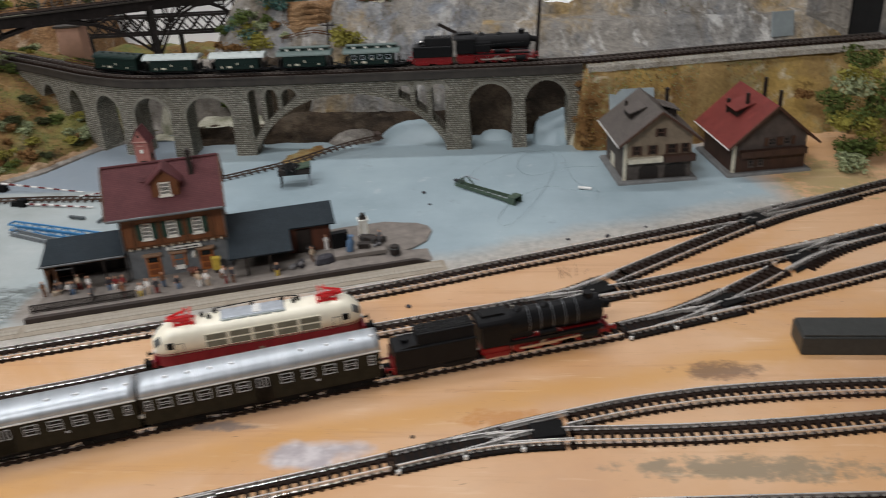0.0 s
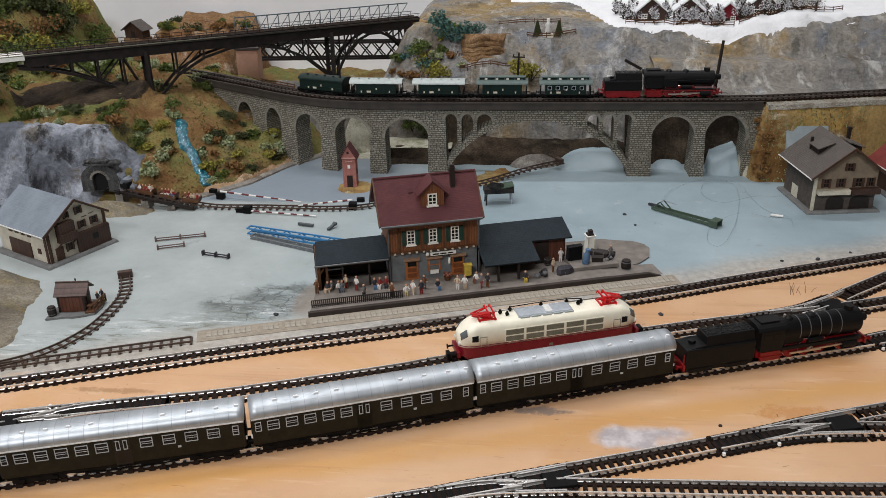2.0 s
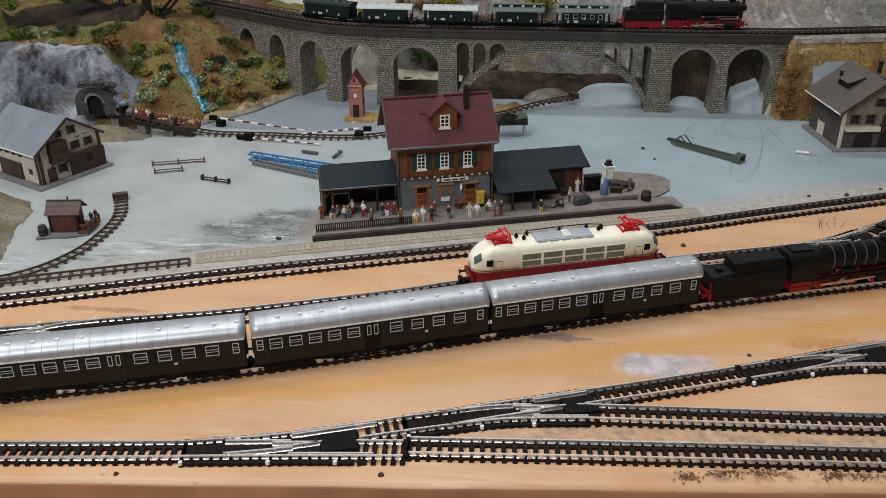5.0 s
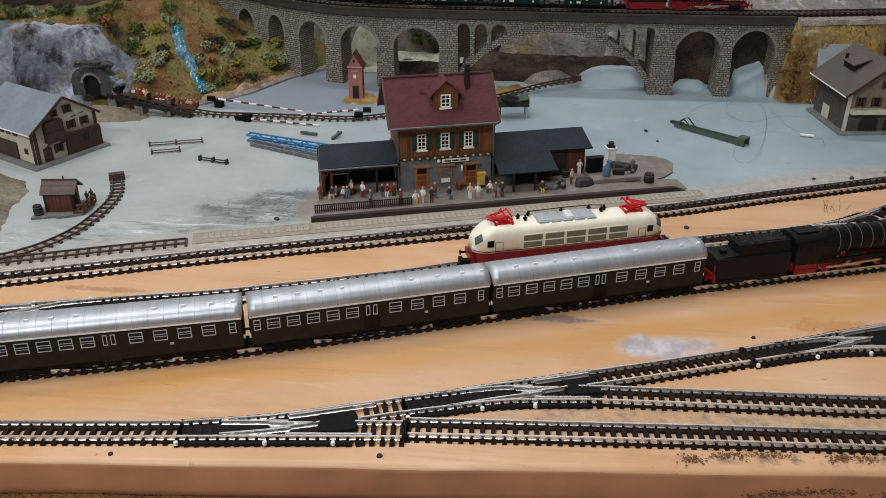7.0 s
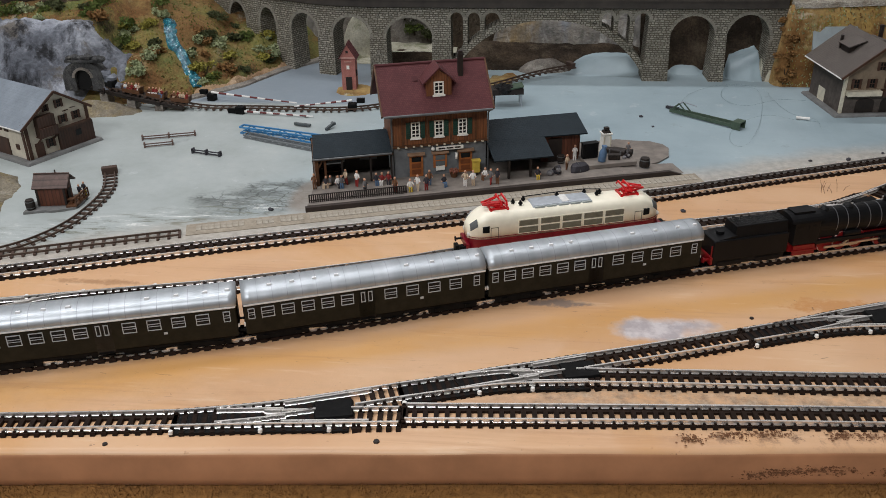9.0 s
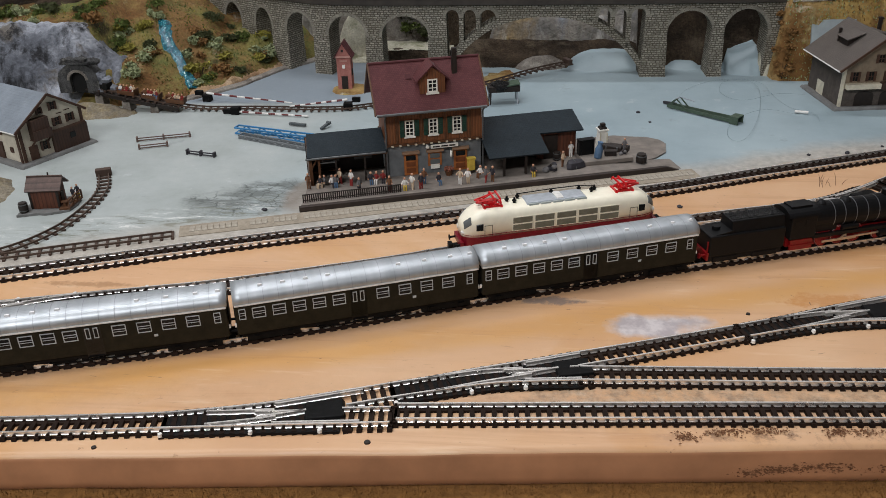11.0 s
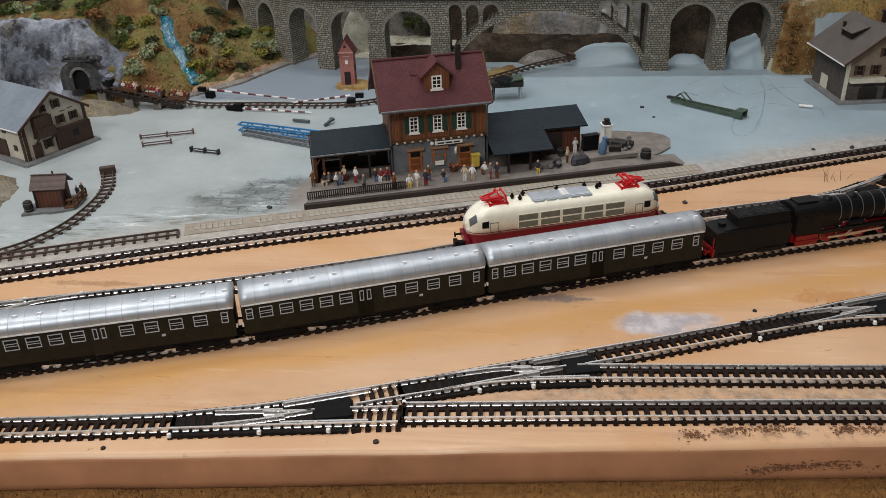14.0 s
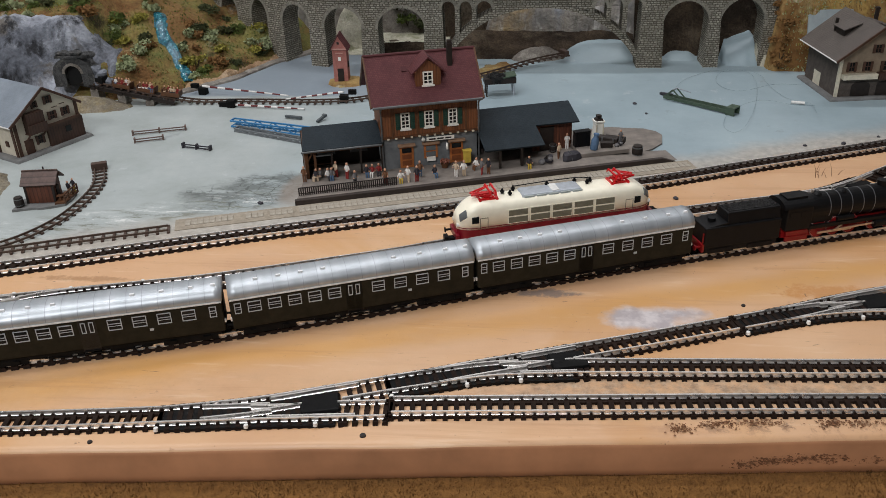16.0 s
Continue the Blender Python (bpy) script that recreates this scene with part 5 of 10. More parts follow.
        part("spring_box", M().rod((c - 0.0030, 0, zb + 0.0012), (c + 0.0030, 0, zb + 0.0012), 0.0013, n=8).box(c - 0.0022, c + 0.0022, -0.0030, 0.0030, zb + 0.0004, zb + 0.0018), SIGNAL, p)
    return t


BANDM = plain("dull_band", (0.20, 0.21, 0.22, 1), 0.4, 0.6)


def steam_loco(m, label, L=0.122, deflectors=False, bands=True, tender=0.0445):
    """A tender steam engine, tender to the west."""
    t = thing("steam_locomotive", m @ Matrix.Diagonal((1, 1, 1.13, 1)), label, "locomotive")
    W, T = 0.0152, tender
    # tender: x from 0 to 0.045
    low = 0.0072 if bands else 0.0096
    part("tender_body", M().prism([(0.0, low), (T, low), (T, 0.0178), (0.0, 0.0178)], -W / 2, W / 2), LOCOBLACK, t, bevel=0.0006)
    part("tender_ramp", M().prism([(0.0008, 0.0176), (0.31 * T, 0.0176), (0.31 * T, 0.0192), (0.004, 0.0180)], -W / 2 + 0.001, W / 2 - 0.001), LOCOBLACK, t)
    part("coal_bunker", M().prism([(-W / 2 + 0.0012, 0.0176), (W / 2 - 0.0012, 0.0176), (W / 2 - 0.0022, 0.0236), (-W / 2 + 0.0022, 0.0236)], 0.29 * T, 0.99 * T, "x"), LOCOBLACK, t, bevel=0.0004)
    cols = 16
    part("coal", M().loft([[(0.32 * T + 0.65 * T * i / cols, -0.0050 + 0.0100 * j / 9, 0.0234 + 0.0007 * noise.noise((i * 0.9, j * 0.9, 3)) + (-0.0016 if j in (0, 9) else 0.0004)) for j in range(10)] for i in range(cols + 1)]), GLINTCOAL, t, "black coal load with glints in its colour")
    part("filler_lid", M().rod((0.007, 0, 0.0185), (0.007, 0, 0.0200), 0.0022, n=12), LOCOBLACK, t)
    part("hand_rail", M().rod((0.003, 0.0055, 0.0192), (0.28 * T, 0.0055, 0.0192), 0.0003, n=6), STEEL, t)
    under = LOCOBLACK if bands else FRAMERED
    part("tender_frame", M().box(0.001, T - 0.001, -0.0068, 0.0068, 0.0046, low + 0.0002), under, t)
    part("tender_truck", M().box(0.07 * T, 0.40 * T, -0.0072, 0.0072, 0.0040, 0.0062).box(0.59 * T, 0.92 * T, -0.0072, 0.0072, 0.0040, 0.0062), under, t)
    part("buffer_beam", M().box(-0.0012, 0.0, -0.0076, 0.0076, 0.0056, 0.0094), FRAMERED, t)
    for y in (-0.0064, 0.0064):
        part("ladder", M().bar((-0.0005, y, 0.0050), (-0.0005, y, 0.0150), 0.0006), FRAMERED, t)
    buffers(t, -0.0012, -1, FRAMERED)
    coupling(t, 0.0, -1)
    for x in (0.146 * T, 0.326 * T, 0.663 * T, 0.843 * T):
        wheelset(t, x, 0.0036, 0.0073, mat=under)
    # engine
    x0 = T + 0.003
    part("cab", M().box(x0, x0 + 0.0155, -W / 2, W / 2, 0.0100 if bands else 0.0116, 0.0222), LOCOBLACK, t, bevel=0.0004)
    rings = []
    for x in (x0 - 0.0022, x0 + 0.0165):
        rings.append([(x, (W / 2 + 0.0006) * math.cos(a), 0.0218 + 0.0036 * math.sin(a)) for a in [math.pi * k / 10 for k in range(11)]])
    part("cab_roof", M().loft(rings), LOCOBLACK, t, smooth=False)
    part("roof_lid", M().box(x0 + 0.001, x0 + 0.0135, -0.0038, 0.0038, 0.0250, 0.0260), LOCOBLACK, t)
    for s in (-1, 1):
        for a in (0.0018, 0.0085):
            part("cab_window", M().box(x0 + a, x0 + a + 0.0046, s * W / 2 - 0.0002, s * W / 2 + 0.0002, 0.0168, 0.0198), LOCOBLACK, t)
    end = L - 0.006
    zc, r = (0.0180, 0.0069) if bands else (0.0186, 0.0058)
    part("boiler", M().rod((x0 + 0.014, 0, zc), (end - 0.012, 0, zc), r, n=28), LOCOBLACK, t, smooth=False)
    part("firebox", M().box(x0 + 0.0145, x0 + 0.030, -0.0062, 0.0062, 0.0112, 0.0200), LOCOBLACK, t, bevel=0.0012)
    part("smokebox", M().rod((end - 0.012, 0, zc), (end, 0, zc), r + 0.0001, n=28).rod((end, 0, zc), (end + 0.0016, 0, zc), r * 0.85, r * 0.55, 24), LOCOBLACK, t)
    part("smokebox_lamp", M().rod((end + 0.001, 0, zc + 0.001), (end + 0.0062, 0, zc + 0.0006), 0.0022, n=14), LOCOBLACK, t)
    if bands:
        for x in (x0 + 0.0266, x0 + 0.033, x0 + 0.040, x0 + 0.047, x0 + 0.054):
            part("boiler_band", M().rod((x, 0, zc), (x + 0.0004, 0, zc), r + 0.00014, n=28), BANDM, t, "thin dull metal boiler band")
    part("chimney", M().rod((end - 0.0065, 0, zc + r - 0.0008), (end - 0.0065, 0, zc + r + 0.0024), 0.0027, 0.0029, 14), LOCOBLACK, t)
    for x, rr, h in ((x0 + 0.0215, 0.0030, 0.0019), (x0 + 0.0365, 0.0032, 0.0018)):
        part("dome", M().ball((x, 0, zc + r - 0.0006), rr, h / rr, 12, 8), LOCOBLACK, t)
    part("safety_valve", M().rod((x0 + 0.0195, 0.001, zc + r - 0.0006), (x0 + 0.0195, 0.001, zc + r + 0.0016), 0.0008), BRASS, t)
    for s in (-1, 1):
        part("running_board", M().box(x0 + 0.015, end + 0.0005, min(s * 0.0050, s * 0.0079), max(s * 0.0050, s * 0.0079), 0.0104, 0.0112), LOCOBLACK, t)
        part("pipe", M().rod((x0 + 0.016, s * 0.0062, 0.0170), (end - 0.004, s * 0.0060, 0.0184), 0.0004, n=6), LOCOBLACK, t)
        part("tank", M().rod((x0 + 0.032, s * 0.0066, 0.0128), (x0 + 0.042, s * 0.0066, 0.0128), 0.0014, n=10), LOCOBLACK, t)
        part("cylinder", M().rod((end - 0.0125, s * 0.0068, 0.0074), (end - 0.0030, s * 0.0068, 0.0074), 0.0022, n=14), LOCOBLACK, t)
        part("coupling_rod", M().bar((x0 + 0.021, s * 0.0069, 0.0066), (x0 + 0.042, s * 0.0069, 0.0066), 0.0007, 0.0011), BRASS, t)
        part("piston_rod", M().bar((x0 + 0.030, s * 0.0075, 0.0072), (end - 0.0115, s * 0.0070, 0.0076), 0.0006, 0.0009), BRASS, t)
        part("valve_gear", M().bar((x0 + 0.031, s * 0.0073, 0.0066), (x0 + 0.037, s * 0.0073, 0.0108), 0.0006, 0.0008).bar((x0 + 0.037, s * 0.0073, 0.0100), (end - 0.012, s * 0.0068, 0.0098), 0.0006, 0.0008), BRASS, t)
        part("cab_step", M().box(x0 + 0.001, x0 + 0.0145, min(s * 0.0066, s * 0.0074), max(s * 0.0066, s * 0.0074), 0.0086, 0.0096), FRAMERED, t)
        part("trailing_truck", M().box(x0 + 0.0015, x0 + 0.0150, min(s * 0.0058, s * 0.0070), max(s * 0.0058, s * 0.0070), 0.0042, 0.0088).box(x0 + 0.0005, x0 + 0.0160, min(s * 0.0066, s * 0.0075), max(s * 0.0066, s * 0.0075), 0.0062, 0.0069), FRAMERED, t)
        if deflectors:
            part("smoke_deflector", M().box(end - 0.0135, end + 0.001, min(s * 0.0074, s * 0.0078), max(s * 0.0074, s * 0.0078), 0.0112, 0.0205), LOCOBLACK, t)
    part("engine_frame", M().box(x0, end, -0.0046, 0.0046, 0.0054, 0.0106), FRAMERED, t)
    for s in (-1, 1):
        part("valance", M().box(x0 + 0.014, end - 0.001, min(s * 0.0072, s * 0.0077), max(s * 0.0072, s * 0.0077), 0.0094, 0.0105), LOCOBLACK if bands else FRAMERED, t)
    for x in (x0 + 0.0215, x0 + 0.0315, x0 + 0.0415):
        wheelset(t, x, 0.0050, 0.0087, mat=FRAMERED)
    for x in (x0 + 0.0075, end - 0.0125, end - 0.0035):
        wheelset(t, x, 0.0034, 0.0071, mat=FRAMERED)
    part("front_beam", M().box(end + 0.0028, end + 0.0042, -0.0076, 0.0076, 0.0062, 0.0098).box(end - 0.001, end + 0.003, -0.0066, 0.0066, 0.0066, 0.0082), FRAMERED, t)
    buffers(t, end + 0.0042, 1, FRAMERED)
    return t


def old_coach(m, roof, label, L=0.047, windows=True):
    """A short two-axle coach."""
    W = 0.0150
    t = thing("old_coach", m, label, "railway coach", "coaches of the viaduct train")
    e = 0.0 if roof is GREENC else 0.0045
    part("body", M().box(-L / 2 + e, L / 2 - e, -W / 2, W / 2, 0.0072, 0.0172), GREENC, t, bevel=0.0004)
    if e:
        for sx in (-1, 1):
            for sy in (-1, 1):
                part("platform_post", M().bar((sx * (L / 2 - 0.0006), sy * (W / 2 - 0.0008), 0.0072), (sx * (L / 2 - 0.0006), sy * (W / 2 - 0.0008), 0.0172), 0.0006), LOCOBLACK, t)
    if roof is OLDROOF2:
        part("clerestory", M().box(-L / 2 + 0.002, L / 2 - 0.002, -0.0028, 0.0028, 0.0200, 0.0222), GREENC, t)
        part("clerestory_roof", M().box(-L / 2 + 0.001, L / 2 - 0.001, -0.0034, 0.0034, 0.0222, 0.0230), roof, t)
        for u in (-0.66, -0.22, 0.22, 0.66):
            part("clerestory_light", M().box(u * L / 2 - 0.0012, u * L / 2 + 0.0012, -0.0032, -0.0027, 0.0204, 0.0220), WHITEP, t)
    rings = []
    for x in (-L / 2 - 0.0012, L / 2 + 0.0012):
        rings.append([(x, (W / 2 + 0.0009) * math.cos(a), 0.0170 + 0.0036 * math.sin(a)) for a in [math.pi * k / 10 for k in range(11)]])
    part("roof", M().loft(rings), roof, t)
    for u in (-0.7, -0.3, 0.1, 0.5, 0.8):
        part("roof_vent", M().box(u * L / 2 - 0.0008, u * L / 2 + 0.0008, -0.003, -0.0014, 0.0196, 0.0214), roof, t)
    for s in (-1, 1):
        y = s * W / 2
        part("waist_panel", M().box(-L / 2 + 0.001 + e, L / 2 - 0.001 - e, min(y, y + s * 0.0003), max(y, y + s * 0.0003), 0.0106, 0.0110), GREENC, t)
        if windows:
            for i in range(5):
                x = -L / 2 + 0.0068 + i * (L - 0.0172) / 4
                window(t, x, y, 0.0118, 0.0036, 0.0038, s, 0)
        for u, w, z in ((-0.36, 0.0038, 0.0086), (-0.60, 0.0012, 0.0086), (0.52, 0.0012, 0.0086), (0.0, 0.0012, 0.0112)):
            part("lettering", M().box(u * L / 2, u * L / 2 + w, min(y, y + s * 0.0004), max(y, y + s * 0.0004), z, z + 0.0018), LETTER, t)
        part("footboard", M().box(-L / 2 + 0.003, L / 2 - 0.003, min(y, y + s * 0.0012), max(y, y + s * 0.0012), 0.0042, 0.0047), LOCOBLACK, t)
    part("underframe", M().box(-L / 2, L / 2, -W / 2 + 0.0015, W / 2 - 0.0015, 0.0056, 0.0074), LOCOBLACK, t)
    for s in (-1, 1):
        part("wheelset", M().rod((s * 0.0145, -0.0055, 0.0062), (s * 0.0145, 0.0055, 0.0062), 0.0029, n=14), LOCOBLACK, t)
        part("platform_rail", M().box(s * L / 2 - 0.0003, s * L / 2 + 0.0003, -0.006, 0.006, 0.0072, 0.0125), LOCOBLACK, t)
        buffers(t, s * (L / 2), s, LOCOBLACK, 0.0068)
        coupling(t, s * L / 2, s)
    return t


def on_line(ax, ay, bx, by, z=0.0, centre=True):
    a = math.degrees(math.atan2(by - ay, bx - ax))
    x, y = ((ax + bx) / 2, (ay + by) / 2) if centre else (ax, ay)
    return pose(x, y, z, 0, 0, a)


coach_1 = coach(on_line(-0.2368, 0.3219, -0.1262, 0.3630))
copy_thing(coach_1, on_line(-0.1243, 0.3638, -0.0135, 0.4048))
copy_thing(coach_1, on_line(-0.3527, 0.28739, -0.2399, 0.32099))
copy_thing(coach_1, on_line(-0.4686, 0.2538, -0.3551, 0.2866))
electric_loco(on_line(-0.1395, 0.4112, -0.0265, 0.4485) @ Matrix.Diagonal((1, 1, 1.12, 1)))
steam_loco(on_line(-0.0060, 0.4060, 0.117, 0.4480, 0.0, False), "black steam locomotive with red frames heading the passenger train")
ZB = DECK - 0.0008
for a, b, ya, yb, roof, text, win in (
        (-0.3160, -0.2690, 0.7868, 0.7700, GREENC, "plain dark green covered van on the viaduct", False),
        (-0.2640, -0.2140, 0.7665, 0.7652, OLDROOF, "dark green old coach with a pale roof", False),
        (-0.2040, -0.1550, 0.7645, 0.7640, OLDROOF, "dark green old coach with a pale roof", False),
        (-0.1440, -0.0965, 0.7640, 0.7645, OLDROOF2, "dark green old coach with a grey roof", False),
        (-0.0860, -0.0375, 0.7645, 0.7650, OLDROOF2, "dark green old coach with small side windows", True)):
    old_coach(on_line(a, ya, b, yb, ZB), roof, text, math.hypot(b - a, yb - ya) - 0.002, win)
steam_loco(on_line(-0.0263, 0.7658, 0.0814, 0.7688, ZB, False), "black steam locomotive with red wheels on the viaduct", 0.105, False, False, 0.034)
turnout([(-0.2480, 0.2555), (-0.2040, 0.2602), (-0.1545, 0.2648)], [(-0.2480, 0.2555), (-0.2270, 0.2598), (-0.2040, 0.2655), (-0.1800, 0.2735), (-0.1560, 0.2816)], GAUGE, PITCH, "black turnout with bright rails near the board's front")
turnout([(-0.1560, 0.2816), (-0.1390, 0.2868), (-0.1120, 0.2942), (-0.0750, 0.2984)], [(-0.1560, 0.2816), (-0.1390, 0.2870), (-0.1190, 0.2944), (-0.0960, 0.3020), (-0.0735, 0.3100)], GAUGE, PITCH, "black turnout with bright rails between the sidings")
turnout([(0.0030, 0.3368), (0.0300, 0.3462), (0.0550, 0.3522), (0.0850, 0.3552)], [(0.0030, 0.3368), (0.0300, 0.3468), (0.0560, 0.3578), (0.0850, 0.3685)], GAUGE, PITCH, "black turnout at the end of the sidings")
turnout([(-0.2980, 0.3570), (-0.3450, 0.3455), (-0.3850, 0.3350)], [(-0.2980, 0.3570), (-0.3400, 0.3455), (-0.3630, 0.3350), (-0.3850, 0.3225)], BACK_GAUGE, BACK_PITCH, "black turnout behind the passenger coaches", 0.0172)
turnout([(0.0500, 0.4722), (0.0900, 0.4840), (0.1280, 0.4955)], [(0.0500, 0.4722), (0.0860, 0.4856), (0.1090, 0.5000), (0.1280, 0.5150)], BACK_GAUGE, BACK_PITCH, "black turnout on the middle main line", 0.0186)
turnout([(0.1192, 0.4485), (0.1450, 0.4585), (0.1870, 0.4748)], [(0.1192, 0.4485), (0.1450, 0.4600), (0.1660, 0.4730), (0.1870, 0.4885)], BACK_GAUGE, BACK_PITCH, "black turnout on the front main line", 0.0186)
turnout([(0.3050, 0.6340), (0.2600, 0.6130), (0.2205, 0.5955)], [(0.3050, 0.6340), (0.2640, 0.6125), (0.2430, 0.6005), (0.2225, 0.5868)], BACK_GAUGE, BACK_PITCH, "black turnout on the back main line", 0.0186)
turnout([(0.3060, 0.5710), (0.2700, 0.5550), (0.2336, 0.5395)], [(0.3060, 0.5710), (0.2720, 0.5540), (0.2450, 0.5370), (0.2220, 0.5180)], BACK_GAUGE, BACK_PITCH, "black turnout where the crossover joins the main line", 0.0186)
track("track_8", [(0.1280, 0.5150), (0.1500, 0.5320), (0.1800, 0.5550), (0.2050, 0.5738), (0.2225, 0.5868)], BACK_GAUGE, BACK_PITCH, "diagonal crossover track between the main lines", long=0.0160, wide=0.0032)
track("track_9", [(0.1870, 0.4885), (0.2050, 0.5032), (0.2220, 0.5180)], BACK_GAUGE, BACK_PITCH, "second diagonal crossover track", long=0.0160, wide=0.0032)
track("track_10", [(0.0850, 0.3685), (0.1093, 0.3765), (0.1350, 0.3830), (0.1700, 0.3890), (0.2400, 0.3945), (0.40, 0.398)], GAUGE, PITCH, "curved siding track beyond the turnout")
track("track_11", [(0.0850, 0.3552), (0.1310, 0.3570), (0.1730, 0.3605), (0.2310, 0.3680), (0.40, 0.393)], GAUGE, PITCH, "long siding track beyond the turnout")


# ---------------- the station ----------------
SLAB = plain("platform_grey", srgb(124, 116, 108), 0.75, 0, 0.2, 120, 0.3)
SLABD = plain("platform_edge_brown", srgb(52, 42, 36), 0.7, 0, 0.2, 120, 0.3)
PLASTER = plain("dark_grey_plaster", srgb(108, 111, 112), 0.8, 0, 0.2, 140, 0.4)
SHUTTER = plain("shutter_green", srgb(24, 62, 50), 0.5)
GUTTER = plain("gutter_grey", srgb(96, 98, 98), 0.45, 0.3)
LINTEL = plain("pale_brown_lintel", srgb(156, 124, 98), 0.6, 0, 0.15)
DOORW = plain("door_wood", srgb(168, 100, 50), 0.5, 0, 0.2)
POSTW = plain("brown_post", srgb(92, 58, 32), 0.6, 0, 0.2)
TIMBERB = plain("panel_brown", srgb(126, 70, 36), 0.55, 0, 0.2)
DARKW = plain("dark_brown_wood", srgb(36, 27, 21), 0.65, 0, 0.25)


def boards(name, c, gap, axis_scale=1.0, vertical=True):
    """Boarding: narrow planks with shaded joints and streaks."""
    m = Mat(name, 0.6)
    w = m.node("TexWave", Vector=m.co.outputs["Object"], Scale=1.0)
    w.bands_direction = "X" if vertical else "Z"
    w.inputs["Scale"].default_value = gap
    w.inputs["Distortion"].default_value = 0.6
    n = m.noise(260, 6, 0.7, stretch=(1, 1, 0.25))
    base = m.ramp(n, [(0.3, tuple(x * 0.6 for x in c[:3]) + (1,)), (0.7, tuple(min(1, x * 1.25) for x in c[:3]) + (1,))])
    joint = m.ramp(w.outputs["Fac"], [(0.04, (0.25, 0.25, 0.25)), (0.2, (1, 1, 1))])
    m.colour(m.mix(0.5, base, joint, "MULTIPLY"))
    m.bump(w.outputs["Fac"], 0.5, 0.0003)
    return m.mat


def tiled(name, a, b, row, col, deep=0.45):
    """Small roof tiles in courses, on the roof's own unrolled surface."""
    m = Mat(name, 0.66, 0, 0.22)
    br = m.node("TexBrick", Vector=m.co.outputs["UV"], Color1=a, Color2=b, Mortar=tuple(x * deep for x in a[:3]) + (1,), Scale=1.0)
    br.inputs["Mortar Size"].default_value = 0.00016
    br.inputs["Brick Width"].default_value = col
    br.inputs["Row Height"].default_value = row
    n = m.noise(70, 6, 0.65)
    m.colour(m.mix(0.6, br.outputs["Color"], m.ramp(n, [(0.3, (0.55, 0.55, 0.55)), (0.7, (1, 1, 1))]), "MULTIPLY"))
    m.bump(m.math("ADD", m.math("MULTIPLY", br.outputs["Fac"], -1.0), m.math("MULTIPLY", n, 0.5)), 0.7, 0.0003)
    return m.mat


WOODW = boards("brown_boarding", srgb(120, 73, 41), 170)
HUTW = boards("hut_boarding", srgb(96, 54, 36), 130)
REDTILE = tiled("dark_red_tiles", srgb(96, 54, 56), srgb(108, 64, 64), 0.0013, 0.0015, 0.84)
REDTILE2 = tiled("bright_red_tiles", srgb(136, 62, 56), srgb(124, 58, 52), 0.0016, 0.0018, 0.7)
GREYTILE = tiled("grey_brown_tiles", srgb(100, 93, 88), srgb(112, 104, 98), 0.0016, 0.0018, 0.7)
BLUETILE = tiled("pale_blue_grey_roof", srgb(134, 143, 152), srgb(137, 146, 154), 0.0022, 0.0026, 0.97)
SLATET = tiled("slate_roof", srgb(33, 43, 49), srgb(39, 49, 55), 0.0020, 0.0024, 0.7)


def slab(corners, thick, m=None):
    """A roof plane: four corners, eave-left, eave-right, ridge-right, ridge-left, with its own UV."""
    P = [Vector(c) for c in corners]
    n = (P[1] - P[0]).cross(P[3] - P[0]).normalized()
    if n.z < 0:
        n = -n
    lo = [p - n * thick for p in P]
    M4 = m or Matrix()
    me = bpy.data.meshes.new("roof")
    me.from_pydata([tuple(M4 @ p) for p in P + lo], [], [(0, 1, 2, 3), (7, 6, 5, 4), (0, 4, 5, 1), (1, 5, 6, 2), (2, 6, 7, 3), (3, 7, 4, 0)])
    layer = me.uv_layers.new(name="UVMap")
    ax = (P[1] - P[0]).normalized()
    ay = n.cross(ax)
    for i, lp in enumerate(me.loops):
        v = (P + lo)[lp.vertex_index] - P[0]
        layer.data[i].uv = (v.dot(ax), v.dot(ay))
    return me


def casement(t, x, y, z, w, h, mat=None, rows=3, sill=True, name="window"):
    """A white window with crossbars in a wall that faces -y."""
    e = w * 0.13
    g = M()
    g.box(x, x + e, y - 0.0006, y + 0.0002, z, z + h).box(x + w - e, x + w, y - 0.0006, y + 0.0002, z, z + h)
    g.box(x + e, x + w - e, y - 0.0006, y + 0.0002, z, z + e * 1.2).box(x + e, x + w - e, y - 0.0006, y + 0.0002, z + h - e, z + h)
    f = part(name, g, mat or WHITEP, t)
    part("pane", M().box(x + e, x + w - e, y - 0.0002, y + 0.0001, z + e, z + h - e), GLASSD, f)
    part("mullion", M().box(x + w / 2 - e * 0.35, x + w / 2 + e * 0.35, y - 0.0005, y - 0.0001, z + e, z + h - e), mat or WHITEP, f)
    for i in range(1, rows):
        zz = z + h * i / rows
        part("glazing_bar", M().box(x + e, x + w - e, y - 0.0005, y - 0.0001, zz - e * 0.3, zz + e * 0.3), mat or WHITEP, f)
    if sill:
        part("sill", M().box(x - e, x + w + e, y - 0.0012, y, z - e * 1.2, z), mat or WHITEP, f)
    return f


U = pose(-0.2405, 0.466, 0, 0, 0, 17.4)


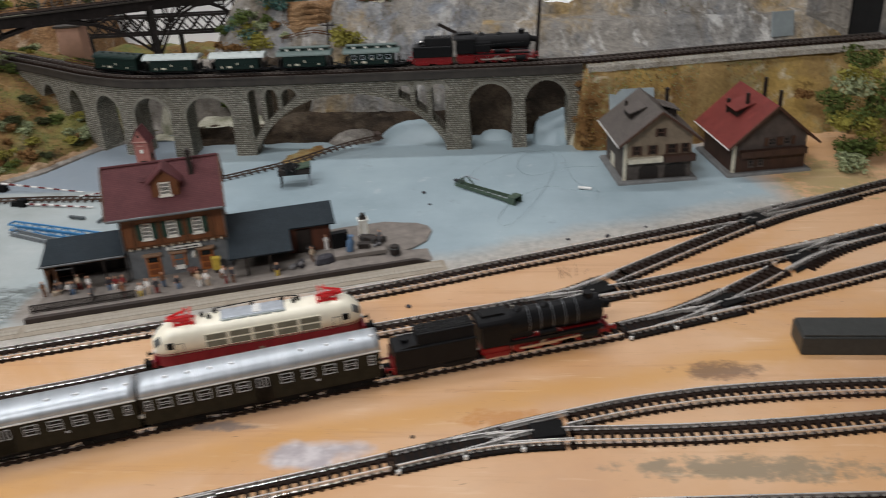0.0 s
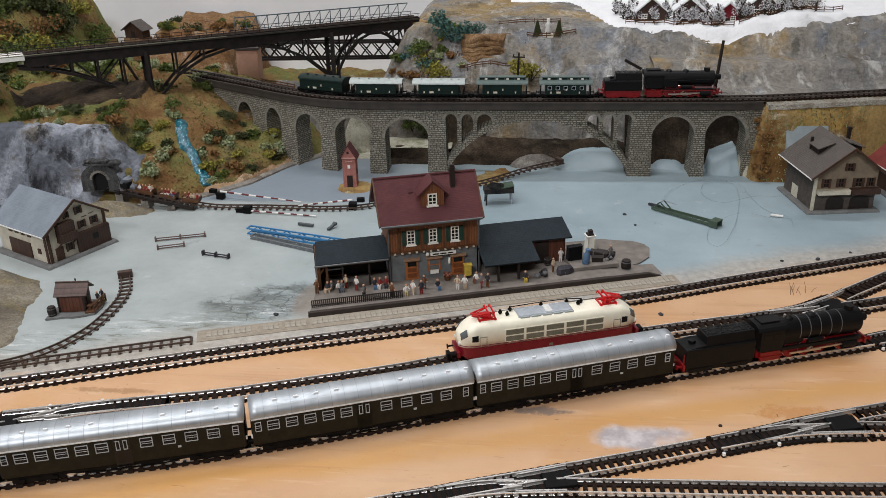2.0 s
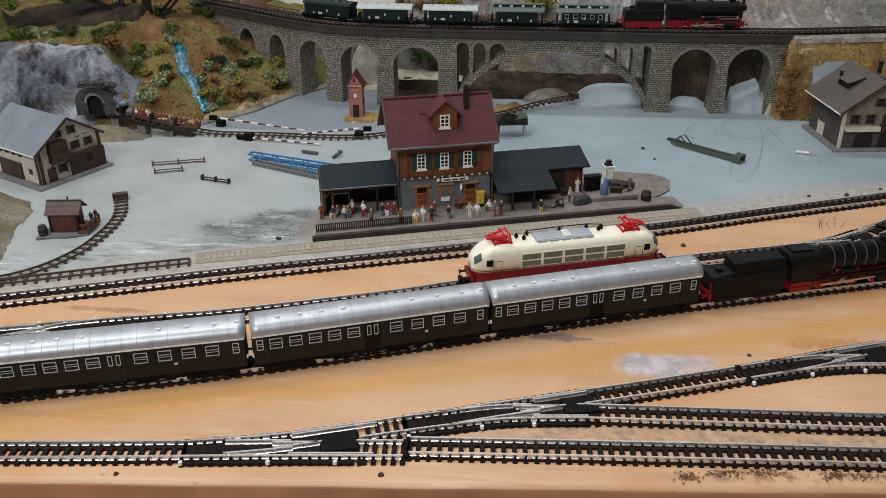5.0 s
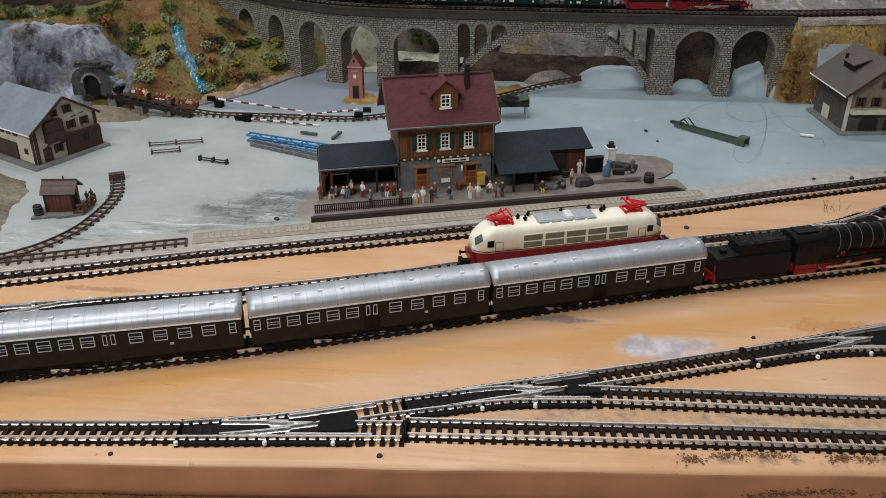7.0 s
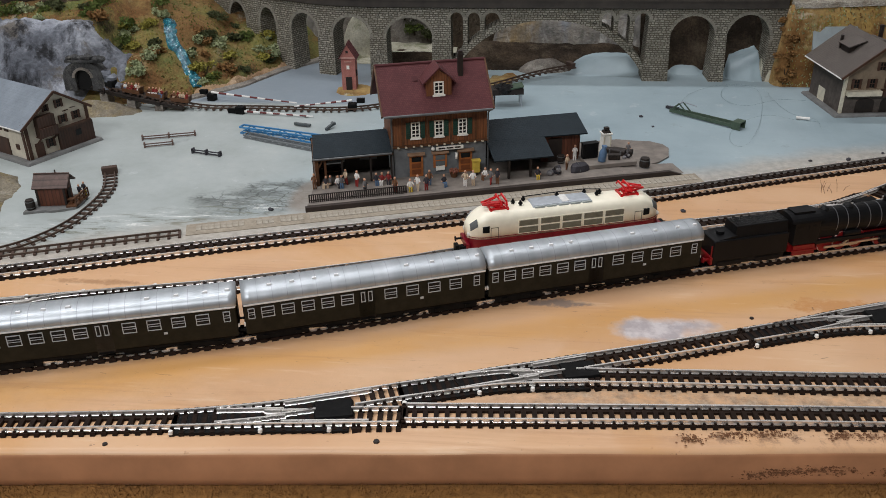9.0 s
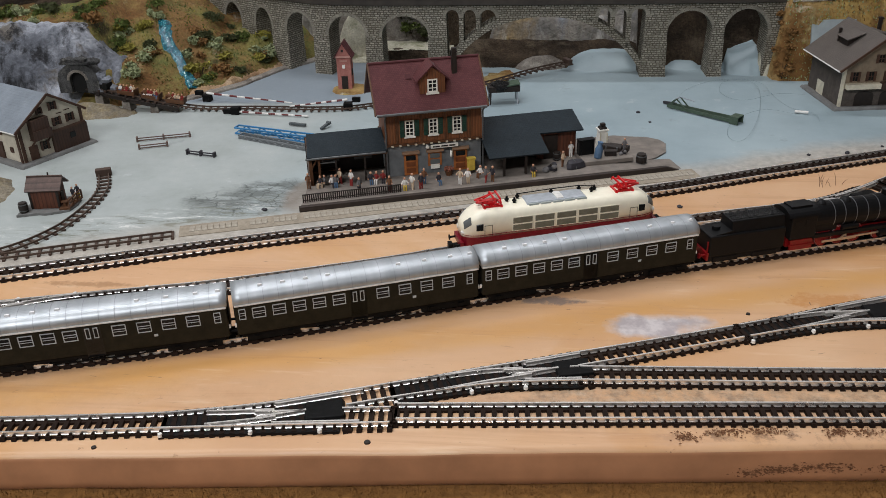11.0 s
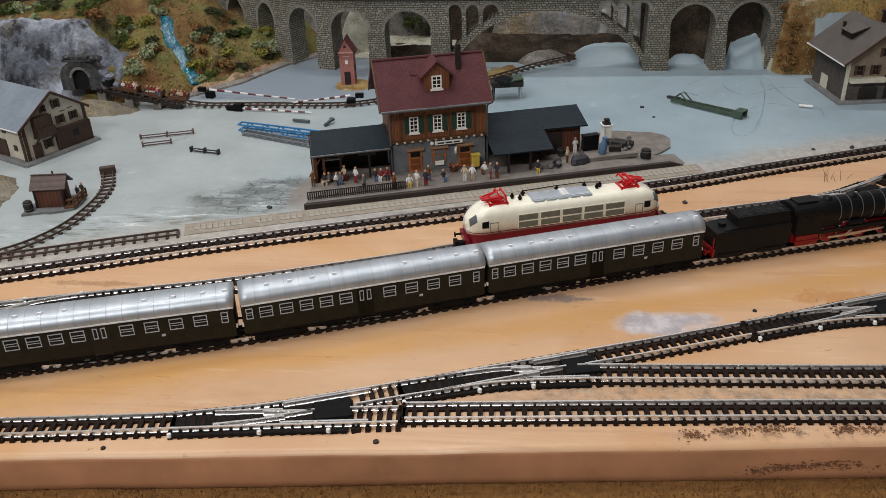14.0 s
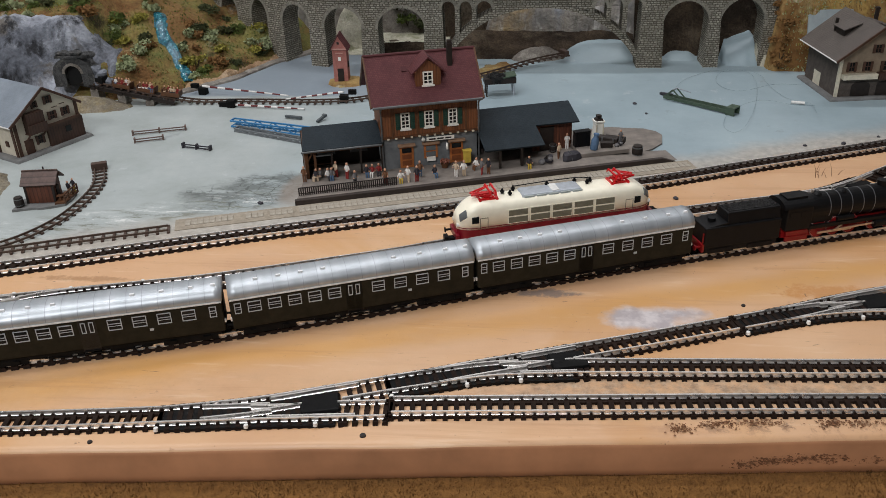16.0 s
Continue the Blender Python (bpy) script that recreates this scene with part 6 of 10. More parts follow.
def platform():
    t = thing("platform", U, "long dark station platform with a grey paved top", "platform")
    part("slab", M().prism([(0.0, -0.0011), (0.2135, -0.0011), (0.2135, 0.030), (0.1960, 0.062), (0.0120, 0.058), (0.0070, 0.032)], 0.0, 0.0032, "z"), SLAB, t, bevel=0.0003)
    part("edge", M().prism([(-0.0015, 0.0), (0.2540, 0.0), (0.2440, 0.0036), (-0.0015, 0.0036)], -0.0040, -0.0012), SLABD, t, "dark brown platform edge", bevel=0.0003)
    part("kerb", M().box(0.0, 0.2150, -0.0011, 0.0004, 0.0032, 0.0037), SLAB, t)
    part("end_ramp", M().prism([(0.2136, 0.0), (0.256, 0.0), (0.2136, 0.0030)], -0.0011, 0.017), SLAB, t)
    part("loading_ramp", M().box(0.1920, 0.2270, 0.0125, 0.036, 0.0032, 0.0062), SLAB, t, "raised grey loading ramp", bevel=0.0004)
    g = M()
    rnd = random.Random(5)
    ring = [(0.213 + (0.051 + rnd.uniform(-0.003, 0.003)) * math.cos(a), 0.042 + (0.028 + rnd.uniform(-0.002, 0.002)) * math.sin(a)) for a in [2 * math.pi * i / 22 for i in range(22)]]
    g.prism([(u, v) for u, v in ring if v > 0.01], 0.0002, 0.0012, "z")
    part("apron", g, SLAB, t)
    return t


def paving():
    """The strip of small grey slabs between platform and track."""
    t = thing("paved_strip", U, "strip of small worn paving slabs before the platform", "pavement", kind="structure")
    g = M().box(-0.074, 0.262, -0.0190, -0.0042, 0.0, 0.0004)
    part("bed", g, SLAB2, t)
    me = M().box(-0.0017, 0.0017, -0.0036, 0.0036, 0.0, 0.0006, top=0.93).mesh("paver")
    me.materials.append(SLAB3)
    for i in range(-20, 72):
        if i < 0 and random.random() < 0.25:
            continue
        ob = new("paver", me)
        ob.parent = t
        ob.matrix_basis = pose(0.002 + i * 0.0036, -0.0110 + 0.0002 * random.uniform(-1, 1), 0.00025, random.uniform(-1, 1), random.uniform(-1, 1), random.uniform(-2, 2))
    return t


SLAB2 = speckled("gritty_paving_bed", [(0.3, srgb(128, 118, 104)), (0.55, srgb(160, 150, 134)), (0.8, srgb(184, 174, 158))], 90, 0.9, 0.5, 0.0006)
SLAB3 = speckled("worn_paver", [(0.3, srgb(138, 130, 118)), (0.55, srgb(166, 158, 144)), (0.8, srgb(190, 182, 168))], 200, 0.9, 0.4, 0.0004)


def station():
    t = thing("station_building", U, "two-storey brown station with a dark red tiled roof", "station building")
    u0, u1, v0, v1, zb, ze = 0.0610, 0.1238, 0.030, 0.066, 0.0032, 0.0500
    part("ground_floor", M().box(u0, u1, v0, v1, zb, 0.0258), PLASTER, t, "dark grey plastered ground floor")
    part("upper_floor", M().prism([(v0 - 0.0006, 0.0258), (v1 + 0.0006, 0.0258), (v1 + 0.0006, ze), ((v0 + v1) / 2, 0.0712), (v0 - 0.0006, ze)], u0 - 0.0006, u1 + 0.0006, "x"), WOODW, t, "brown boarded upper floor")
    part("belt", M().box(u0 - 0.0014, u1 + 0.0014, v0 - 0.0016, v1 + 0.0012, 0.0248, 0.0262), POSTW, t)
    for i in range(12):
        u = u0 + 0.002 + i * 0.0052
        part("beam_end", M().box(u, u + 0.0014, v0 - 0.0030, v0 - 0.0014, 0.0248, 0.0256), LETTER, t)
    vm, zr, zev = (v0 + v1) / 2, 0.0756, 0.0496
    ev0, ev1, ru0, ru1 = v0 - 0.0080, v1 + 0.0080, u0 - 0.0080, u1 + 0.0032
    front = part("roof", slab([(ru0, ev0, zev), (ru1, ev0, zev), (ru1, vm, zr), (ru0, vm, zr)], 0.0011), REDTILE, t, "dark red tiled roof")
    part("roof", slab([(ru1, ev1, zev), (ru0, ev1, zev), (ru0, vm, zr), (ru1, vm, zr)], 0.0011), REDTILE, t, "dark red tiled roof")
    part("ridge_cap", M().rod((ru0, vm, zr), (ru1, vm, zr), 0.0010, 0.0010, 8), REDTILE, t)
    for u in (ru0, ru1):
        for va in (ev0, ev1):
            part("barge_board", M().bar((u, va, zev - 0.0005), (u, vm, zr - 0.0005), 0.0009, 0.0022), POSTW, t)
    part("gutter", M().rod((ru0 + 0.001, ev0 - 0.0006, zev - 0.0006), (ru1 - 0.001, ev0 - 0.0006, zev - 0.0006), 0.0009, n=8), GUTTER, t)
    for u in (u0 - 0.0012, u1 + 0.0012):
        part("down_pipe", M().rod((u, v0 - 0.0012, zb), (u, v0 - 0.0012, 0.0445), 0.0006, n=8).rod((u, v0 - 0.0012, 0.0445), (u, ev0 + 0.0005, zev - 0.001), 0.0006, n=8), GUTTER, t)
    # upper windows with green shutters
    for u in (0.0757, 0.0915, 0.1075):
        casement(t, u - 0.0030, v0 - 0.0006, 0.0308, 0.0060, 0.0110, rows=4)
        for s in (-1, 1):
            a = u + s * 0.0049
            sh = part("shutter", M().box(a - 0.0015, a + 0.0015, v0 - 0.0014, v0 - 0.0007, 0.0306, 0.0418), SHUTTER, t, "green wooden shutter")
            for k in range(7):
                zz = 0.0311 + k * 0.0015
                part("slat", M().box(a - 0.0012, a + 0.0012, v0 - 0.0017, v0 - 0.0013, zz, zz + 0.0006), SHUTTER, sh)
    for u in (0.0836, 0.0995, 0.0672, 0.1165):
        part("batten", M().box(u - 0.0006, u + 0.0006, v0 - 0.0012, v0 - 0.0006, 0.0262, 0.0455), POSTW, t)
    # ground floor openings
    for u, door in ((0.0757, True), (0.0920, False), (0.1095, True)):
        w = 0.0092
        fr = part("door" if door else "ticket_window", M().box(u - w / 2, u + w / 2, v0 - 0.0008, v0 + 0.0002, 0.0034 if door else 0.0085, 0.0188), DOORW, t, "brown panelled door" if door else "")
        part("lintel", M().box(u - w / 2 - 0.0012, u + w / 2 + 0.0012, v0 - 0.0024, v0, 0.0186, 0.0202), LINTEL, fr)
        for k in range(3 if door else 2):
            zz = 0.0052 + k * 0.0044 if door else 0.0098 + k * 0.0042
            part("panel", M().box(u - w / 2 + 0.0014, u + w / 2 - 0.0014, v0 - 0.0012, v0 - 0.0006, zz, zz + 0.0032), (TIMBERB if k < 2 else GLASSD) if door else SCREEN, fr)
        if not door:
            part("notice", M().box(u - 0.0030, u + 0.0030, v0 - 0.0015, v0 - 0.0008, 0.0065, 0.0095), WHITEP, fr)
    sg = part("name_board", M().box(0.0890, 0.1075, v0 - 0.0034, v0 - 0.0026, 0.0216, 0.0240), WHITEP, t, "white station name board")
    for a, b in ((0.0905, 0.0950), (0.0960, 0.1005), (0.1015, 0.1055)):
        part("lettering", M().box(a, b, v0 - 0.0037, v0 - 0.0033, 0.0224, 0.0233), DARKW, sg)
    part("wall_lamp", M().bar((0.0868, v0, 0.0236), (0.0868, v0 - 0.0026, 0.0240), 0.0004).ball((0.0868, v0 - 0.0028, 0.0228), 0.0013, 1.0, 10, 6), WHITEP, t, "white globe wall lamp")
    part("clock_arm", M().bar((0.1026, v0, 0.0196), (0.1026, v0 - 0.0052, 0.0196), 0.0005), GUTTER, t)
    part("clock", M().rod((0.1020, v0 - 0.0040, 0.0172), (0.1032, v0 - 0.0044, 0.0172), 0.0025, n=18), WHITEP, t, "round white platform clock")
    # dormer
    du, w, dv = 0.0922, 0.0165, 0.0305
    zf = 0.0530
    part("dormer_wall", M().prism([(du - w / 2, zf), (du + w / 2, zf), (du + w / 2, 0.0690), (du, 0.0752), (du - w / 2, 0.0690)], dv, dv + 0.014), WOODW, t)
    for s in (-1, 1):
        a = (du + s * (w / 2 + 0.0030), dv - 0.0026, 0.0672)
        b = (du + s * (w / 2 + 0.0030), dv + 0.0150, 0.0672)
        c = (du, dv + 0.0150, 0.0776)
        d = (du, dv - 0.0026, 0.0776)
        part("dormer_roof", slab([a, b, c, d], 0.0008), REDTILE, t)
    casement(t, du - 0.0035, dv, 0.0588, 0.0066, 0.0088, rows=3)
    part("skylight", M().box(0.0765, 0.0797, 0.0, 0.0034, 0, 0.0009, pose(0, 0.0388, 0.0662, 46)), REDTILE, t)
    ch = part("chimney", M().box(0.1072, 0.1104, 0.0395, 0.0428, 0.0650, 0.0812), DARKW, t, "dark brick chimney")
    part("chimney_cap", M().box(0.1068, 0.1108, 0.0391, 0.0432, 0.0812, 0.0820).box(0.1074, 0.1102, 0.0397, 0.0426, 0.0820, 0.0838), DARKW, ch)
    # open waiting hall on the west side
    h = part("waiting_hall", M().box(0.008, u0 - 0.0008, 0.0500, 0.0512, zb, 0.0292), DARKW, t, "dark open waiting hall")
    part("hall_roof", slab([(0.0075, 0.0270, 0.0234), (u0 - 0.0012, 0.0270, 0.0234), (u0 - 0.0012, 0.0525, 0.0306), (0.0095, 0.0525, 0.0306)], 0.0010), SLATET, h, "slate blue lean-to roof")
    part("gutter", M().rod((0.0065, 0.0265, 0.0226), (u0 - 0.002, 0.0265, 0.0226), 0.0007, n=8), GUTTER, h)
    for u, r, wood in ((0.0096, 0.0010, POSTW), (0.0150, 0.0008, POSTW), (0.0260, 0.0006, DARKW), (0.0450, 0.0006, DARKW), (0.0592, 0.0007, DARKW)):
        part("post", M().box(u - r, u + r, 0.0285, 0.0299, zb, 0.0226), wood, h)
    part("knee_brace", M().bar((0.0100, 0.0292, 0.0150), (0.0140, 0.0292, 0.0214), 0.0009), POSTW, h)
    for u in (0.018, 0.040):
        part("hall_window", M().box(u, u + 0.012, 0.0494, 0.0500, 0.0105, 0.0190), SCREEN, h)
    part("transom", M().box(0.0150, 0.0268, 0.0286, 0.0292, 0.0180, 0.0187), GUTTER, h)
    part("end_wall", M().prism([(0.0300, zb), (0.0505, zb), (0.0505, 0.0290), (0.0300, 0.0226)], 0.0084, 0.0092, "x"), POSTW, h)
    part("beam", M().box(0.0096, u0 - 0.001, 0.0281, 0.0297, 0.0208, 0.0222), POSTW, h)
    part("bench", M().box(0.010, 0.030, 0.044, 0.0485, 0.0060, 0.0068), POSTW, h)
    # goods shed on the east side
    g = part("goods_shed", M().box(u1 + 0.0008, 0.1915, 0.0500, 0.0512, zb, 0.0286), DARKW, t, "dark goods shed with a slate roof")

    def rz(v):
        return 0.0302 - 0.29 * (0.0520 - v)

    part("shed_roof", slab([(u1 + 0.0004, 0.0085, rz(0.0085)), (0.1650, 0.0085, rz(0.0085)), (0.1650, 0.0300, rz(0.03)), (u1 + 0.0004, 0.0300, rz(0.03))], 0.0010), SLATET, g)
    part("shed_roof", slab([(u1 + 0.0004, 0.0300, rz(0.03)), (0.1962, 0.0290, rz(0.029)), (0.1962, 0.0530, rz(0.053)), (u1 + 0.0004, 0.0530, rz(0.053))], 0.0010), SLATET, g)
    part("shed_wall", M().box(0.1640, 0.1925, 0.0335, 0.0345, zb, 0.0235), HUTW, g)
    part("end_wall", M().prism([(0.0335, zb), (0.0505, zb), (0.0505, 0.0286), (0.0335, 0.0236)], 0.1915, 0.1925, "x"), HUTW, g)
    part("sliding_door", M().box(0.1695, 0.1790, 0.0325, 0.0334, zb, 0.0200), DARKW, g)
    for u in (0.1350, 0.1500):
        part("post", M().box(u - 0.0007, u + 0.0007, 0.0105, 0.0125, zb, rz(0.0115) - 0.001), DARKW, g)
    return t


FLOWERS = speckled("red_flowers", [(0.35, srgb(70, 52, 34)), (0.5, srgb(150, 92, 74)), (0.65, srgb(196, 150, 130))], 700, 0.9, 0.2)


def flower_tub(m):
    t = thing("flower_tub", m, "round brown tub with reddish flowers on the platform", "flower tub")
    part("tub", M().loft([[(r * math.cos(a), r * math.sin(a), z) for a in [2 * math.pi * i / 14 for i in range(14)]] for r, z in ((0.0020, 0), (0.0027, 0.0032), (0.0024, 0.0032), (0.0022, 0.0026))]), POSTW, t)
    fl, rnd = M(), random.Random(8)
    for i in range(46):
        a, r = rnd.uniform(0, 6.28), 0.0033 * math.sqrt(rnd.random())
        fl.ball((r * math.cos(a), r * math.sin(a), 0.0036 + rnd.uniform(0, 0.0038) * (1 - r / 0.0045)), rnd.uniform(0.0004, 0.0008), 1, 5, 3, jitter=0.3)
    part("bouquet", fl, FLOWERS, t, "bunch of reddish flowers")


def railing():
    t = thing("platform_railing", U, "low dark brown wooden railing along the platform", "railing")
    part("top_rail", M().box(0.0015, 0.0645, 0.0040, 0.0046, 0.0080, 0.0085), DARKW, t)
    part("bottom_rail", M().box(0.0015, 0.0645, 0.0040, 0.0046, 0.0042, 0.0046), DARKW, t)
    me = M().box(-0.00042, 0.00042, 0.0038, 0.0043, 0.0032, 0.0084).mesh("baluster")
    me.materials.append(DARKW)
    for i in range(47):
        ob = new("baluster", me)
        ob.parent = t
        ob.matrix_basis = pose(0.0018 + i * 0.00135, 0, 0)
    return t


platform()
paving()
station()
railing()

CLOTH = [plain("cloth_" + n, srgb(*c), 0.7, 0, 0.15) for n, c in (("white", (238, 234, 228)), ("grey", (110, 108, 108)), ("dark", (52, 50, 56)), ("red", (140, 44, 40)), ("brown", (116, 78, 52)), ("blue", (84, 112, 142)), ("beige", (206, 184, 156)), ("yellow", (206, 176, 70)))]
SKIN = plain("figure_paint", srgb(198, 150, 120), 0.6)


def figurine(m, cloth, h=0.0100, seated=False, seed=0):
    """A tiny painted figure, one plain mesh."""
    q = random.Random(seed or int(abs(m.translation.x) * 1e5))
    k = h / 0.0100
    legs = [q.uniform(-0.0009, 0.0009) for _ in (0, 1)]
    hip = 0.0024 if seated else 0.0046
    top = hip + 0.0032
    lower, upper, skin = M(), M(), M()
    for s, st in zip((-1, 1), legs):
        if seated:
            lower.rod((s * 0.0005, 0, hip), (s * 0.0006, -0.0018, hip), 0.0005, 0.00045, 6).rod((s * 0.0006, -0.0018, hip), (s * 0.0006, -0.0019, 0.0), 0.00045, 0.0004, 6)
        else:
            lower.rod((s * 0.0005, 0, hip), (s * 0.0006, st, 0.0), 0.00062, 0.00042, 6)
    upper.rod((0, 0, hip - 0.0004), (0, 0, hip + 0.0016), 0.0009, 0.0010, 8).rod((0, 0, hip + 0.0016), (0, 0, top), 0.0010, 0.0007, 8)
    for s in (-1, 1):
        ex, ey = s * q.uniform(0.0013, 0.0019), q.uniform(-0.0012, 0.0006)
        upper.rod((s * 0.0009, 0, top - 0.0004), (ex, ey, hip + q.uniform(0.0006, 0.0016)), 0.00042, 0.00034, 6)
        skin.rod((ex, ey, hip + 0.0010), (ex * 0.9, ey - 0.0006, hip + 0.0006), 0.0003, 0.0002, 5)
    skin.ball((0, 0, top + 0.0009), 0.00072, 1.15, 8, 5)
    g, tones = M(), []
    for i, src in enumerate((lower, upper, skin)):
        g.add([tuple(c * k for c in v) for v in src.v], src.f)
        tones += [i] * len(src.f)
    # join the limbs to the trunk
    root = list(range(len(g.v)))

    def find(i):
        while root[i] != i:
            i = root[i]
        return i
    for f in g.f:
        for i in f[1:]:
            root[find(i)] = find(f[0])
    body = find(len(lower.v))
    done = {body}
    for i in range(len(g.v)):
        if find(i) not in done:
            done.add(find(i))
            g.f.append((len(lower.v), len(lower.v) + 1, i))
            tones.append(1)
    me = g.mesh("figurine", False)
    for c in (q.choice(CLOTH), cloth, SKIN):
        me.materials.append(c)
    for p, i in zip(me.polygons, tones):
        p.material_index = i
    ob = new("figurine", me)
    ob.matrix_basis = m
    return tagged(ob, "tiny painted figurine standing on the station platform", "figurine", "figurines on the platform")


# where the figures stand: place, cloth, sitting or not
for x, y, c, sit in ((-0.2413, 0.4913, 4, False), (-0.2340, 0.4939, 2, True), (-0.2315, 0.4952, 1, True), (-0.2265, 0.4953, 0, True), (-0.2242, 0.4959, 1, True), (-0.2221, 0.5002, 6, False), (-0.2142, 0.4980, 0, False), (-0.2068, 0.4857, 1, False), (-0.2019, 0.5013, 2, True), (-0.1983, 0.5023, 3, True), (-0.1942, 0.5039, 3, True), (-0.1877, 0.4891, 4, False), (-0.1784, 0.4929, 0, True), (-0.1736, 0.4936, 0, False), (-0.1679, 0.4940, 2, False), (-0.1668, 0.5021, 4, False), (-0.1572, 0.5017, 2, True), (-0.1433, 0.5027, 6, False), (-0.1382, 0.5034, 0, False), (-0.1307, 0.5146, 0, True), (-0.1267, 0.5067, 1, False), (-0.1224, 0.5074, 2, False), (-0.0700, 0.5530, 0, False), (-0.0760, 0.5350, 6, False), (-0.0960, 0.5180, 2, True)):
    figurine(pose(x, y, 0.0032, 0, 0, (x * 91733) % 120 - 60), CLOTH[c], 0.0118, sit)

# goods on the platform
def placed(u, v, z=0.0032, turn=0.0):
    return U @ pose(u, v, z, 0, 0, turn)


def barrel(m):
    t = thing("barrel", m, "small dark brown wooden barrel on the platform", "barrel")
    prof = [(0.0024, 0), (0.0029, 0.0025), (0.0030, 0.0034), (0.0029, 0.0043), (0.0024, 0.0066)]
    part("cask", M().loft([[(r * math.cos(a), r * math.sin(a), z) for a in [2 * math.pi * i / 16 for i in range(16)]] for r, z in prof]), DARKW, t)
    for z in (0.0012, 0.0052):
        part("hoop", M().rod((0, 0, z), (0, 0, z + 0.0005), 0.00295, n=16), GUTTER, t)


def crate(m, w, d, h, mat, label, name="crate"):
    t = thing(name, m, label, "crate")
    part("box", M().box(-w / 2, w / 2, -d / 2, d / 2, 0, h), mat, t, bevel=0.0003)
    part("lid", M().box(-w / 2 - 0.0003, w / 2 + 0.0003, -d / 2 - 0.0003, d / 2 + 0.0003, h, h + 0.0006), mat, t)
    for s in (-1, 1):
        part("batten", M().box(s * w * 0.32 - 0.0005, s * w * 0.32 + 0.0005, -d / 2 - 0.0005, -d / 2, 0.0005, h), mat, t)


def lantern_tower(m):
    t = thing("kiosk", m, "small white kiosk with a dark cap", "kiosk")
    part("body", M().box(-0.0030, 0.0030, -0.0030, 0.0030, 0, 0.0125, top=0.8), WHITEP, t)
    for s in (-1, 1):
        part("post", M().box(s * 0.0022 - 0.0003, s * 0.0022 + 0.0003, -0.0033, -0.0028, 0.0005, 0.0115), LETTER, t)
    part("eave", M().box(-0.0032, 0.0032, -0.0032, 0.0032, 0.0125, 0.0135), WHITEP, t)
    part("cap", M().box(-0.0024, 0.0024, -0.0024, 0.0024, 0.0135, 0.0148, top=0.8), DARKW, t)
    part("lamp_head", M().box(-0.0014, 0.0014, -0.0014, 0.0014, 0.0154, 0.0168).box(-0.0006, 0.0006, -0.0006, 0.0006, 0.0148, 0.0156), DARKW, t)


def sack_pile(m, label):
    r = random.Random(9)
    t = thing("sack_pile", m, label, "sacks")
    for i in range(7):
        part("sack", M().ball((r.uniform(-0.0062, 0.0062), r.uniform(-0.0024, 0.0024), 0.0015 + 0.0020 * (i > 3)), r.uniform(0.0019, 0.0027), 0.75, 8, 5, jitter=0.12), r.choice([CLOTH[1], DARKW, CLOTH[2]]), t)


def can(m):
    t = thing("milk_churn", m, "blue enamelled churn on the loading ramp", "churn")
    part("body", M().loft([[(r * math.cos(a), r * math.sin(a), z) for a in [2 * math.pi * i / 14 for i in range(14)]] for r, z in ((0.0020, 0), (0.0022, 0.0004), (0.0022, 0.0048), (0.0013, 0.0064), (0.0013, 0.0074))]), CLOTH[5], t, smooth=True)
    part("lid", M().rod((0, 0, 0.0074), (0, 0, 0.0082), 0.0016, n=14), CLOTH[5], t)


def bundle(m, label):
    """A low tarpaulin-covered load with sagging sides."""
    t = thing("covered_bundle", m, label, "bundle")
    part("cover", M().loft([[(x * k, y * k, z) for x, y in ((-0.0070, -0.0020), (-0.0050, -0.0040), (0.0020, -0.0044), (0.0066, -0.0030), (0.0072, 0.0016), (0.0040, 0.0040), (-0.0040, 0.0038))] for k, z in ((1.0, 0.0), (1.02, 0.0012), (0.86, 0.0042), (0.55, 0.0050))]), CLOTH[2], t)
    part("rope", M().bar((-0.0012, -0.0046, 0.0008), (-0.0010, -0.0022, 0.0052), 0.0004).bar((-0.0010, -0.0022, 0.0052), (-0.0008, 0.0024, 0.0052), 0.0004), GUTTER, t)


def trunk(m, label):
    """A long round-topped travelling trunk with two straps."""
    t = thing("travel_trunk", m, label, "luggage")
    prof = [(-0.0024, 0.0), (0.0024, 0.0), (0.0024, 0.0030)] + [(0.0024 * math.cos(a), 0.0030 + 0.0013 * math.sin(a)) for a in [math.pi * k / 6 for k in range(1, 6)]] + [(-0.0024, 0.0030)]
    part("case", M().prism(prof, -0.0068, 0.0068, "x"), DARKW, t)
    for x in (-0.0040, 0.0040):
        part("strap", M().box(x - 0.0005, x + 0.0005, -0.0026, 0.0026, 0.0006, 0.0034), GUTTER, t)


barrel(placed(0.2325, 0.0120, 0.0) @ Matrix.Scale(1.25, 4))
barrel(placed(0.1775, 0.0290) @ Matrix.Scale(0.9, 4))
crate(placed(0.1975, 0.0270, 0.0062, 4), 0.0112, 0.0045, 0.0105, LOCOBLACK, "black slatted crate on the loading ramp")
crate(placed(0.2130, 0.0200, 0.0062, -14), 0.0080, 0.0040, 0.0030, DARKW, "low dark crate on the loading ramp")
lantern_tower(placed(0.2165, 0.0450, 0.0012) @ Matrix.Scale(1.14, 4))
can(placed(0.2030, 0.0180, 0.0062) @ Matrix.Rotation(math.radians(8), 4, "Y") @ Matrix.Diagonal((1.2, 1.2, 1.4, 1)))
sack_pile(placed(0.1700, 0.0110, 0.0032), "pile of grey and brown sacks on the platform")
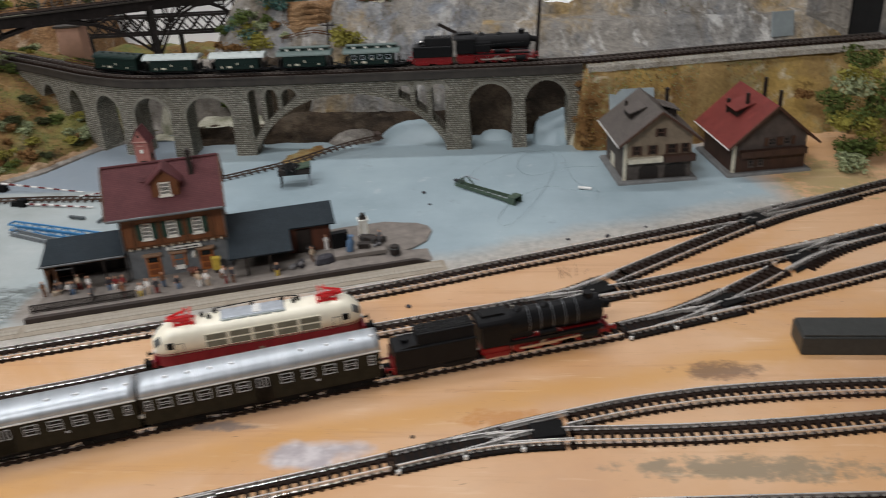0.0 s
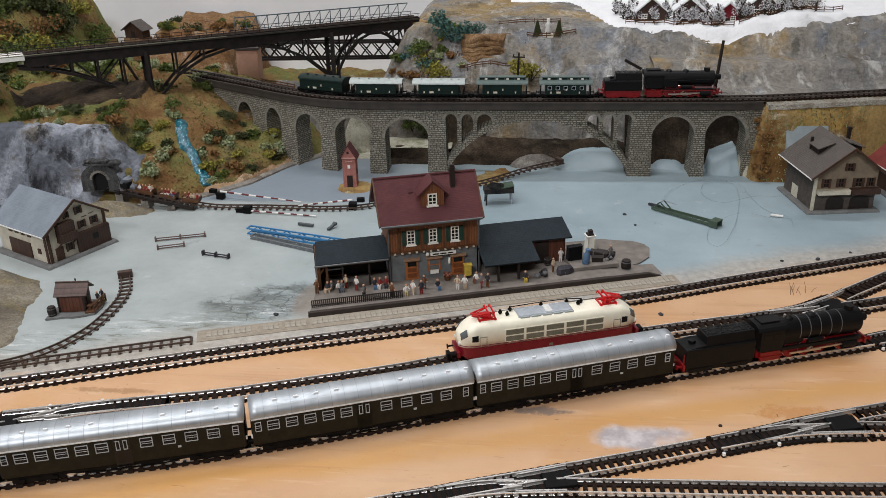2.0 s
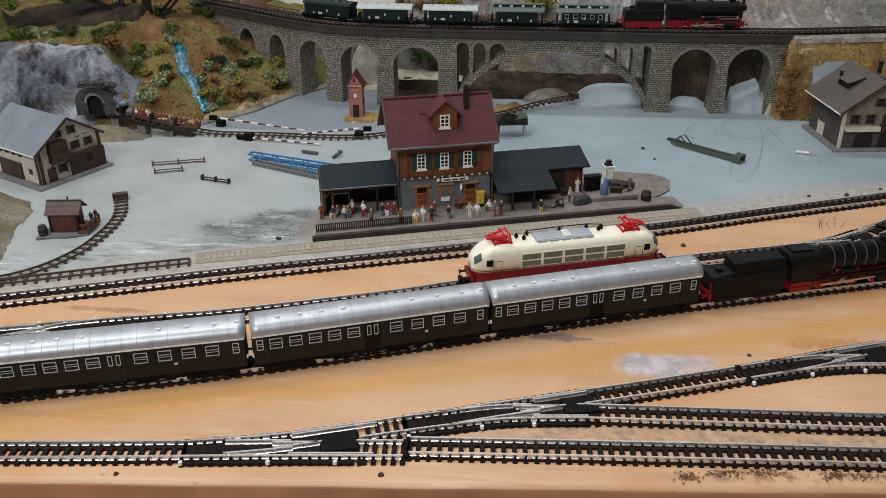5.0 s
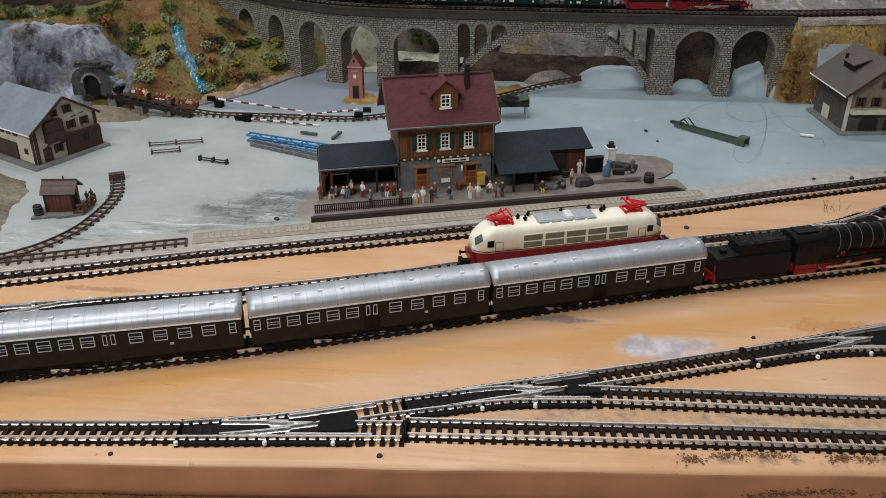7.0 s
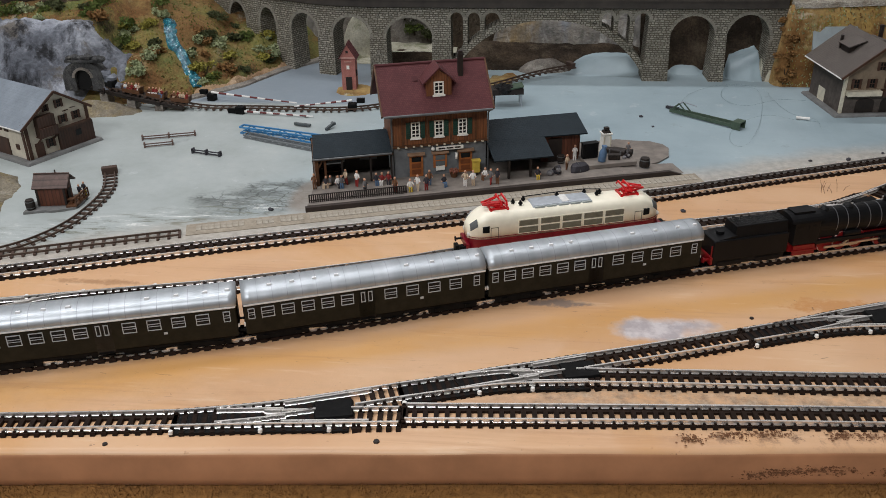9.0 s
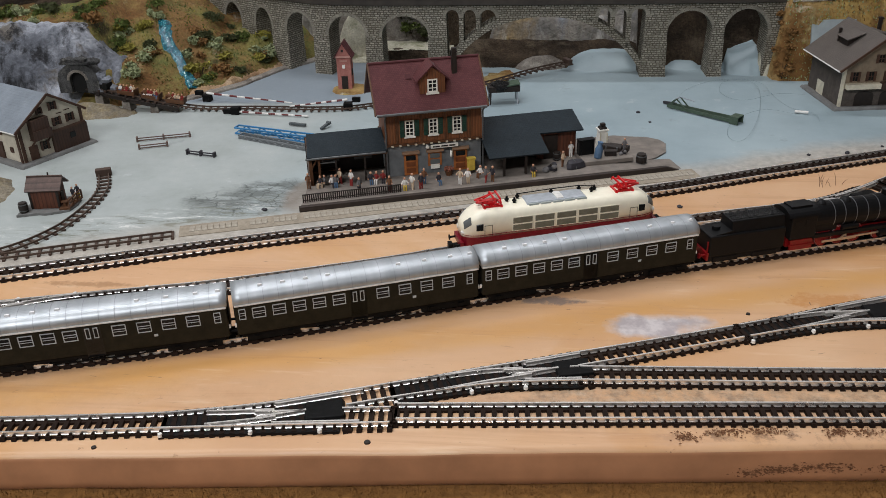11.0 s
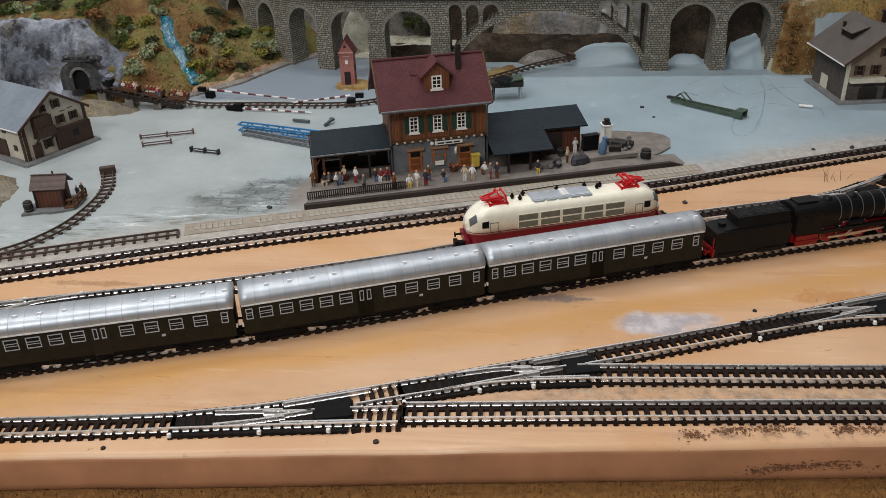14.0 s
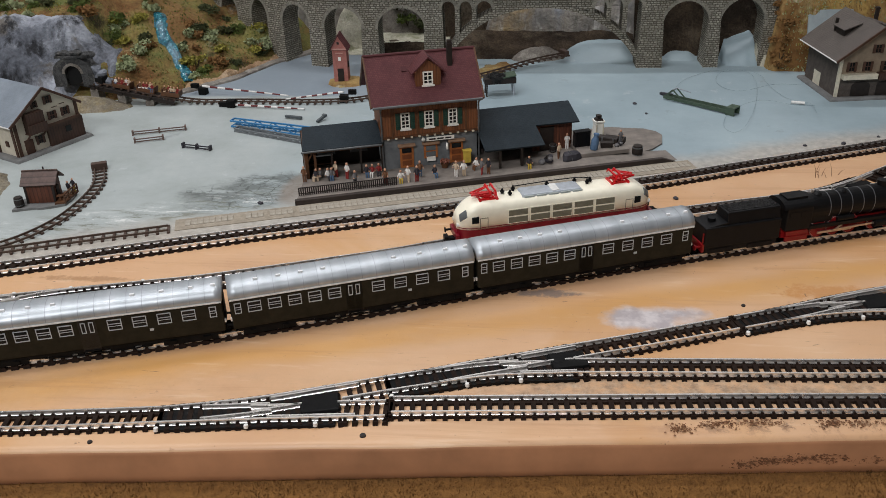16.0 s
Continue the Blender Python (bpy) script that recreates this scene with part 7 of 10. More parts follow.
bundle(placed(0.1850, 0.0135, 0.0032, 10), "dark tarpaulin-covered bundle on the platform")
trunk(placed(0.2180, 0.0285, 0.0062, -42), "dark round-topped trunk on the loading ramp")
trunk(placed(0.2225, 0.0275, 0.0062, -38), "dark round-topped trunk lying beside another")
sack_pile(placed(0.2235, 0.0200, 0.0062, 20) @ Matrix.Scale(0.6, 4), "small heap of grey luggage on the loading ramp")
figurine(placed(0.2245, 0.0235, 0.0062), CLOTH[1], 0.0105)["label"] = "tiny grey figurine among the luggage"
flower_tub(pose(-0.1520, 0.5180, 0.0032))
box_y = thing("letter_box", placed(0.1152, 0.0225) @ Matrix.Scale(1.18, 4), "yellow letter box against the station wall", "letter box")
part("box", M().box(-0.0022, 0.0022, -0.0014, 0.0014, 0.0018, 0.0085), CLOTH[7], box_y, bevel=0.0005)
part("lid", M().box(-0.0025, 0.0025, -0.0017, 0.0017, 0.0085, 0.0094), CLOTH[7], box_y)
part("stand", M().box(-0.0012, 0.0012, -0.0010, 0.0010, 0, 0.0018), DARKW, box_y)


# ---------------- houses ----------------
CREAMW = plain("cream_plaster", srgb(206, 198, 180), 0.8, 0, 0.12, 120, 0.3)
OLDW = plain("weathered_plaster", srgb(138, 122, 102), 0.8, 0, 0.2, 120, 0.3)
TIMBER = boards("dark_timber", srgb(70, 46, 34), 140)
TIMBERP = plain("plain_timber", srgb(74, 48, 34), 0.65, 0, 0.2)
STONEBASE = plain("house_slab_grey", srgb(146, 156, 158), 0.85, 0, 0.12, 90, 0.3)


def gable_house(m, W, D, eave, apex, roof, wall, label, over=0.005, name="house", slab_mat=None, sides=None):
    """Ridge along y, gable to the front (-y). Returns the thing."""
    t = thing(name, m, label, "house")
    part("base_slab", M().box(-0.006, W + 0.005, -0.006, D + 0.004, -0.0005, 0.0022, top=0.97), slab_mat or STONEBASE, t, bevel=0.0008)
    part("wall", M().prism([(0, 0.0022), (W, 0.0022), (W, eave), (W / 2, apex - 0.002), (0, eave)], 0, D), wall, t)
    k = (apex - eave) / (W / 2)
    for s, x, side in ((-1, 0.0, sides[0] if sides else over), (1, W, sides[1] if sides else over)):
        a = (x + s * side, -over, eave - k * side)
        b = (x + s * side, D + over * 0.7, eave - k * side)
        c = (W / 2, D + over * 0.7, apex)
        d = (W / 2, -over, apex)
        part("roof", slab([a, b, c, d], 0.0010), roof, t)
        part("verge", M().bar((a[0], a[1], a[2] - 0.0006), (d[0], d[1], d[2] - 0.0006), 0.0008, 0.0018), TIMBERP, t)
        part("gutter", M().rod((a[0], a[1], a[2] - 0.0006), (b[0], b[1], b[2] - 0.0006), 0.0006, n=6), PINW if s < 0 else GUTTER, t)
    return t


def shuttered(t, x, z, w, h, y=0.0):
    """A small window with open brown shutters in the front wall."""
    f = part("window", M().box(x - w / 2, x + w / 2, y - 0.0005, y + 0.0003, z, z + h), GLASSD, t)
    part("frame", M().box(x - w / 2, x + w / 2, y - 0.0008, y - 0.0004, z + h * 0.46, z + h * 0.54).box(x - w * 0.05, x + w * 0.05, y - 0.0008, y - 0.0004, z, z + h), TIMBERP, f)
    for s in (-1, 1):
        a = x + s * w * 0.74
        part("shutter", M().box(a - w * 0.24, a + w * 0.24, y - 0.0011, y - 0.0002, z - 0.0003, z + h + 0.0003), TIMBERP, f)


SLABG = speckled("dark_slab_grey", [(0.3, srgb(88, 88, 86)), (0.55, srgb(116, 116, 114)), (0.8, srgb(140, 142, 142))], 60, 0.9, 0.4, 0.001)

# the farmhouse in the west
FH = pose(-0.4582, 0.5313, 0, 0, 0, 62.5)
t = gable_house(FH, 0.0540, 0.062, 0.0290, 0.0470, BLUETILE, CREAMW, "cream farmhouse with brown timber and a pale roof", 0.0040, "farmhouse", SLABG, (0.0042, 0.0012))
for x in (0.0004, 0.0512):
    part("corner_timber", M().box(x, x + 0.0024, -0.0008, 0.0, 0.0022, 0.0295), TIMBERP, t)
part("corner_timber", M().box(-0.0008, 0.0, 0.0, 0.0024, 0.0022, 0.0285), TIMBERP, t)
part("stable_wall", M().box(0.0250, 0.0548, -0.0020, 0.0, 0.0022, 0.0172), TIMBER, t, "dark boarded stable wall")
part("stable_lintel", M().box(0.0248, 0.0530, -0.0034, -0.0018, 0.0172, 0.0190), TIMBERP, t)
part("stable_window", M().box(0.0390, 0.0435, -0.0026, -0.0018, 0.0092, 0.0135), GLASSD, t)
b = part("balcony", M().box(0.0085, 0.0235, -0.0060, 0.0, 0.0165, 0.0172), TIMBERP, t, "dark wooden bay balcony")
part("balcony_front", M().box(0.0085, 0.0235, -0.0062, -0.0054, 0.0172, 0.0235), TIMBER, b)
part("bay", M().box(0.0090, 0.0230, -0.0050, 0.0, 0.0172, 0.0315), TIMBER, b)
for s in (0.0092, 0.0222):
    part("bracket", M().bar((s, -0.0052, 0.0168), (s, 0.0, 0.0120), 0.0010), TIMBERP, b)
for x, z, w, h in ((0.0310, 0.0335, 0.0034, 0.0052), (0.0200, 0.0335, 0.0026, 0.0042), (0.0320, 0.0215, 0.0036, 0.0054), (0.0430, 0.0215, 0.0036, 0.0054), (0.0185, 0.0070, 0.0036, 0.0058)):
    shuttered(t, x, z, w, h)
part("door", M().box(0.0060, 0.0125, -0.0010, 0.0, 0.0022, 0.0125), TIMBERP, t)
part("side_window", M().box(-0.0008, 0.0, 0.0090, 0.0125, 0.0085, 0.0125), TIMBERP, t)
for y in (0.0185, 0.0265, 0.0345, 0.0425):
    part("eave_window", M().box(-0.0008, 0.0, y, y + 0.0042, 0.0205, 0.0226), TIMBERP, t)
part("barn_door", M().box(-0.0010, 0.0, 0.0210, 0.0480, 0.0022, 0.0150), TIMBER, t, "wide brown barn door")
for i, x in enumerate((0.0330, 0.0395)):
    part("wall_inscription", M().box(x, x + 0.0045, -0.0006, 0.0, 0.0292 + i * 0.0008, 0.0296 + i * 0.0008), TIMBERP, t)

# the grey chalet in the east
# Grey-brown rubble, its tone lowered for the shade on these walls.
STONEW = speckled("grey_brown_rubble", [(0.3, srgb(64, 58, 54)), (0.55, srgb(92, 84, 78)), (0.8, srgb(114, 104, 96))], 220, 0.85, 0.6, 0.0006)
GH = pose(0.1440, 0.6680, 0, 0, 0, 8)
t = gable_house(GH, 0.0525, 0.056, 0.0378, 0.0578, GREYTILE, OLDW, "grey-roofed chalet with brown plaster walls", 0.0070, "chalet", SLABG)
for x, w in ((0.0190, 0.0150), (0.0400, 0.0170)):
    part("archway", M().prism([(x - w / 2, 0.0023), (x + w / 2, 0.0023), (x + w / 2, 0.0105)] + [(x + w / 2 * math.cos(a), 0.0105 + 0.0035 * math.sin(a)) for a in [math.pi * k / 8 for k in range(1, 8)]] + [(x - w / 2, 0.0105)], -0.0008, 0.0004), DARKW, t, "dark arched shed opening")
part("fascia", M().box(0.002, 0.0290, -0.0050, 0.0, 0.0168, 0.0206), LETTER, t, "pale balcony front")
part("balcony", M().box(0.0300, 0.0545, -0.0052, 0.0, 0.0162, 0.0212), TIMBER, t)
for x, w in ((0.0090, 0.0040), (0.0215, 0.0040), (0.0365, 0.0050), (0.0470, 0.0036)):
    shuttered(t, x, 0.0225, w, 0.0068)
shuttered(t, 0.0272, 0.0365, 0.0042, 0.0060)
part("corner_post", M().box(-0.0010, 0.0012, -0.0012, 0.0010, 0.0022, 0.0330), LETTER, t)
part("side_door", M().box(-0.0008, 0.0, 0.0280, 0.0400, 0.0022, 0.0130), LETTER, t)
part("side_wall", M().box(-0.0006, 0.0, 0.0020, 0.0555, 0.0022, 0.0345), STONEW, t, "grey-brown side wall, darkened for its shade")
part("ground_wall", M().box(0.0020, 0.0525, -0.0005, 0.0, 0.0022, 0.0166), STONEW, t, "grey-brown rubble ground floor")
for s, x in ((-1, 0.0120), (1, 0.0420)):
    z = 0.0376 + (0.0200 / 0.0270) * 0.0120
    part("dormer", M().prism([(0.020, z - 0.002), (0.034, z - 0.002), (0.034, z + 0.0042), (0.020, z + 0.0042)], min(x - s * 0.004, x + s * 0.0035), max(x - s * 0.004, x + s * 0.0035), "x"), DARKW, t)
    part("dormer_roof", slab([(x + s * 0.0055, 0.0175, z + 0.0036), (x + s * 0.0055, 0.0365, z + 0.0036), (x - s * 0.0085, 0.0365, z + 0.0086), (x - s * 0.0085, 0.0175, z + 0.0086)], 0.0008), GREYTILE, t)
part("chimney", M().box(0.0085, 0.0105, 0.0360, 0.0380, 0.0420, 0.0550), DARKW, t)
part("chimney", M().box(0.0430, 0.0455, 0.0420, 0.0445, 0.0440, 0.0610).box(0.0425, 0.0460, 0.0415, 0.0450, 0.0595, 0.0605), DARKW, t)

# the red chalet beside it
OLDG = plain("grey_boarded_wall", srgb(86, 76, 70), 0.8, 0, 0.25, 100)
RH = pose(0.2290, 0.6790, 0, 0, 0, 10)
t = gable_house(RH, 0.0580, 0.060, 0.0310, 0.0560, REDTILE2, OLDG, "red-roofed chalet with dark boarded walls", 0.0075, "chalet", SLABG)
part("ground_wall", M().box(0.0, 0.0580, -0.0010, 0.0, 0.0022, 0.0160), TIMBER, t)
part("balcony", M().box(0.004, 0.0570, -0.0056, 0.0, 0.0152, 0.0200), TIMBER, t)
for x in (0.0300, 0.0420):
    casement(t, x - 0.0028, 0.0, 0.0222, 0.0056, 0.0062, OLDG, rows=2)
    for s in (-1, 1):
        part("shutter", M().box(x + s * 0.0048 - 0.0014, x + s * 0.0048 + 0.0014, -0.0012, -0.0002, 0.0220, 0.0288), TIMBERP, t)
for x in (0.014, 0.022):
    casement(t, x - 0.002, -0.0010, 0.0062, 0.0040, 0.0058, OLDG, rows=2)
part("corner_post", M().box(-0.0010, 0.0012, -0.0014, 0.0010, 0.0022, 0.0300), LETTER, t)
part("side_wall", M().box(-0.0006, 0.0, 0.0020, 0.0580, 0.0022, 0.0240), TIMBER, t)
z = 0.0310 + (0.025 / 0.029) * 0.0130
part("dormer", M().prism([(0.022, z - 0.002), (0.038, z - 0.002), (0.038, z + 0.0042), (0.022, z + 0.0042)], 0.0090, 0.0200, "x"), DARKW, t)
part("dormer_roof", slab([(0.0065, 0.0190, z + 0.0036), (0.0065, 0.0410, z + 0.0036), (0.0225, 0.0410, z + 0.0092), (0.0225, 0.0190, z + 0.0092)], 0.0008), REDTILE2, t)
for x, y, h in ((0.0095, 0.0400, 0.050), (0.0180, 0.0240, 0.058), (0.0400, 0.0420, 0.0640), (0.0480, 0.0300, 0.0560)):
    part("chimney", M().box(x - 0.0012, x + 0.0012, y - 0.0012, y + 0.0012, 0.036, h), DARKW, t)


# the pink tower
def tower():
    t = thing("transformer_tower", pose(-0.2655, 0.7100, 0, 0, 0, 2), "slim pink brick tower with a dark gabled roof", "tower")
    W, D = 0.0122, 0.0118
    part("earth_patch", M().ball((W / 2 + 0.004, 0.004, 0.0), 0.0165, 0.12, 14, 6, jitter=0.08), OCHRE, t)
    part("shaft", M().box(0, W, 0, D, 0, 0.0305), PINK, t)
    part("gable", M().prism([(-0.0008, 0.0305), (W + 0.0008, 0.0305), (W / 2, 0.0415)], -0.0012, D), PINK, t)
    part("cornice", M().box(-0.0010, W + 0.0010, -0.0014, D + 0.0008, 0.0296, 0.0308), PINKD, t)
    for s, x in ((-1, -0.0022), (1, W + 0.0022)):
        part("roof", slab([(x, -0.0022, 0.0292), (x, D + 0.001, 0.0292), (W / 2, D + 0.001, 0.0428), (W / 2, -0.0022, 0.0428)], 0.0007), REDTILE, t)
    part("door", M().box(0.0035, 0.0088, -0.0006, 0.0002, 0.0008, 0.0130), DARKW, t, "dark brown door")
    part("window", M().box(0.0048, 0.0072, -0.0006, 0.0002, 0.0200, 0.0232), WHITEP, t)
    part("vent", M().box(0.0048, 0.0068, -0.0018, -0.0010, 0.0345, 0.0365), DARKW, t)
    part("ledge", M().box(0.0030, 0.0092, -0.0010, 0.0, 0.0262, 0.0270), PINKD, t)
    part("side_window", M().box(W - 0.0002, W + 0.0006, 0.0040, 0.0070, 0.0130, 0.0180), DARKW, t)


PINK = speckled("pink_brick", [(0.3, srgb(142, 88, 80)), (0.55, srgb(176, 118, 108)), (0.8, srgb(194, 142, 130))], 240, 0.85, 0.4, 0.0004)
PINKD = plain("pink_trim", srgb(196, 150, 138), 0.8)
tower()


def hut():
    t = thing("hut", pose(-0.4130, 0.4575, 0, 0, 0, 8), "small brown boarded hut on a grey slab", "hut")
    part("base_slab", M().prism([(-0.007, -0.009), (0.006, -0.0065), (0.010, -0.0075), (0.018, -0.0055), (0.0240, -0.003), (0.0265, 0.006), (0.0250, 0.018), (0.004, 0.019), (-0.006, 0.006)], 0, 0.0016, "z"), SLABG, t)
    w, dd, he, hr = 0.0176, 0.0125, 0.0156, 0.0205
    part("wall", M().prism([(0, 0.0016), (dd, 0.0016), (dd, he), (dd / 2, hr), (0, he)], 0, w, "x"), HUTW, t)
    k = (hr - he) / (dd / 2)
    for y, out in ((-0.0022, 0.0022), (dd + 0.0022, 0.0022)):
        z = he - k * out + 0.0006
        part("roof", slab([(-0.0016, y, z), (w + 0.0030, y, z), (w + 0.0030, dd / 2, hr + 0.0007), (-0.0016, dd / 2, hr + 0.0009)], 0.0010), HUTROOF, t, "brown boarded roof")
    part("ridge_board", M().bar((-0.0016, dd / 2, hr + 0.0009), (w + 0.0030, dd / 2, hr + 0.0007), 0.0012, 0.0008), HUTROOF, t)
    part("stove_pipe", M().rod((0.0115, 0.0075, 0.0190), (0.0115, 0.0075, 0.0232), 0.0005), DARKW, t)
    part("corner_board", M().box(-0.0004, 0.0010, -0.0004, 0.0008, 0.0016, he), DARKW, t)
    part("corner_board", M().box(w - 0.0010, w + 0.0004, -0.0004, 0.0008, 0.0016, he), DARKW, t)
    part("door", M().box(w - 0.0002, w + 0.0005, 0.0040, 0.0085, 0.0016, 0.0105), DARKW, t)
    part("veranda_floor", M().prism([(w + 0.0006, -0.0040), (w + 0.0070, -0.0030), (w + 0.0095, 0.0150), (w + 0.0006, 0.0140)], 0.0016, 0.0028, "z"), POSTW, t)
    for f in (0.0, 0.33, 0.66, 1.0):
        x, y = w + 0.0068 + 0.0024 * f, -0.0026 + 0.0170 * f
        part("veranda_post", M().box(x - 0.0004, x + 0.0004, y - 0.0004, y + 0.0004, 0.0028, 0.0078), POSTW, t)
    for z in (0.0052, 0.0076):
        part("veranda_rail", M().bar((w + 0.0068, -0.0026, z), (w + 0.0092, 0.0144, z), 0.0007, 0.0009), POSTW, t)
    part("table", M().box(w + 0.0014, w + 0.0050, -0.0012, 0.0018, 0.0056, 0.0062).box(w + 0.0024, w + 0.0038, -0.0004, 0.0010, 0.0028, 0.0056), POSTW, t)
    part("bench", M().box(w + 0.0012, w + 0.0048, 0.0034, 0.0046, 0.0044, 0.0050).box(w + 0.0024, w + 0.0036, 0.0036, 0.0044, 0.0028, 0.0044), POSTW, t)
    barrel(pose(-0.4160, 0.4530, 0.0016))
    for k in ((-0.3895, 0.4735), (-0.3905, 0.4690)):
        figurine(pose(k[0], k[1], 0.0030), CLOTH[2])["label"] = "tiny dark figurine beside the boarded hut"


HUTROOF = boards("hut_roof_boards", srgb(86, 66, 58), 120, 1, False)
hut()


# ---------------- the western hill: rock, tunnel, bushes, waterfall ----------------
def rock_z(x, y):
    """A steep, broken rock face that falls away beside the tunnel mouth."""
    foot = 0.662 + 0.30 * max(0.0, min(x + 0.497, 0.026)) - 0.25 * max(0.0, x + 0.471) + 0.10 * max(0.0, -0.57 - x)
    crag = abs(fbm(x, y, 4, 30, 5))
    d = y - foot + 0.008 * fbm(x, y, 6, 16, 3) - 0.008 * crag
    side = smoothstep(-0.444, -0.456, x + 0.006 * fbm(0, y, 2, 40, 3)) * smoothstep(-0.635, -0.610, x)
    step = 0.5 + 0.5 * noise.noise((x * 26, y * 30, 1))
    top = 0.060 - 0.030 * smoothstep(-0.488, -0.460, x)
    z = top * smoothstep(-0.004, 0.036, d) ** 0.75 + 0.006 * (math.floor(5 * step) / 5) * smoothstep(0.0, 0.01, d) * (1 - smoothstep(0.040, 0.055, d))
    z += (0.0035 * fbm(x, y, 2, 60, 5) - 0.006 * crag) * smoothstep(-0.004, 0.006, d)
    return -0.006 + (z + 0.006) * side - 0.04 * smoothstep(0.046, 0.058, d)


ob = field("rock_outcrop", -0.640, -0.448, 0.640, 0.735, 0.0018, lambda x, y: (x + 0.004 * fbm(x, y, 3, 40, 4), y + 0.005 * fbm(x, y, 8, 34, 4), rock_z(x, y)), ROCK, "grey painted plaster rock beside the tunnel mouth", "rock face")


PORTALM = patchwork("dark_portal_stone", srgb(92, 92, 92), [(60, 0.45, 0.6, 0.9, srgb(60, 60, 60), None), (90, 0.55, 0.65, 0.7, srgb(132, 130, 124), None)], 0.9, 300)


def tunnel_portal():
    m = pose(-0.4735, 0.6570, 0.0170, 0, 0, 2)
    t = thing("tunnel_portal", m, "small grey stone tunnel mouth in the rock", "tunnel portal")
    # the face looks along local -y; opening 11 mm wide
    w, h, k = 0.0068, 0.0080, 12
    arc = [(w * math.cos(a), h + w * math.sin(a)) for a in [math.pi * i / k for i in range(k + 1)]]
    outer = [(0.0160 * math.cos(a) * 1.08, max(0.0, h + 0.0138 * math.sin(a))) for a in [math.pi * i / k for i in range(k + 1)]]
    g = M()
    inner = [(w, -0.003)] + arc + [(-w, -0.003)]
    out = [(0.0172, -0.003)] + outer + [(-0.0172, -0.003)]
    g.loft([[(a[0], 0.0, a[1]), (b[0], 0.0, b[1]), (b[0], 0.012, b[1]), (a[0], 0.012, a[1])] for a, b in zip(inner, out)])
    part("wall", g, PORTALM, t)
    for i in range(k):
        a0, a1 = math.pi * (i + 0.08) / k, math.pi * (i + 0.92) / k
        pts = [(r * math.cos(a), h + r * math.sin(a)) for a, r in ((a0, w), (a1, w), (a1, w + 0.0021), (a0, w + 0.0021))]
        part("voussoir", M().prism(pts, -0.0008, 0.0, "y"), GREYSTONE, t)
    part("coping", M().box(-0.0125, 0.0125, -0.0014, 0.004, h + 0.0132, h + 0.0150), PORTALM, t)
    q = random.Random(31)
    for x, r in ((-0.0095, 0.0030), (-0.0045, 0.0036), (0.0010, 0.0034), (0.0065, 0.0040), (0.0125, 0.0036), (0.0160, 0.0044)):
        part("crown_stone", M().ball((x, 0.003 + q.uniform(-0.001, 0.003), h + 0.0164 - 0.0016 * (x > 0.01)), r, q.uniform(0.6, 0.9), 8, 5, jitter=0.22), PORTALM, t, "rough dark crown stone")
    for i, (x, z) in enumerate(((0.0175, -0.001), (0.0185, 0.0045), (0.0180, 0.0100), (0.0225, 0.0010), (0.0230, 0.0070), (0.0265, 0.0000))):
        part("wing_stone", M().ball((x, 0.0035 + 0.0012 * (i % 2), z), 0.0044, q.uniform(0.7, 1.0), 8, 5, jitter=0.25), ROCK, t, "rough grey wing wall stone")
    # Black block close behind the opening, in place of the unlit depth.
    part("bore", M().box(-w * 1.05, w * 1.05, 0.0035, 0.026, -0.003, h + w * 1.02), BORE, t)


# Near-black colour that stands in for the darkness inside the tunnels.
BORE = plain("unlit_bore", (0.004, 0.004, 0.004, 1), 0.9)
tunnel_portal()

LEAF = [speckled("foliage_" + n, [(0.3, srgb(*a)), (0.6, srgb(*b)), (0.85, srgb(*c))], 420, 0.9, 0.2, 0.0005) for n, a, b, c in (
    ("mid", (50, 60, 28), (96, 110, 54), (146, 156, 90)), ("yellow", (92, 88, 36), (158, 150, 70), (206, 198, 120)),
    ("dark", (38, 42, 26), (80, 86, 54), (124, 128, 88)), ("blue", (40, 70, 64), (88, 122, 112), (146, 172, 160)), ("rust", (84, 58, 34), (140, 104, 62), (184, 152, 104)), ("pale", (104, 112, 82), (164, 172, 130), (216, 218, 190)))]
TWIG = plain("twig_brown", srgb(58, 44, 30), 0.9)


def foliage(seed, n, r, flat=0.7, leaf=0.0012):
    """An uneven clump of small leaves."""
    q = random.Random(seed)
    vs, fs = [], []
    lobes = [(q.uniform(-0.6, 0.6) * r, q.uniform(-0.6, 0.6) * r, q.uniform(0.15, 0.75) * r * flat, q.uniform(0.35, 0.6) * r) for _ in range(5)]
    for _ in range(n):
        cx, cy, cz, lr = q.choice(lobes)
        d = Vector((q.gauss(0, 1), q.gauss(0, 1), q.gauss(0, 1))).normalized() * lr * q.uniform(0.55, 1.05)
        p = Vector((cx, cy, cz)) + Vector((d.x, d.y, d.z * flat))
        if p.z < 0:
            p.z *= -0.3
        a, b = Vector((q.gauss(0, 1), q.gauss(0, 1), q.gauss(0, 1))).normalized(), Vector((q.gauss(0, 1), q.gauss(0, 1), q.gauss(0, 1))).normalized()
        s = leaf * q.uniform(0.6, 1.3)
        k = len(vs)
        vs += [tuple(p - a * s), tuple(p + b * s * 0.7), tuple(p + a * s), tuple(p - b * s * 0.7)]
        fs.append((k, k + 1, k + 2, k + 3))
    me = bpy.data.meshes.new("leaves")
    me.from_pydata(vs, [], fs)
    return me


CROWNS = {}


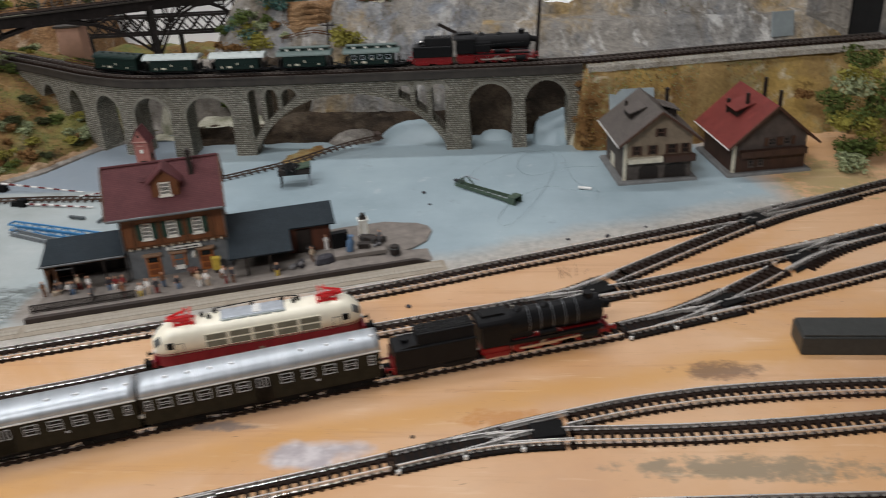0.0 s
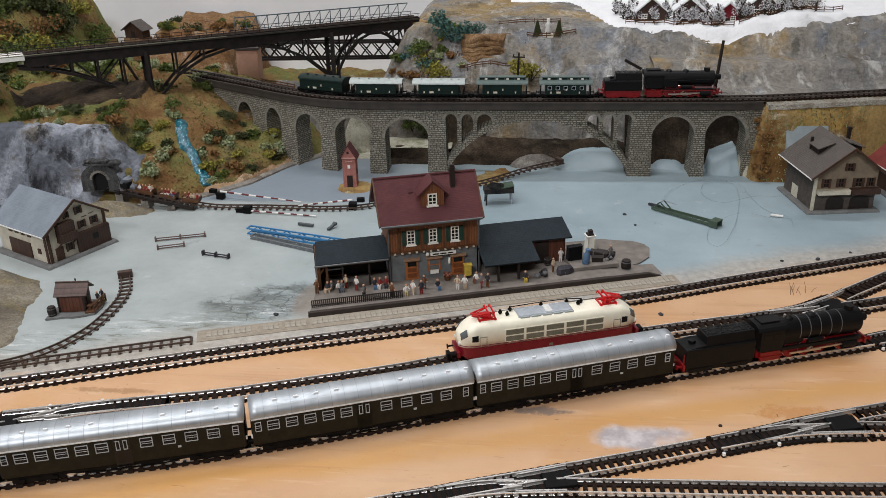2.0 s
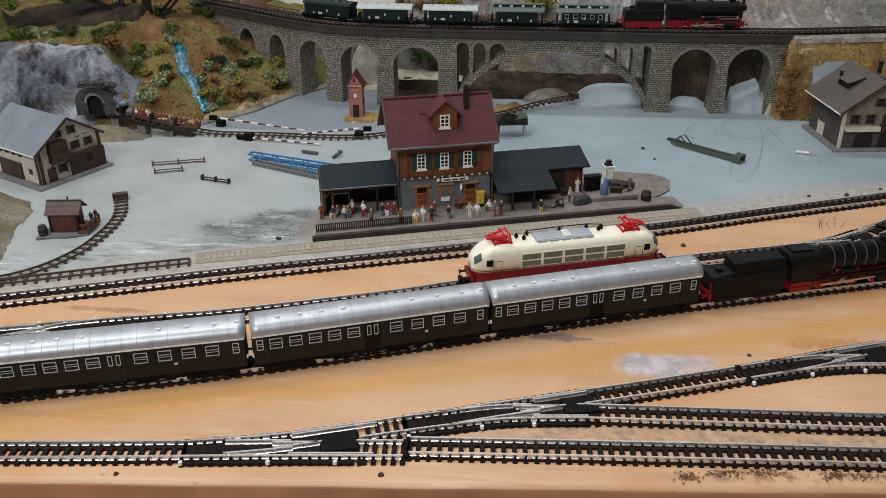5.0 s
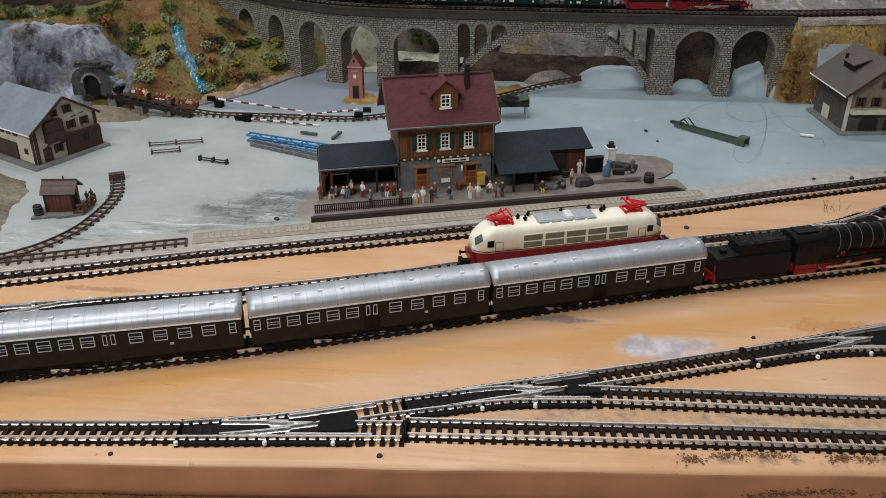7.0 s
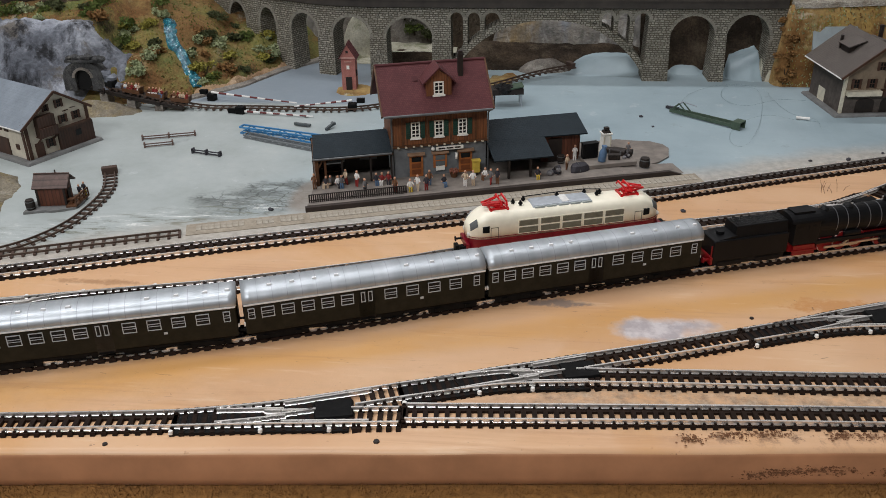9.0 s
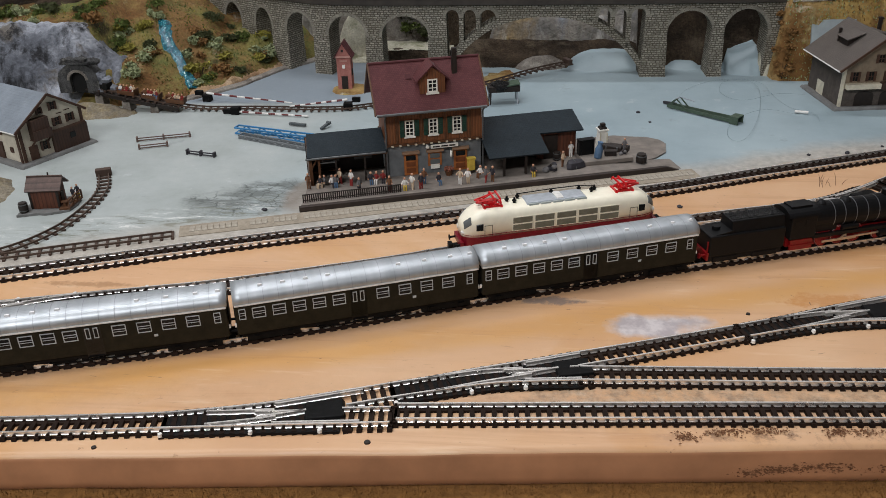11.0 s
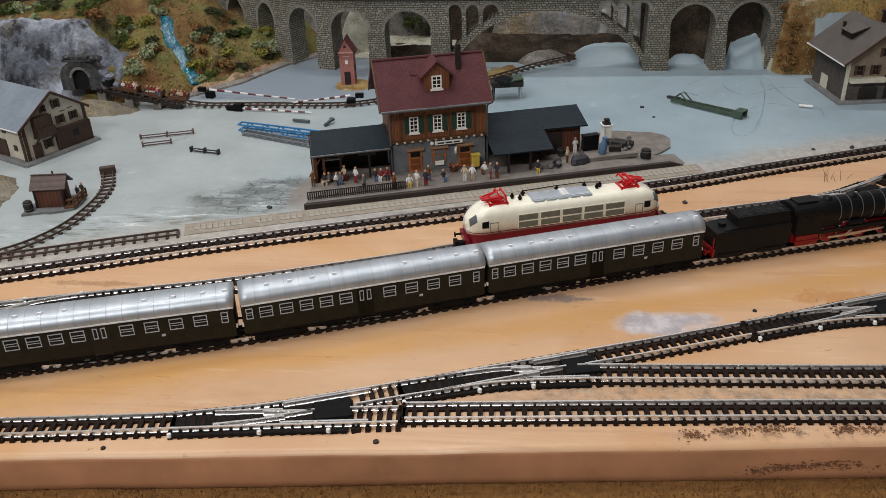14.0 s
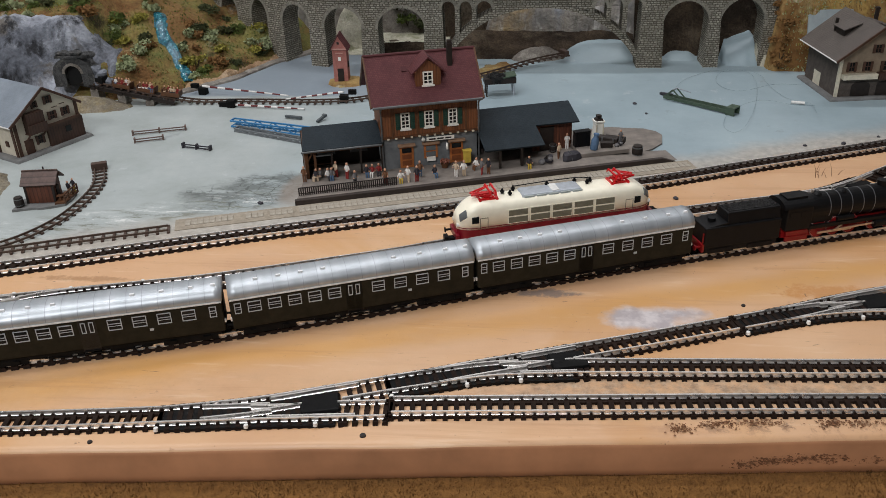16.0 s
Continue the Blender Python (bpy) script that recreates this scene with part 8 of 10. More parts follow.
def bush(x, y, z, r, tone, label, name="bush", group="bushes on the slopes"):
    key = (tone, round(r * 1000) // 3)
    if key not in CROWNS:
        me = foliage(tone * 31 + key[1], int(150 + r * 22000), r, 0.75, 0.0011 + r * 0.03)
        me.materials.append(LEAF[tone])
        tw = M()
        q = random.Random(key[1])
        for _ in range(5):
            tw.rod((0, 0, -0.003), (q.uniform(-0.5, 0.5) * r, q.uniform(-0.5, 0.5) * r, r * 0.6), 0.0005, 0.0002, 5)
        st = tw.mesh("stem")
        st.materials.append(TWIG)
        CROWNS[key] = (me, st)
    t = thing(name, pose(x, y, z, 0, 0, (x * 7919 + y * 104729) * 1000 % 360), label, name, group)
    part("leaves", CROWNS[key][0], LEAF[tone], t)
    part("stem", CROWNS[key][1], TWIG, t)
    return t


TONES = ["olive green moss bush on the hillside", "yellow-green scatter bush on the hillside", "dark green scrub bush on the slope", "blue-green foam bush on the rock", "rust-brown dry bush on the slope", "pale green lichen bush on the hillside"]
q = random.Random(21)
n_b = 0
while n_b < 260:
    x = q.uniform(-0.72, -0.345)
    y = toe_line(x) + q.uniform(0.012, 0.26)
    if (-0.625 < x < -0.455 and y < 0.712) or math.hypot((x + 0.525 - 0.5 * (y - 0.795)) / 0.074, (y - 0.786) / 0.044) < 1 or abs((x + 0.435) * 0.9 + (y - 0.775) * 0.25) < 0.011:
        continue
    z = hill_z(x, y)
    if math.hypot(x + 0.40, y - 0.835) < 0.03:
        continue
    tone = q.choices([0, 1, 2, 4, 5], [5, 2, 4, 2, 4])[0]
    bush(x, y, z - 0.001, q.choice([0.006, 0.006, 0.009, 0.012, 0.009]), tone, TONES[tone])
    n_b += 1
for x, y, r, tone in ((-0.640, 0.800, 0.030, 0), (-0.665, 0.850, 0.033, 0), (-0.615, 0.860, 0.027, 4), (-0.690, 0.780, 0.030, 0), (-0.600, 0.905, 0.024, 4), (-0.705, 0.880, 0.036, 0), (-0.66, 0.92, 0.036, 0), (-0.72, 0.94, 0.036, 0), (-0.63, 0.96, 0.030, 4), (-0.76, 0.86, 0.036, 2), (-0.58, 0.94, 0.024, 0), (-0.69, 0.99, 0.036, 2), (-0.75, 1.0, 0.036, 0)):
    bush(x, y, hill_z(x, y) - 0.002, r, tone, "tall dark green bush on the hilltop")
q = random.Random(90)
for i in range(34):
    x, y = q.uniform(-0.76, -0.640), q.uniform(0.86, 1.12)
    bush(x, y, hill_z(x, y) - 0.004, q.choice([0.027, 0.033, 0.036]), q.choice([0, 0, 0, 1, 2, 4]), "tall dark green bush on the hilltop")
for x, y, z, r, tone in ((0.33, 0.70, 0.004, 0.021, 0), (0.345, 0.72, 0.020, 0.024, 1), (0.325, 0.725, 0.024, 0.021, 0), (0.335, 0.745, 0.045, 0.021, 5), (0.35, 0.765, 0.062, 0.021, 0), (0.32, 0.68, 0.001, 0.015, 5), (-0.214, 0.892, 0.074, 0.016, 1), (-0.204, 0.880, 0.066, 0.015, 1), (-0.215, 0.900, 0.088, 0.015, 0), (-0.180, 0.915, 0.098, 0.024, 3), (-0.160, 0.925, 0.102, 0.018, 3), (-0.195, 0.93, 0.112, 0.018, 3), (-0.093, 0.845, 0.072, 0.018, 1), (-0.101, 0.85, 0.076, 0.015, 1),
                         (-0.216, 0.834, 0.022, 0.012, 0), (-0.203, 0.832, 0.018, 0.009, 2), (-0.226, 0.838, 0.036, 0.012, 2), (-0.208, 0.842, 0.040, 0.012, 0), (-0.268, 0.824, 0.018, 0.006, 5),
                         (0.318, 0.735, 0.035, 0.018, 0), (0.326, 0.715, 0.022, 0.018, 1), (0.330, 0.700, 0.010, 0.015, 0), (0.340, 0.748, 0.050, 0.021, 1), (0.352, 0.725, 0.030, 0.021, 0), (0.322, 0.690, 0.004, 0.012, 5), (0.300, 0.752, 0.040, 0.010, 4), (0.372, 0.74, 0.045, 0.024, 0), (0.36, 0.70, 0.008, 0.018, 1)):
    bush(x, y, z, r, tone, TONES[tone])
for i in range(9):
    bush(0.1190 + 0.0012 * (i % 3), 0.7440 + 0.0022 * i, 0.004 + 0.0068 * i, (0.006, 0.009)[i % 2], 4, TONES[4])
q = random.Random(64)
for i in range(26):
    x, y = q.uniform(-0.245, -0.165), q.uniform(0.862, 0.945)
    tone = q.choice([0, 1, 0, 5, 3, 4])
    bush(x, y, wall_z(x, y) - 0.002, q.choice([0.009, 0.012, 0.009, 0.006]), tone, TONES[tone])

# short turf and litter over the slopes
def litter(name, count, place, tones, label):
    q = random.Random(len(name))
    vs, fs, mats = [], [], []
    while len(fs) < count:
        p = place(q)
        if p is None:
            continue
        h, a, w = q.uniform(0.0005, 0.0018), q.uniform(0, 6.28), q.uniform(0.0004, 0.0011)
        k = len(vs)
        vs += [(p[0] - math.cos(a) * w, p[1] - math.sin(a) * w, p[2] - 0.0004), (p[0] + math.cos(a) * w, p[1] + math.sin(a) * w, p[2] - 0.0004), (p[0] + q.uniform(-1, 1) * h * 0.6, p[1] + q.uniform(-1, 0.6) * h * 0.6, p[2] + h)]
        fs.append((k, k + 1, k + 2))
        c = noise.noise((p[0] * 25, p[1] * 25, 3)) + q.uniform(-0.35, 0.35)
        mats.append(0 if c < -0.18 else 1 if c < 0.06 else 2 if c < 0.3 else 3)
    me = bpy.data.meshes.new(name)
    me.from_pydata(vs, [], fs)
    for i in tones:
        me.materials.append(LEAF[i])
    for p, m in zip(me.polygons, mats):
        p.material_index = m
    return tagged(part(name, me, LEAF[0]), label, "scatter", kind="stuff")


def on_hill(q):
    x = q.uniform(-0.80, -0.33)
    y = toe_line(x) + 0.004 + q.random() ** 1.2 * 0.36
    if (-0.62 < x < -0.456 and y < 0.704) or math.hypot((x + 0.525 - 0.5 * (y - 0.795)) / 0.074, (y - 0.786) / 0.044) < 1:
        return None
    return (x, y, hill_z(x, y))


litter("hill_scatter", 20000, on_hill, (4, 0, 0, 1), "brown and green scatter glued over the hillside")


def on_bank(q):
    x, y = q.uniform(0.118, 0.42), q.uniform(0.73, 0.80)
    z = bank_z(x, y)
    if z < 0.001 or z > 0.066 or noise.noise((x * 18, y * 18, 9)) < -0.05:
        return None
    return (x, y, z)


litter("bank_scatter", 5000, on_bank, (4, 5, 1, 5), "ochre and rust scatter on the embankment")


def on_plateau(q):
    x, y = q.uniform(-0.24, 0.35), q.uniform(0.85, 0.95)
    if noise.noise((x * 22, y * 22, 1)) < q.uniform(-0.3, 0.5):
        return None
    return (x, y, wall_z(x, y))


litter("rock_scatter", 420, on_plateau, (4, 0, 1, 5), "sparse brown scatter on the rock")

# Earth patch whose dark colour also carries the bridge's shadow.
field("dark_gully", -0.625, -0.425, 0.730, 0.862, 0.0025, lambda x, y: (x, y, hill_z(x, y) + 0.0016 + 0.002 * fbm(x, y, 2, 50, 4) - 0.02 * smoothstep(0.70, 0.95, math.hypot((x + 0.525 - 0.5 * (y - 0.795)) / 0.084, (y - 0.786) / 0.050) + 0.35 * fbm(x, y, 0, 30, 3))), SHADEDEARTH, "earth gully under the steel bridge's west end, darkened for its shade", "gully")
field("sand_bank", -0.412, -0.325, 0.660, 0.830, 0.002, lambda x, y: (x, y, hill_z(x, y) + 0.0016 - 0.03 * smoothstep(0.010, 0.022, y - toe_line(x) + 0.006 * noise.noise((x * 60, y * 60, 3))) - 0.03 * smoothstep(-0.392, -0.404, x)), SANDBANK, "sandy stony bank at the foot of the hillside", "bank")
rings = []
for i in range(46):
    x = -0.402 + 0.0026 * i
    y0, w = toe_line(x), 0.0012 * noise.noise((i * 0.6, 0, 0))
    rings.append([(x + 0.0035, y0 - 0.0045 + w, -0.001), (x + 0.0030, y0 - 0.0040 + w, 0.0016), (x, y0 + 0.001, 0.0030 + w), (x - 0.002, y0 + 0.004, -0.001)])
tagged(part("toe_kerb", M().loft(rings), GREYSTONE), "rough grey edging between hillside and painted board", "edging", kind="structure")
WATER = Mat("cast_turquoise_water", 0.12, 0, 0.6)
# The near-white last stop paints sparkles into the turquoise.
WATER.colour(WATER.ramp(WATER.noise(420, 5, 0.7, stretch=(1, 0.5, 1)), [(0.40, srgb(12, 62, 74)), (0.54, srgb(28, 98, 112)), (0.62, srgb(70, 142, 152)), (0.68, srgb(230, 240, 240))]))
WATER.bump(WATER.noise(300, 4), 0.8, 0.001)


def waterfall():
    pts = []
    for i in range(24):
        f = 0.22 + 0.78 * i / 23
        x = -0.4560 + 0.062 * f + 0.003 * math.sin(f * 9)
        y = 0.7900 - 0.092 * f
        pts.append((x, y, 0.0064 - 0.0014 * f + 0.0007 * math.sin(f * 23)))
    rings = []
    for i, (x, y, w) in enumerate(pts):
        z = hill_z(x, y)
        rings.append([(x + s * w, y + 0.35 * s * w, max(z, hill_z(x + s * w, y)) * 0.5 + z * 0.5 + 0.0020 - 0.0022 * s * s + 0.0008 * noise.noise((x * 300 + s * 4, y * 300, 0))) for s in (-1, -0.6, -0.2, 0.2, 0.6, 1)])
    tagged(part("waterfall", M().loft(rings, closed=False, caps=False), WATER.mat, smooth=True), "glossy turquoise cast waterfall running down the hill", "waterfall")


waterfall()

# ---------------- narrow-gauge lines and the tourist train ----------------
NRAIL = plain("brown_rail", srgb(92, 76, 66), 0.5, 0.5)
NSLEEP = plain("brown_sleeper", srgb(72, 54, 44), 0.7)


def light_track(name, pts, label, zf=lambda s: 0.0, gauge=0.0062, pitch=0.0062, stop=False):
    t = thing(name, pose(0, 0, 0), label, "railway track", kind="structure")
    line = spline(pts, 0.003)
    n = len(line)
    for s in (-1, 1):
        rings = []
        for i, (p, d) in enumerate(line):
            z = zf(i / (n - 1))
            c = (p[0] - d[1] * s * gauge / 2, p[1] + d[0] * s * gauge / 2)
            rings.append([(c[0] - d[1] * u, c[1] + d[0] * u, z + h) for u, h in ((-0.00038, 0.001), (0.00038, 0.001), (0.00038, 0.0022), (-0.00038, 0.0022))])
        part("rail", M().loft(rings), NRAIL, t)
    me = M().box(-0.0008, 0.0008, -gauge * 0.78, gauge * 0.78, 0, 0.0012).mesh("sleeper")
    me.materials.append(NSLEEP)
    sl = spline(pts, pitch)
    for i, (p, d) in enumerate(sl):
        ob = new("sleeper", me)
        ob.parent = t
        ob.matrix_basis = pose(p[0], p[1], zf(i / max(1, len(sl) - 1)), 0, 0, math.degrees(math.atan2(d[1], d[0])))
    if stop:
        p, d = line[0] if stop == "start" else line[-1]
        z = zf(0 if stop == "start" else 1)
        part("buffer_stop", M().box(-0.0022, 0.0022, -0.0052, 0.0052, 0, 0.0052, pose(p[0], p[1], z, 0, 0, math.degrees(math.atan2(d[1], d[0])))), NSLEEP, t, "wooden buffer stop", bevel=0.0004)
    return t


light_track("track_13", [(-0.3925, 0.5165), (-0.3815, 0.4900), (-0.3790, 0.4620), (-0.3840, 0.4300), (-0.4020, 0.4020), (-0.440, 0.3795), (-0.50, 0.355)], "curved narrow-gauge siding with a wooden buffer stop", stop="start")
light_track("track_14", [(-0.3095, 0.4270), (-0.3560, 0.4108), (-0.4000, 0.3945), (-0.48, 0.366)], "short loose length of brown narrow-gauge track")
MINE = [(-0.4790, 0.6700), (-0.4600, 0.6620), (-0.4378, 0.6570), (-0.4100, 0.6545), (-0.3832, 0.6550), (-0.3300, 0.6570), (-0.2474, 0.6590), (-0.19, 0.692), (-0.1320, 0.7300), (-0.0990, 0.7530), (-0.0620, 0.7740)]


def mine_z(s):
    return 0.0150 * (1 - smoothstep(0.05, 0.27, s)) + 0.0055 * smoothstep(0.78, 1.0, s) + 0.0006


light_track("track_15", MINE, "brown narrow-gauge line from the tunnel to the sheds", mine_z, stop="end")
tb = thing("trestle", pose(0, 0, 0), "dark timber trestle under the narrow-gauge line", "trestle")
for (x, y), z in zip([(-0.458, 0.6615), (-0.433, 0.6565), (-0.4085, 0.6545)], (0.0122, 0.0088, 0.0052)):
    part("support", M().box(x - 0.0036, x + 0.0036, y - 0.0062, y + 0.0055, -0.001, z, top=0.9), GREYSTONE, tb, "grey plastered support block")
    part("cap_beam", M().box(x - 0.0016, x + 0.0016, y - 0.0072, y + 0.0065, z, z + 0.0016), DARKW, tb)
for a, b in (((-0.474, 0.6690, 0.0146), (-0.446, 0.6585, 0.0124)), ((-0.446, 0.6585, 0.0124), (-0.420, 0.6552, 0.0082)), ((-0.420, 0.6552, 0.0082), (-0.388, 0.6548, 0.0022))):
    for s in (-1, 1):
        part("stringer", M().bar((a[0], a[1] + s * 0.0052, a[2]), (b[0], b[1] + s * 0.0052, b[2]), 0.0016, 0.0030), DARKW, tb)
    n = 7
    for i in range(n):
        f = (i + 0.5) / n
        x, y, z = (a[k] + (b[k] - a[k]) * f for k in range(3))
        part("deck_plank", M().box(-0.0017, 0.0017, -0.0068, 0.0068, 0.0, 0.0010, pose(x, y, z + 0.0010, 0, math.degrees(math.atan2(a[2] - b[2], b[0] - a[0])), math.degrees(math.atan2(b[1] - a[1], b[0] - a[0])))), DARKW, tb)
field("stone_mound", -0.135, -0.050, 0.745, 0.815, 0.0025, lambda x, y: (x, y, -0.005 + 0.0150 * math.exp(-(abs(x + 0.088) / 0.024) ** 3 - (abs(y - 0.787 - 0.12 * (x + 0.088)) / 0.013) ** 2) + 0.0012 * fbm(x, y, 3, 90, 4)), GREYSTONE, "low grey stone mound behind the track end", "mound")
field("plaster_slope", -0.088, 0.008, 0.755, 0.835, 0.0025, lambda x, y: (x, y, -0.004 + 0.0150 * smoothstep(0.752, 0.800, y) * smoothstep(-0.084, -0.040, x) * smoothstep(0.010, -0.012, x) + 0.0006 * fbm(x, y, 3, 60, 3)), PAINT, "smooth blue-grey plaster rising under the large arch", "slope")
field("plaster_hump", 0.018, 0.066, 0.755, 0.81, 0.002, lambda x, y: (x, y, -0.004 + 0.0088 * math.exp(-((x - 0.042) / 0.015) ** 4 - ((y - 0.790) / 0.018) ** 2) + 0.0005 * fbm(x, y, 4, 80, 3)), PAINT, "low blue-grey plaster hump in the arch", "slope")
# Brown earth face; the dark tone includes the arch's shade.
field("earth_step", -0.248, -0.176, 0.784, 0.806, 0.0016, lambda x, y: (x, y, -0.004 + 0.0165 * smoothstep(0.790, 0.798, y + 0.003 * noise.noise((x * 60, 0, 2))) + 0.0008 * fbm(x, y, 3, 120, 3)), SHADEDEARTH, "brown earth step with the viaduct's shade in its colour", "slope")
field("pale_shelf", -0.300, -0.172, 0.797, 0.834, 0.002, lambda x, y: (x, y, 0.0126 - 0.012 * smoothstep(-0.243, -0.256, x) + 0.0010 * fbm(x, y, 8, 60, 4)), PALEROCK, "pale grey rock shelf behind the arches", "rock face")
field("hollow_back", -0.310, -0.165, 0.822, 0.870, 0.002, lambda x, y: (x, y, 0.004 + 0.056 * smoothstep(0.825, 0.852, y + 0.006 * fbm(x, 0, 3, 30, 3)) + 0.004 * fbm(x, y, 8, 60, 4)), GREYSTONE, "grey rocky slope in the shade behind the arches", "slope")
# Shade beside the pier is painted as a darker earth slope.
field("dark_hollow", -0.182, -0.118, 0.800, 0.860, 0.002, lambda x, y: (x, y, -0.006 + 0.070 * smoothstep(0.812, 0.846, y + 0.30 * max(0.0, -0.150 - x) - 0.55 * max(0.0, x + 0.142)) + 0.003 * fbm(x, y, 8, 60, 4)), SHADEDEARTH, "earth slope coloured dark for the shade behind the viaduct", "slope")
field("pale_boulder", -0.296, -0.246, 0.806, 0.860, 0.002, lambda x, y: (x, y, -0.006 + 0.044 * (max(0.0, 1 - ((x + 0.271) / 0.020) ** 2 - ((y - 0.836) / 0.022) ** 2)) ** 0.5 * (1 + 0.25 * fbm(x, y, 5, 40, 4))), PALEROCK, "pale mossy boulder behind the viaduct arch", "boulder")
field("ochre_patch", -0.165, -0.085, 0.690, 0.800, 0.0025, lambda x, y: (x, y, -0.0012 + 0.0030 * math.exp(-((x + 0.128 - (y - 0.75) * 0.35) / 0.015) ** 2 - ((y - 0.748) / 0.026) ** 2) + 0.0007 * fbm(x, y, 6, 90, 3)), OCHRE, "thin ochre sand strewn beside the narrow track", "sand")


def knoll_z(x, y):
    e = -0.4300 - (y - 0.455) * 0.30 + 0.006 * fbm(0, y, 2, 40, 3) - x
    end = smoothstep(0.519, 0.500, y) * smoothstep(0.395, 0.425, y)
    return -0.004 + (0.004 + 0.016 * smoothstep(0.0, 0.05, e) + 0.0014 * fbm(x, y, 5, 70, 4)) * smoothstep(-0.004, 0.010, e) * end


field("knoll", -0.56, -0.415, 0.385, 0.525, 0.0025, lambda x, y: (x, y, knoll_z(x, y)), MOSSY, "low mossy sand knoll at the board's west end", "knoll")


def open_wagon(x, y, z, a, tilt, label, loco=False):
    t = thing("open_wagon", pose(x, y, z, 0, -tilt, a), label, "wagon", "wagons of the tourist train")
    part("floor", M().box(-0.0075, 0.0075, -0.0038, 0.0038, 0.0030, 0.0040), POSTW, t)
    for s in (-1, 1):
        part("side", M().box(-0.0075, 0.0075, s * 0.0036 - 0.0003, s * 0.0036 + 0.0003, 0.0040, 0.0064), POSTW, t)
        part("end_board", M().box(s * 0.0074 - 0.0004, s * 0.0074 + 0.0004, -0.0038, 0.0038, 0.0040, 0.0085), POSTW, t)
        part("axle", M().rod((s * 0.0045, -0.0034, 0.0028), (s * 0.0045, 0.0034, 0.0028), 0.0014, n=10), LOCOBLACK, t)
        part("seat", M().box(s * 0.0028 - 0.0010, s * 0.0028 + 0.0010, -0.0032, 0.0032, 0.0040, 0.0054), POSTW, t)
    q = random.Random(int(x * -10000))
    for k in range(5):
        f = figurine(t.matrix_basis @ pose(-0.0055 + 0.0027 * k, q.uniform(-0.0020, 0.0020), 0.0042), q.choice([CLOTH[0], CLOTH[3], CLOTH[6], CLOTH[6], CLOTH[4]]), 0.0096, True)
        f["label"], f["group"] = "tiny seated figurine in an open wagon", "figurines in the wagons"


for x, y, z, a in ((-0.4325, 0.6564, 0.0108, -7), (-0.4120, 0.6552, 0.0074, -3), (-0.3915, 0.6548, 0.0042, 0)):
    open_wagon(x, y, z, a, -7, "small brown open wagon of the tourist train")
field("tunnel_bank", -0.52, -0.40, 0.605, 0.675, 0.0028, lambda x, y: (x, y, -0.003 + 0.0120 * math.exp(-((x + 0.462) / 0.034) ** 2 - ((y - 0.647) / 0.014) ** 2) + 0.0016 * fbm(x, y, 4, 60, 4)), MOSSY, "low scrubby bank below the tunnel mouth", "bank")
lc = thing("small_locomotive", pose(-0.4555, 0.6610, 0.0142, 0, 5, -16), "small dark narrow-gauge locomotive before the tunnel", "locomotive")
part("hood", M().box(-0.0075, 0.0030, -0.0034, 0.0034, 0.0030, 0.0070), LOCOBLACK, lc, bevel=0.0005)
part("cab", M().box(0.0030, 0.0075, -0.0038, 0.0038, 0.0030, 0.0088), LOCOBLACK, lc, bevel=0.0004)
part("chimney", M().rod((-0.005, 0, 0.007), (-0.005, 0, 0.0098), 0.0010), LOCOBLACK, lc)
part("axle", M().rod((-0.0045, -0.0036, 0.0028), (-0.0045, 0.0036, 0.0028), 0.0016).rod((0.0045, -0.0036, 0.0028), (0.0045, 0.0036, 0.0028), 0.0016), LOCOBLACK, lc)

# ---------------- loose things on the grey yard ----------------
STRIPER = plain("barrier_red", srgb(96, 30, 30), 0.5)
DULLD = plain("dull_dark_grey", srgb(78, 84, 86), 0.55)
DULLG = plain("dull_grey_paint", srgb(112, 116, 118), 0.5, 0.1)
BLUEP = plain("girder_blue", srgb(60, 128, 178), 0.45, 0, 0.12)
CRANEG = plain("crane_green", srgb(70, 86, 70), 0.55, 0, 0.2)


def barrier(a, b, za, zb, label):
    t = thing("level_crossing_barrier", pose(a[0], a[1], 0, 0, 0, math.degrees(math.atan2(b[1] - a[1], b[0] - a[0]))), label, "barrier", "level crossing barriers")
    L = math.hypot(b[0] - a[0], b[1] - a[1])
    part("base", M().box(-0.0035, 0.0035, -0.0030, 0.0030, 0, 0.0062), BLACKP, t, bevel=0.0005)
    part("counterweight", M().box(-0.0105, -0.0040, -0.0018, 0.0018, za - 0.0018, za + 0.0018), BLACKP, t)
    n = 11
    for i in range(n):
        u, v = i / n, (i + 1) / n
        part("stripe", M().rod((u * L, 0, za + (zb - za) * u), (v * L, 0, za + (zb - za) * v), 0.0010 - 0.0004 * u, 0.0010 - 0.0004 * v, 8), PINW if i % 2 == 0 else STRIPER, t)


barrier((-0.3735, 0.6800), (-0.2960, 0.6670), 0.0070, 0.0030, "red and white crossing barrier with a black base")
barrier((-0.2475, 0.6600), (-0.2960, 0.6580), 0.0085, 0.0030, "red and white crossing barrier with a black base")
barrier((-0.3385, 0.6470), (-0.2760, 0.6390), 0.0020, 0.0012, "red and white crossing barrier lying on the ground")


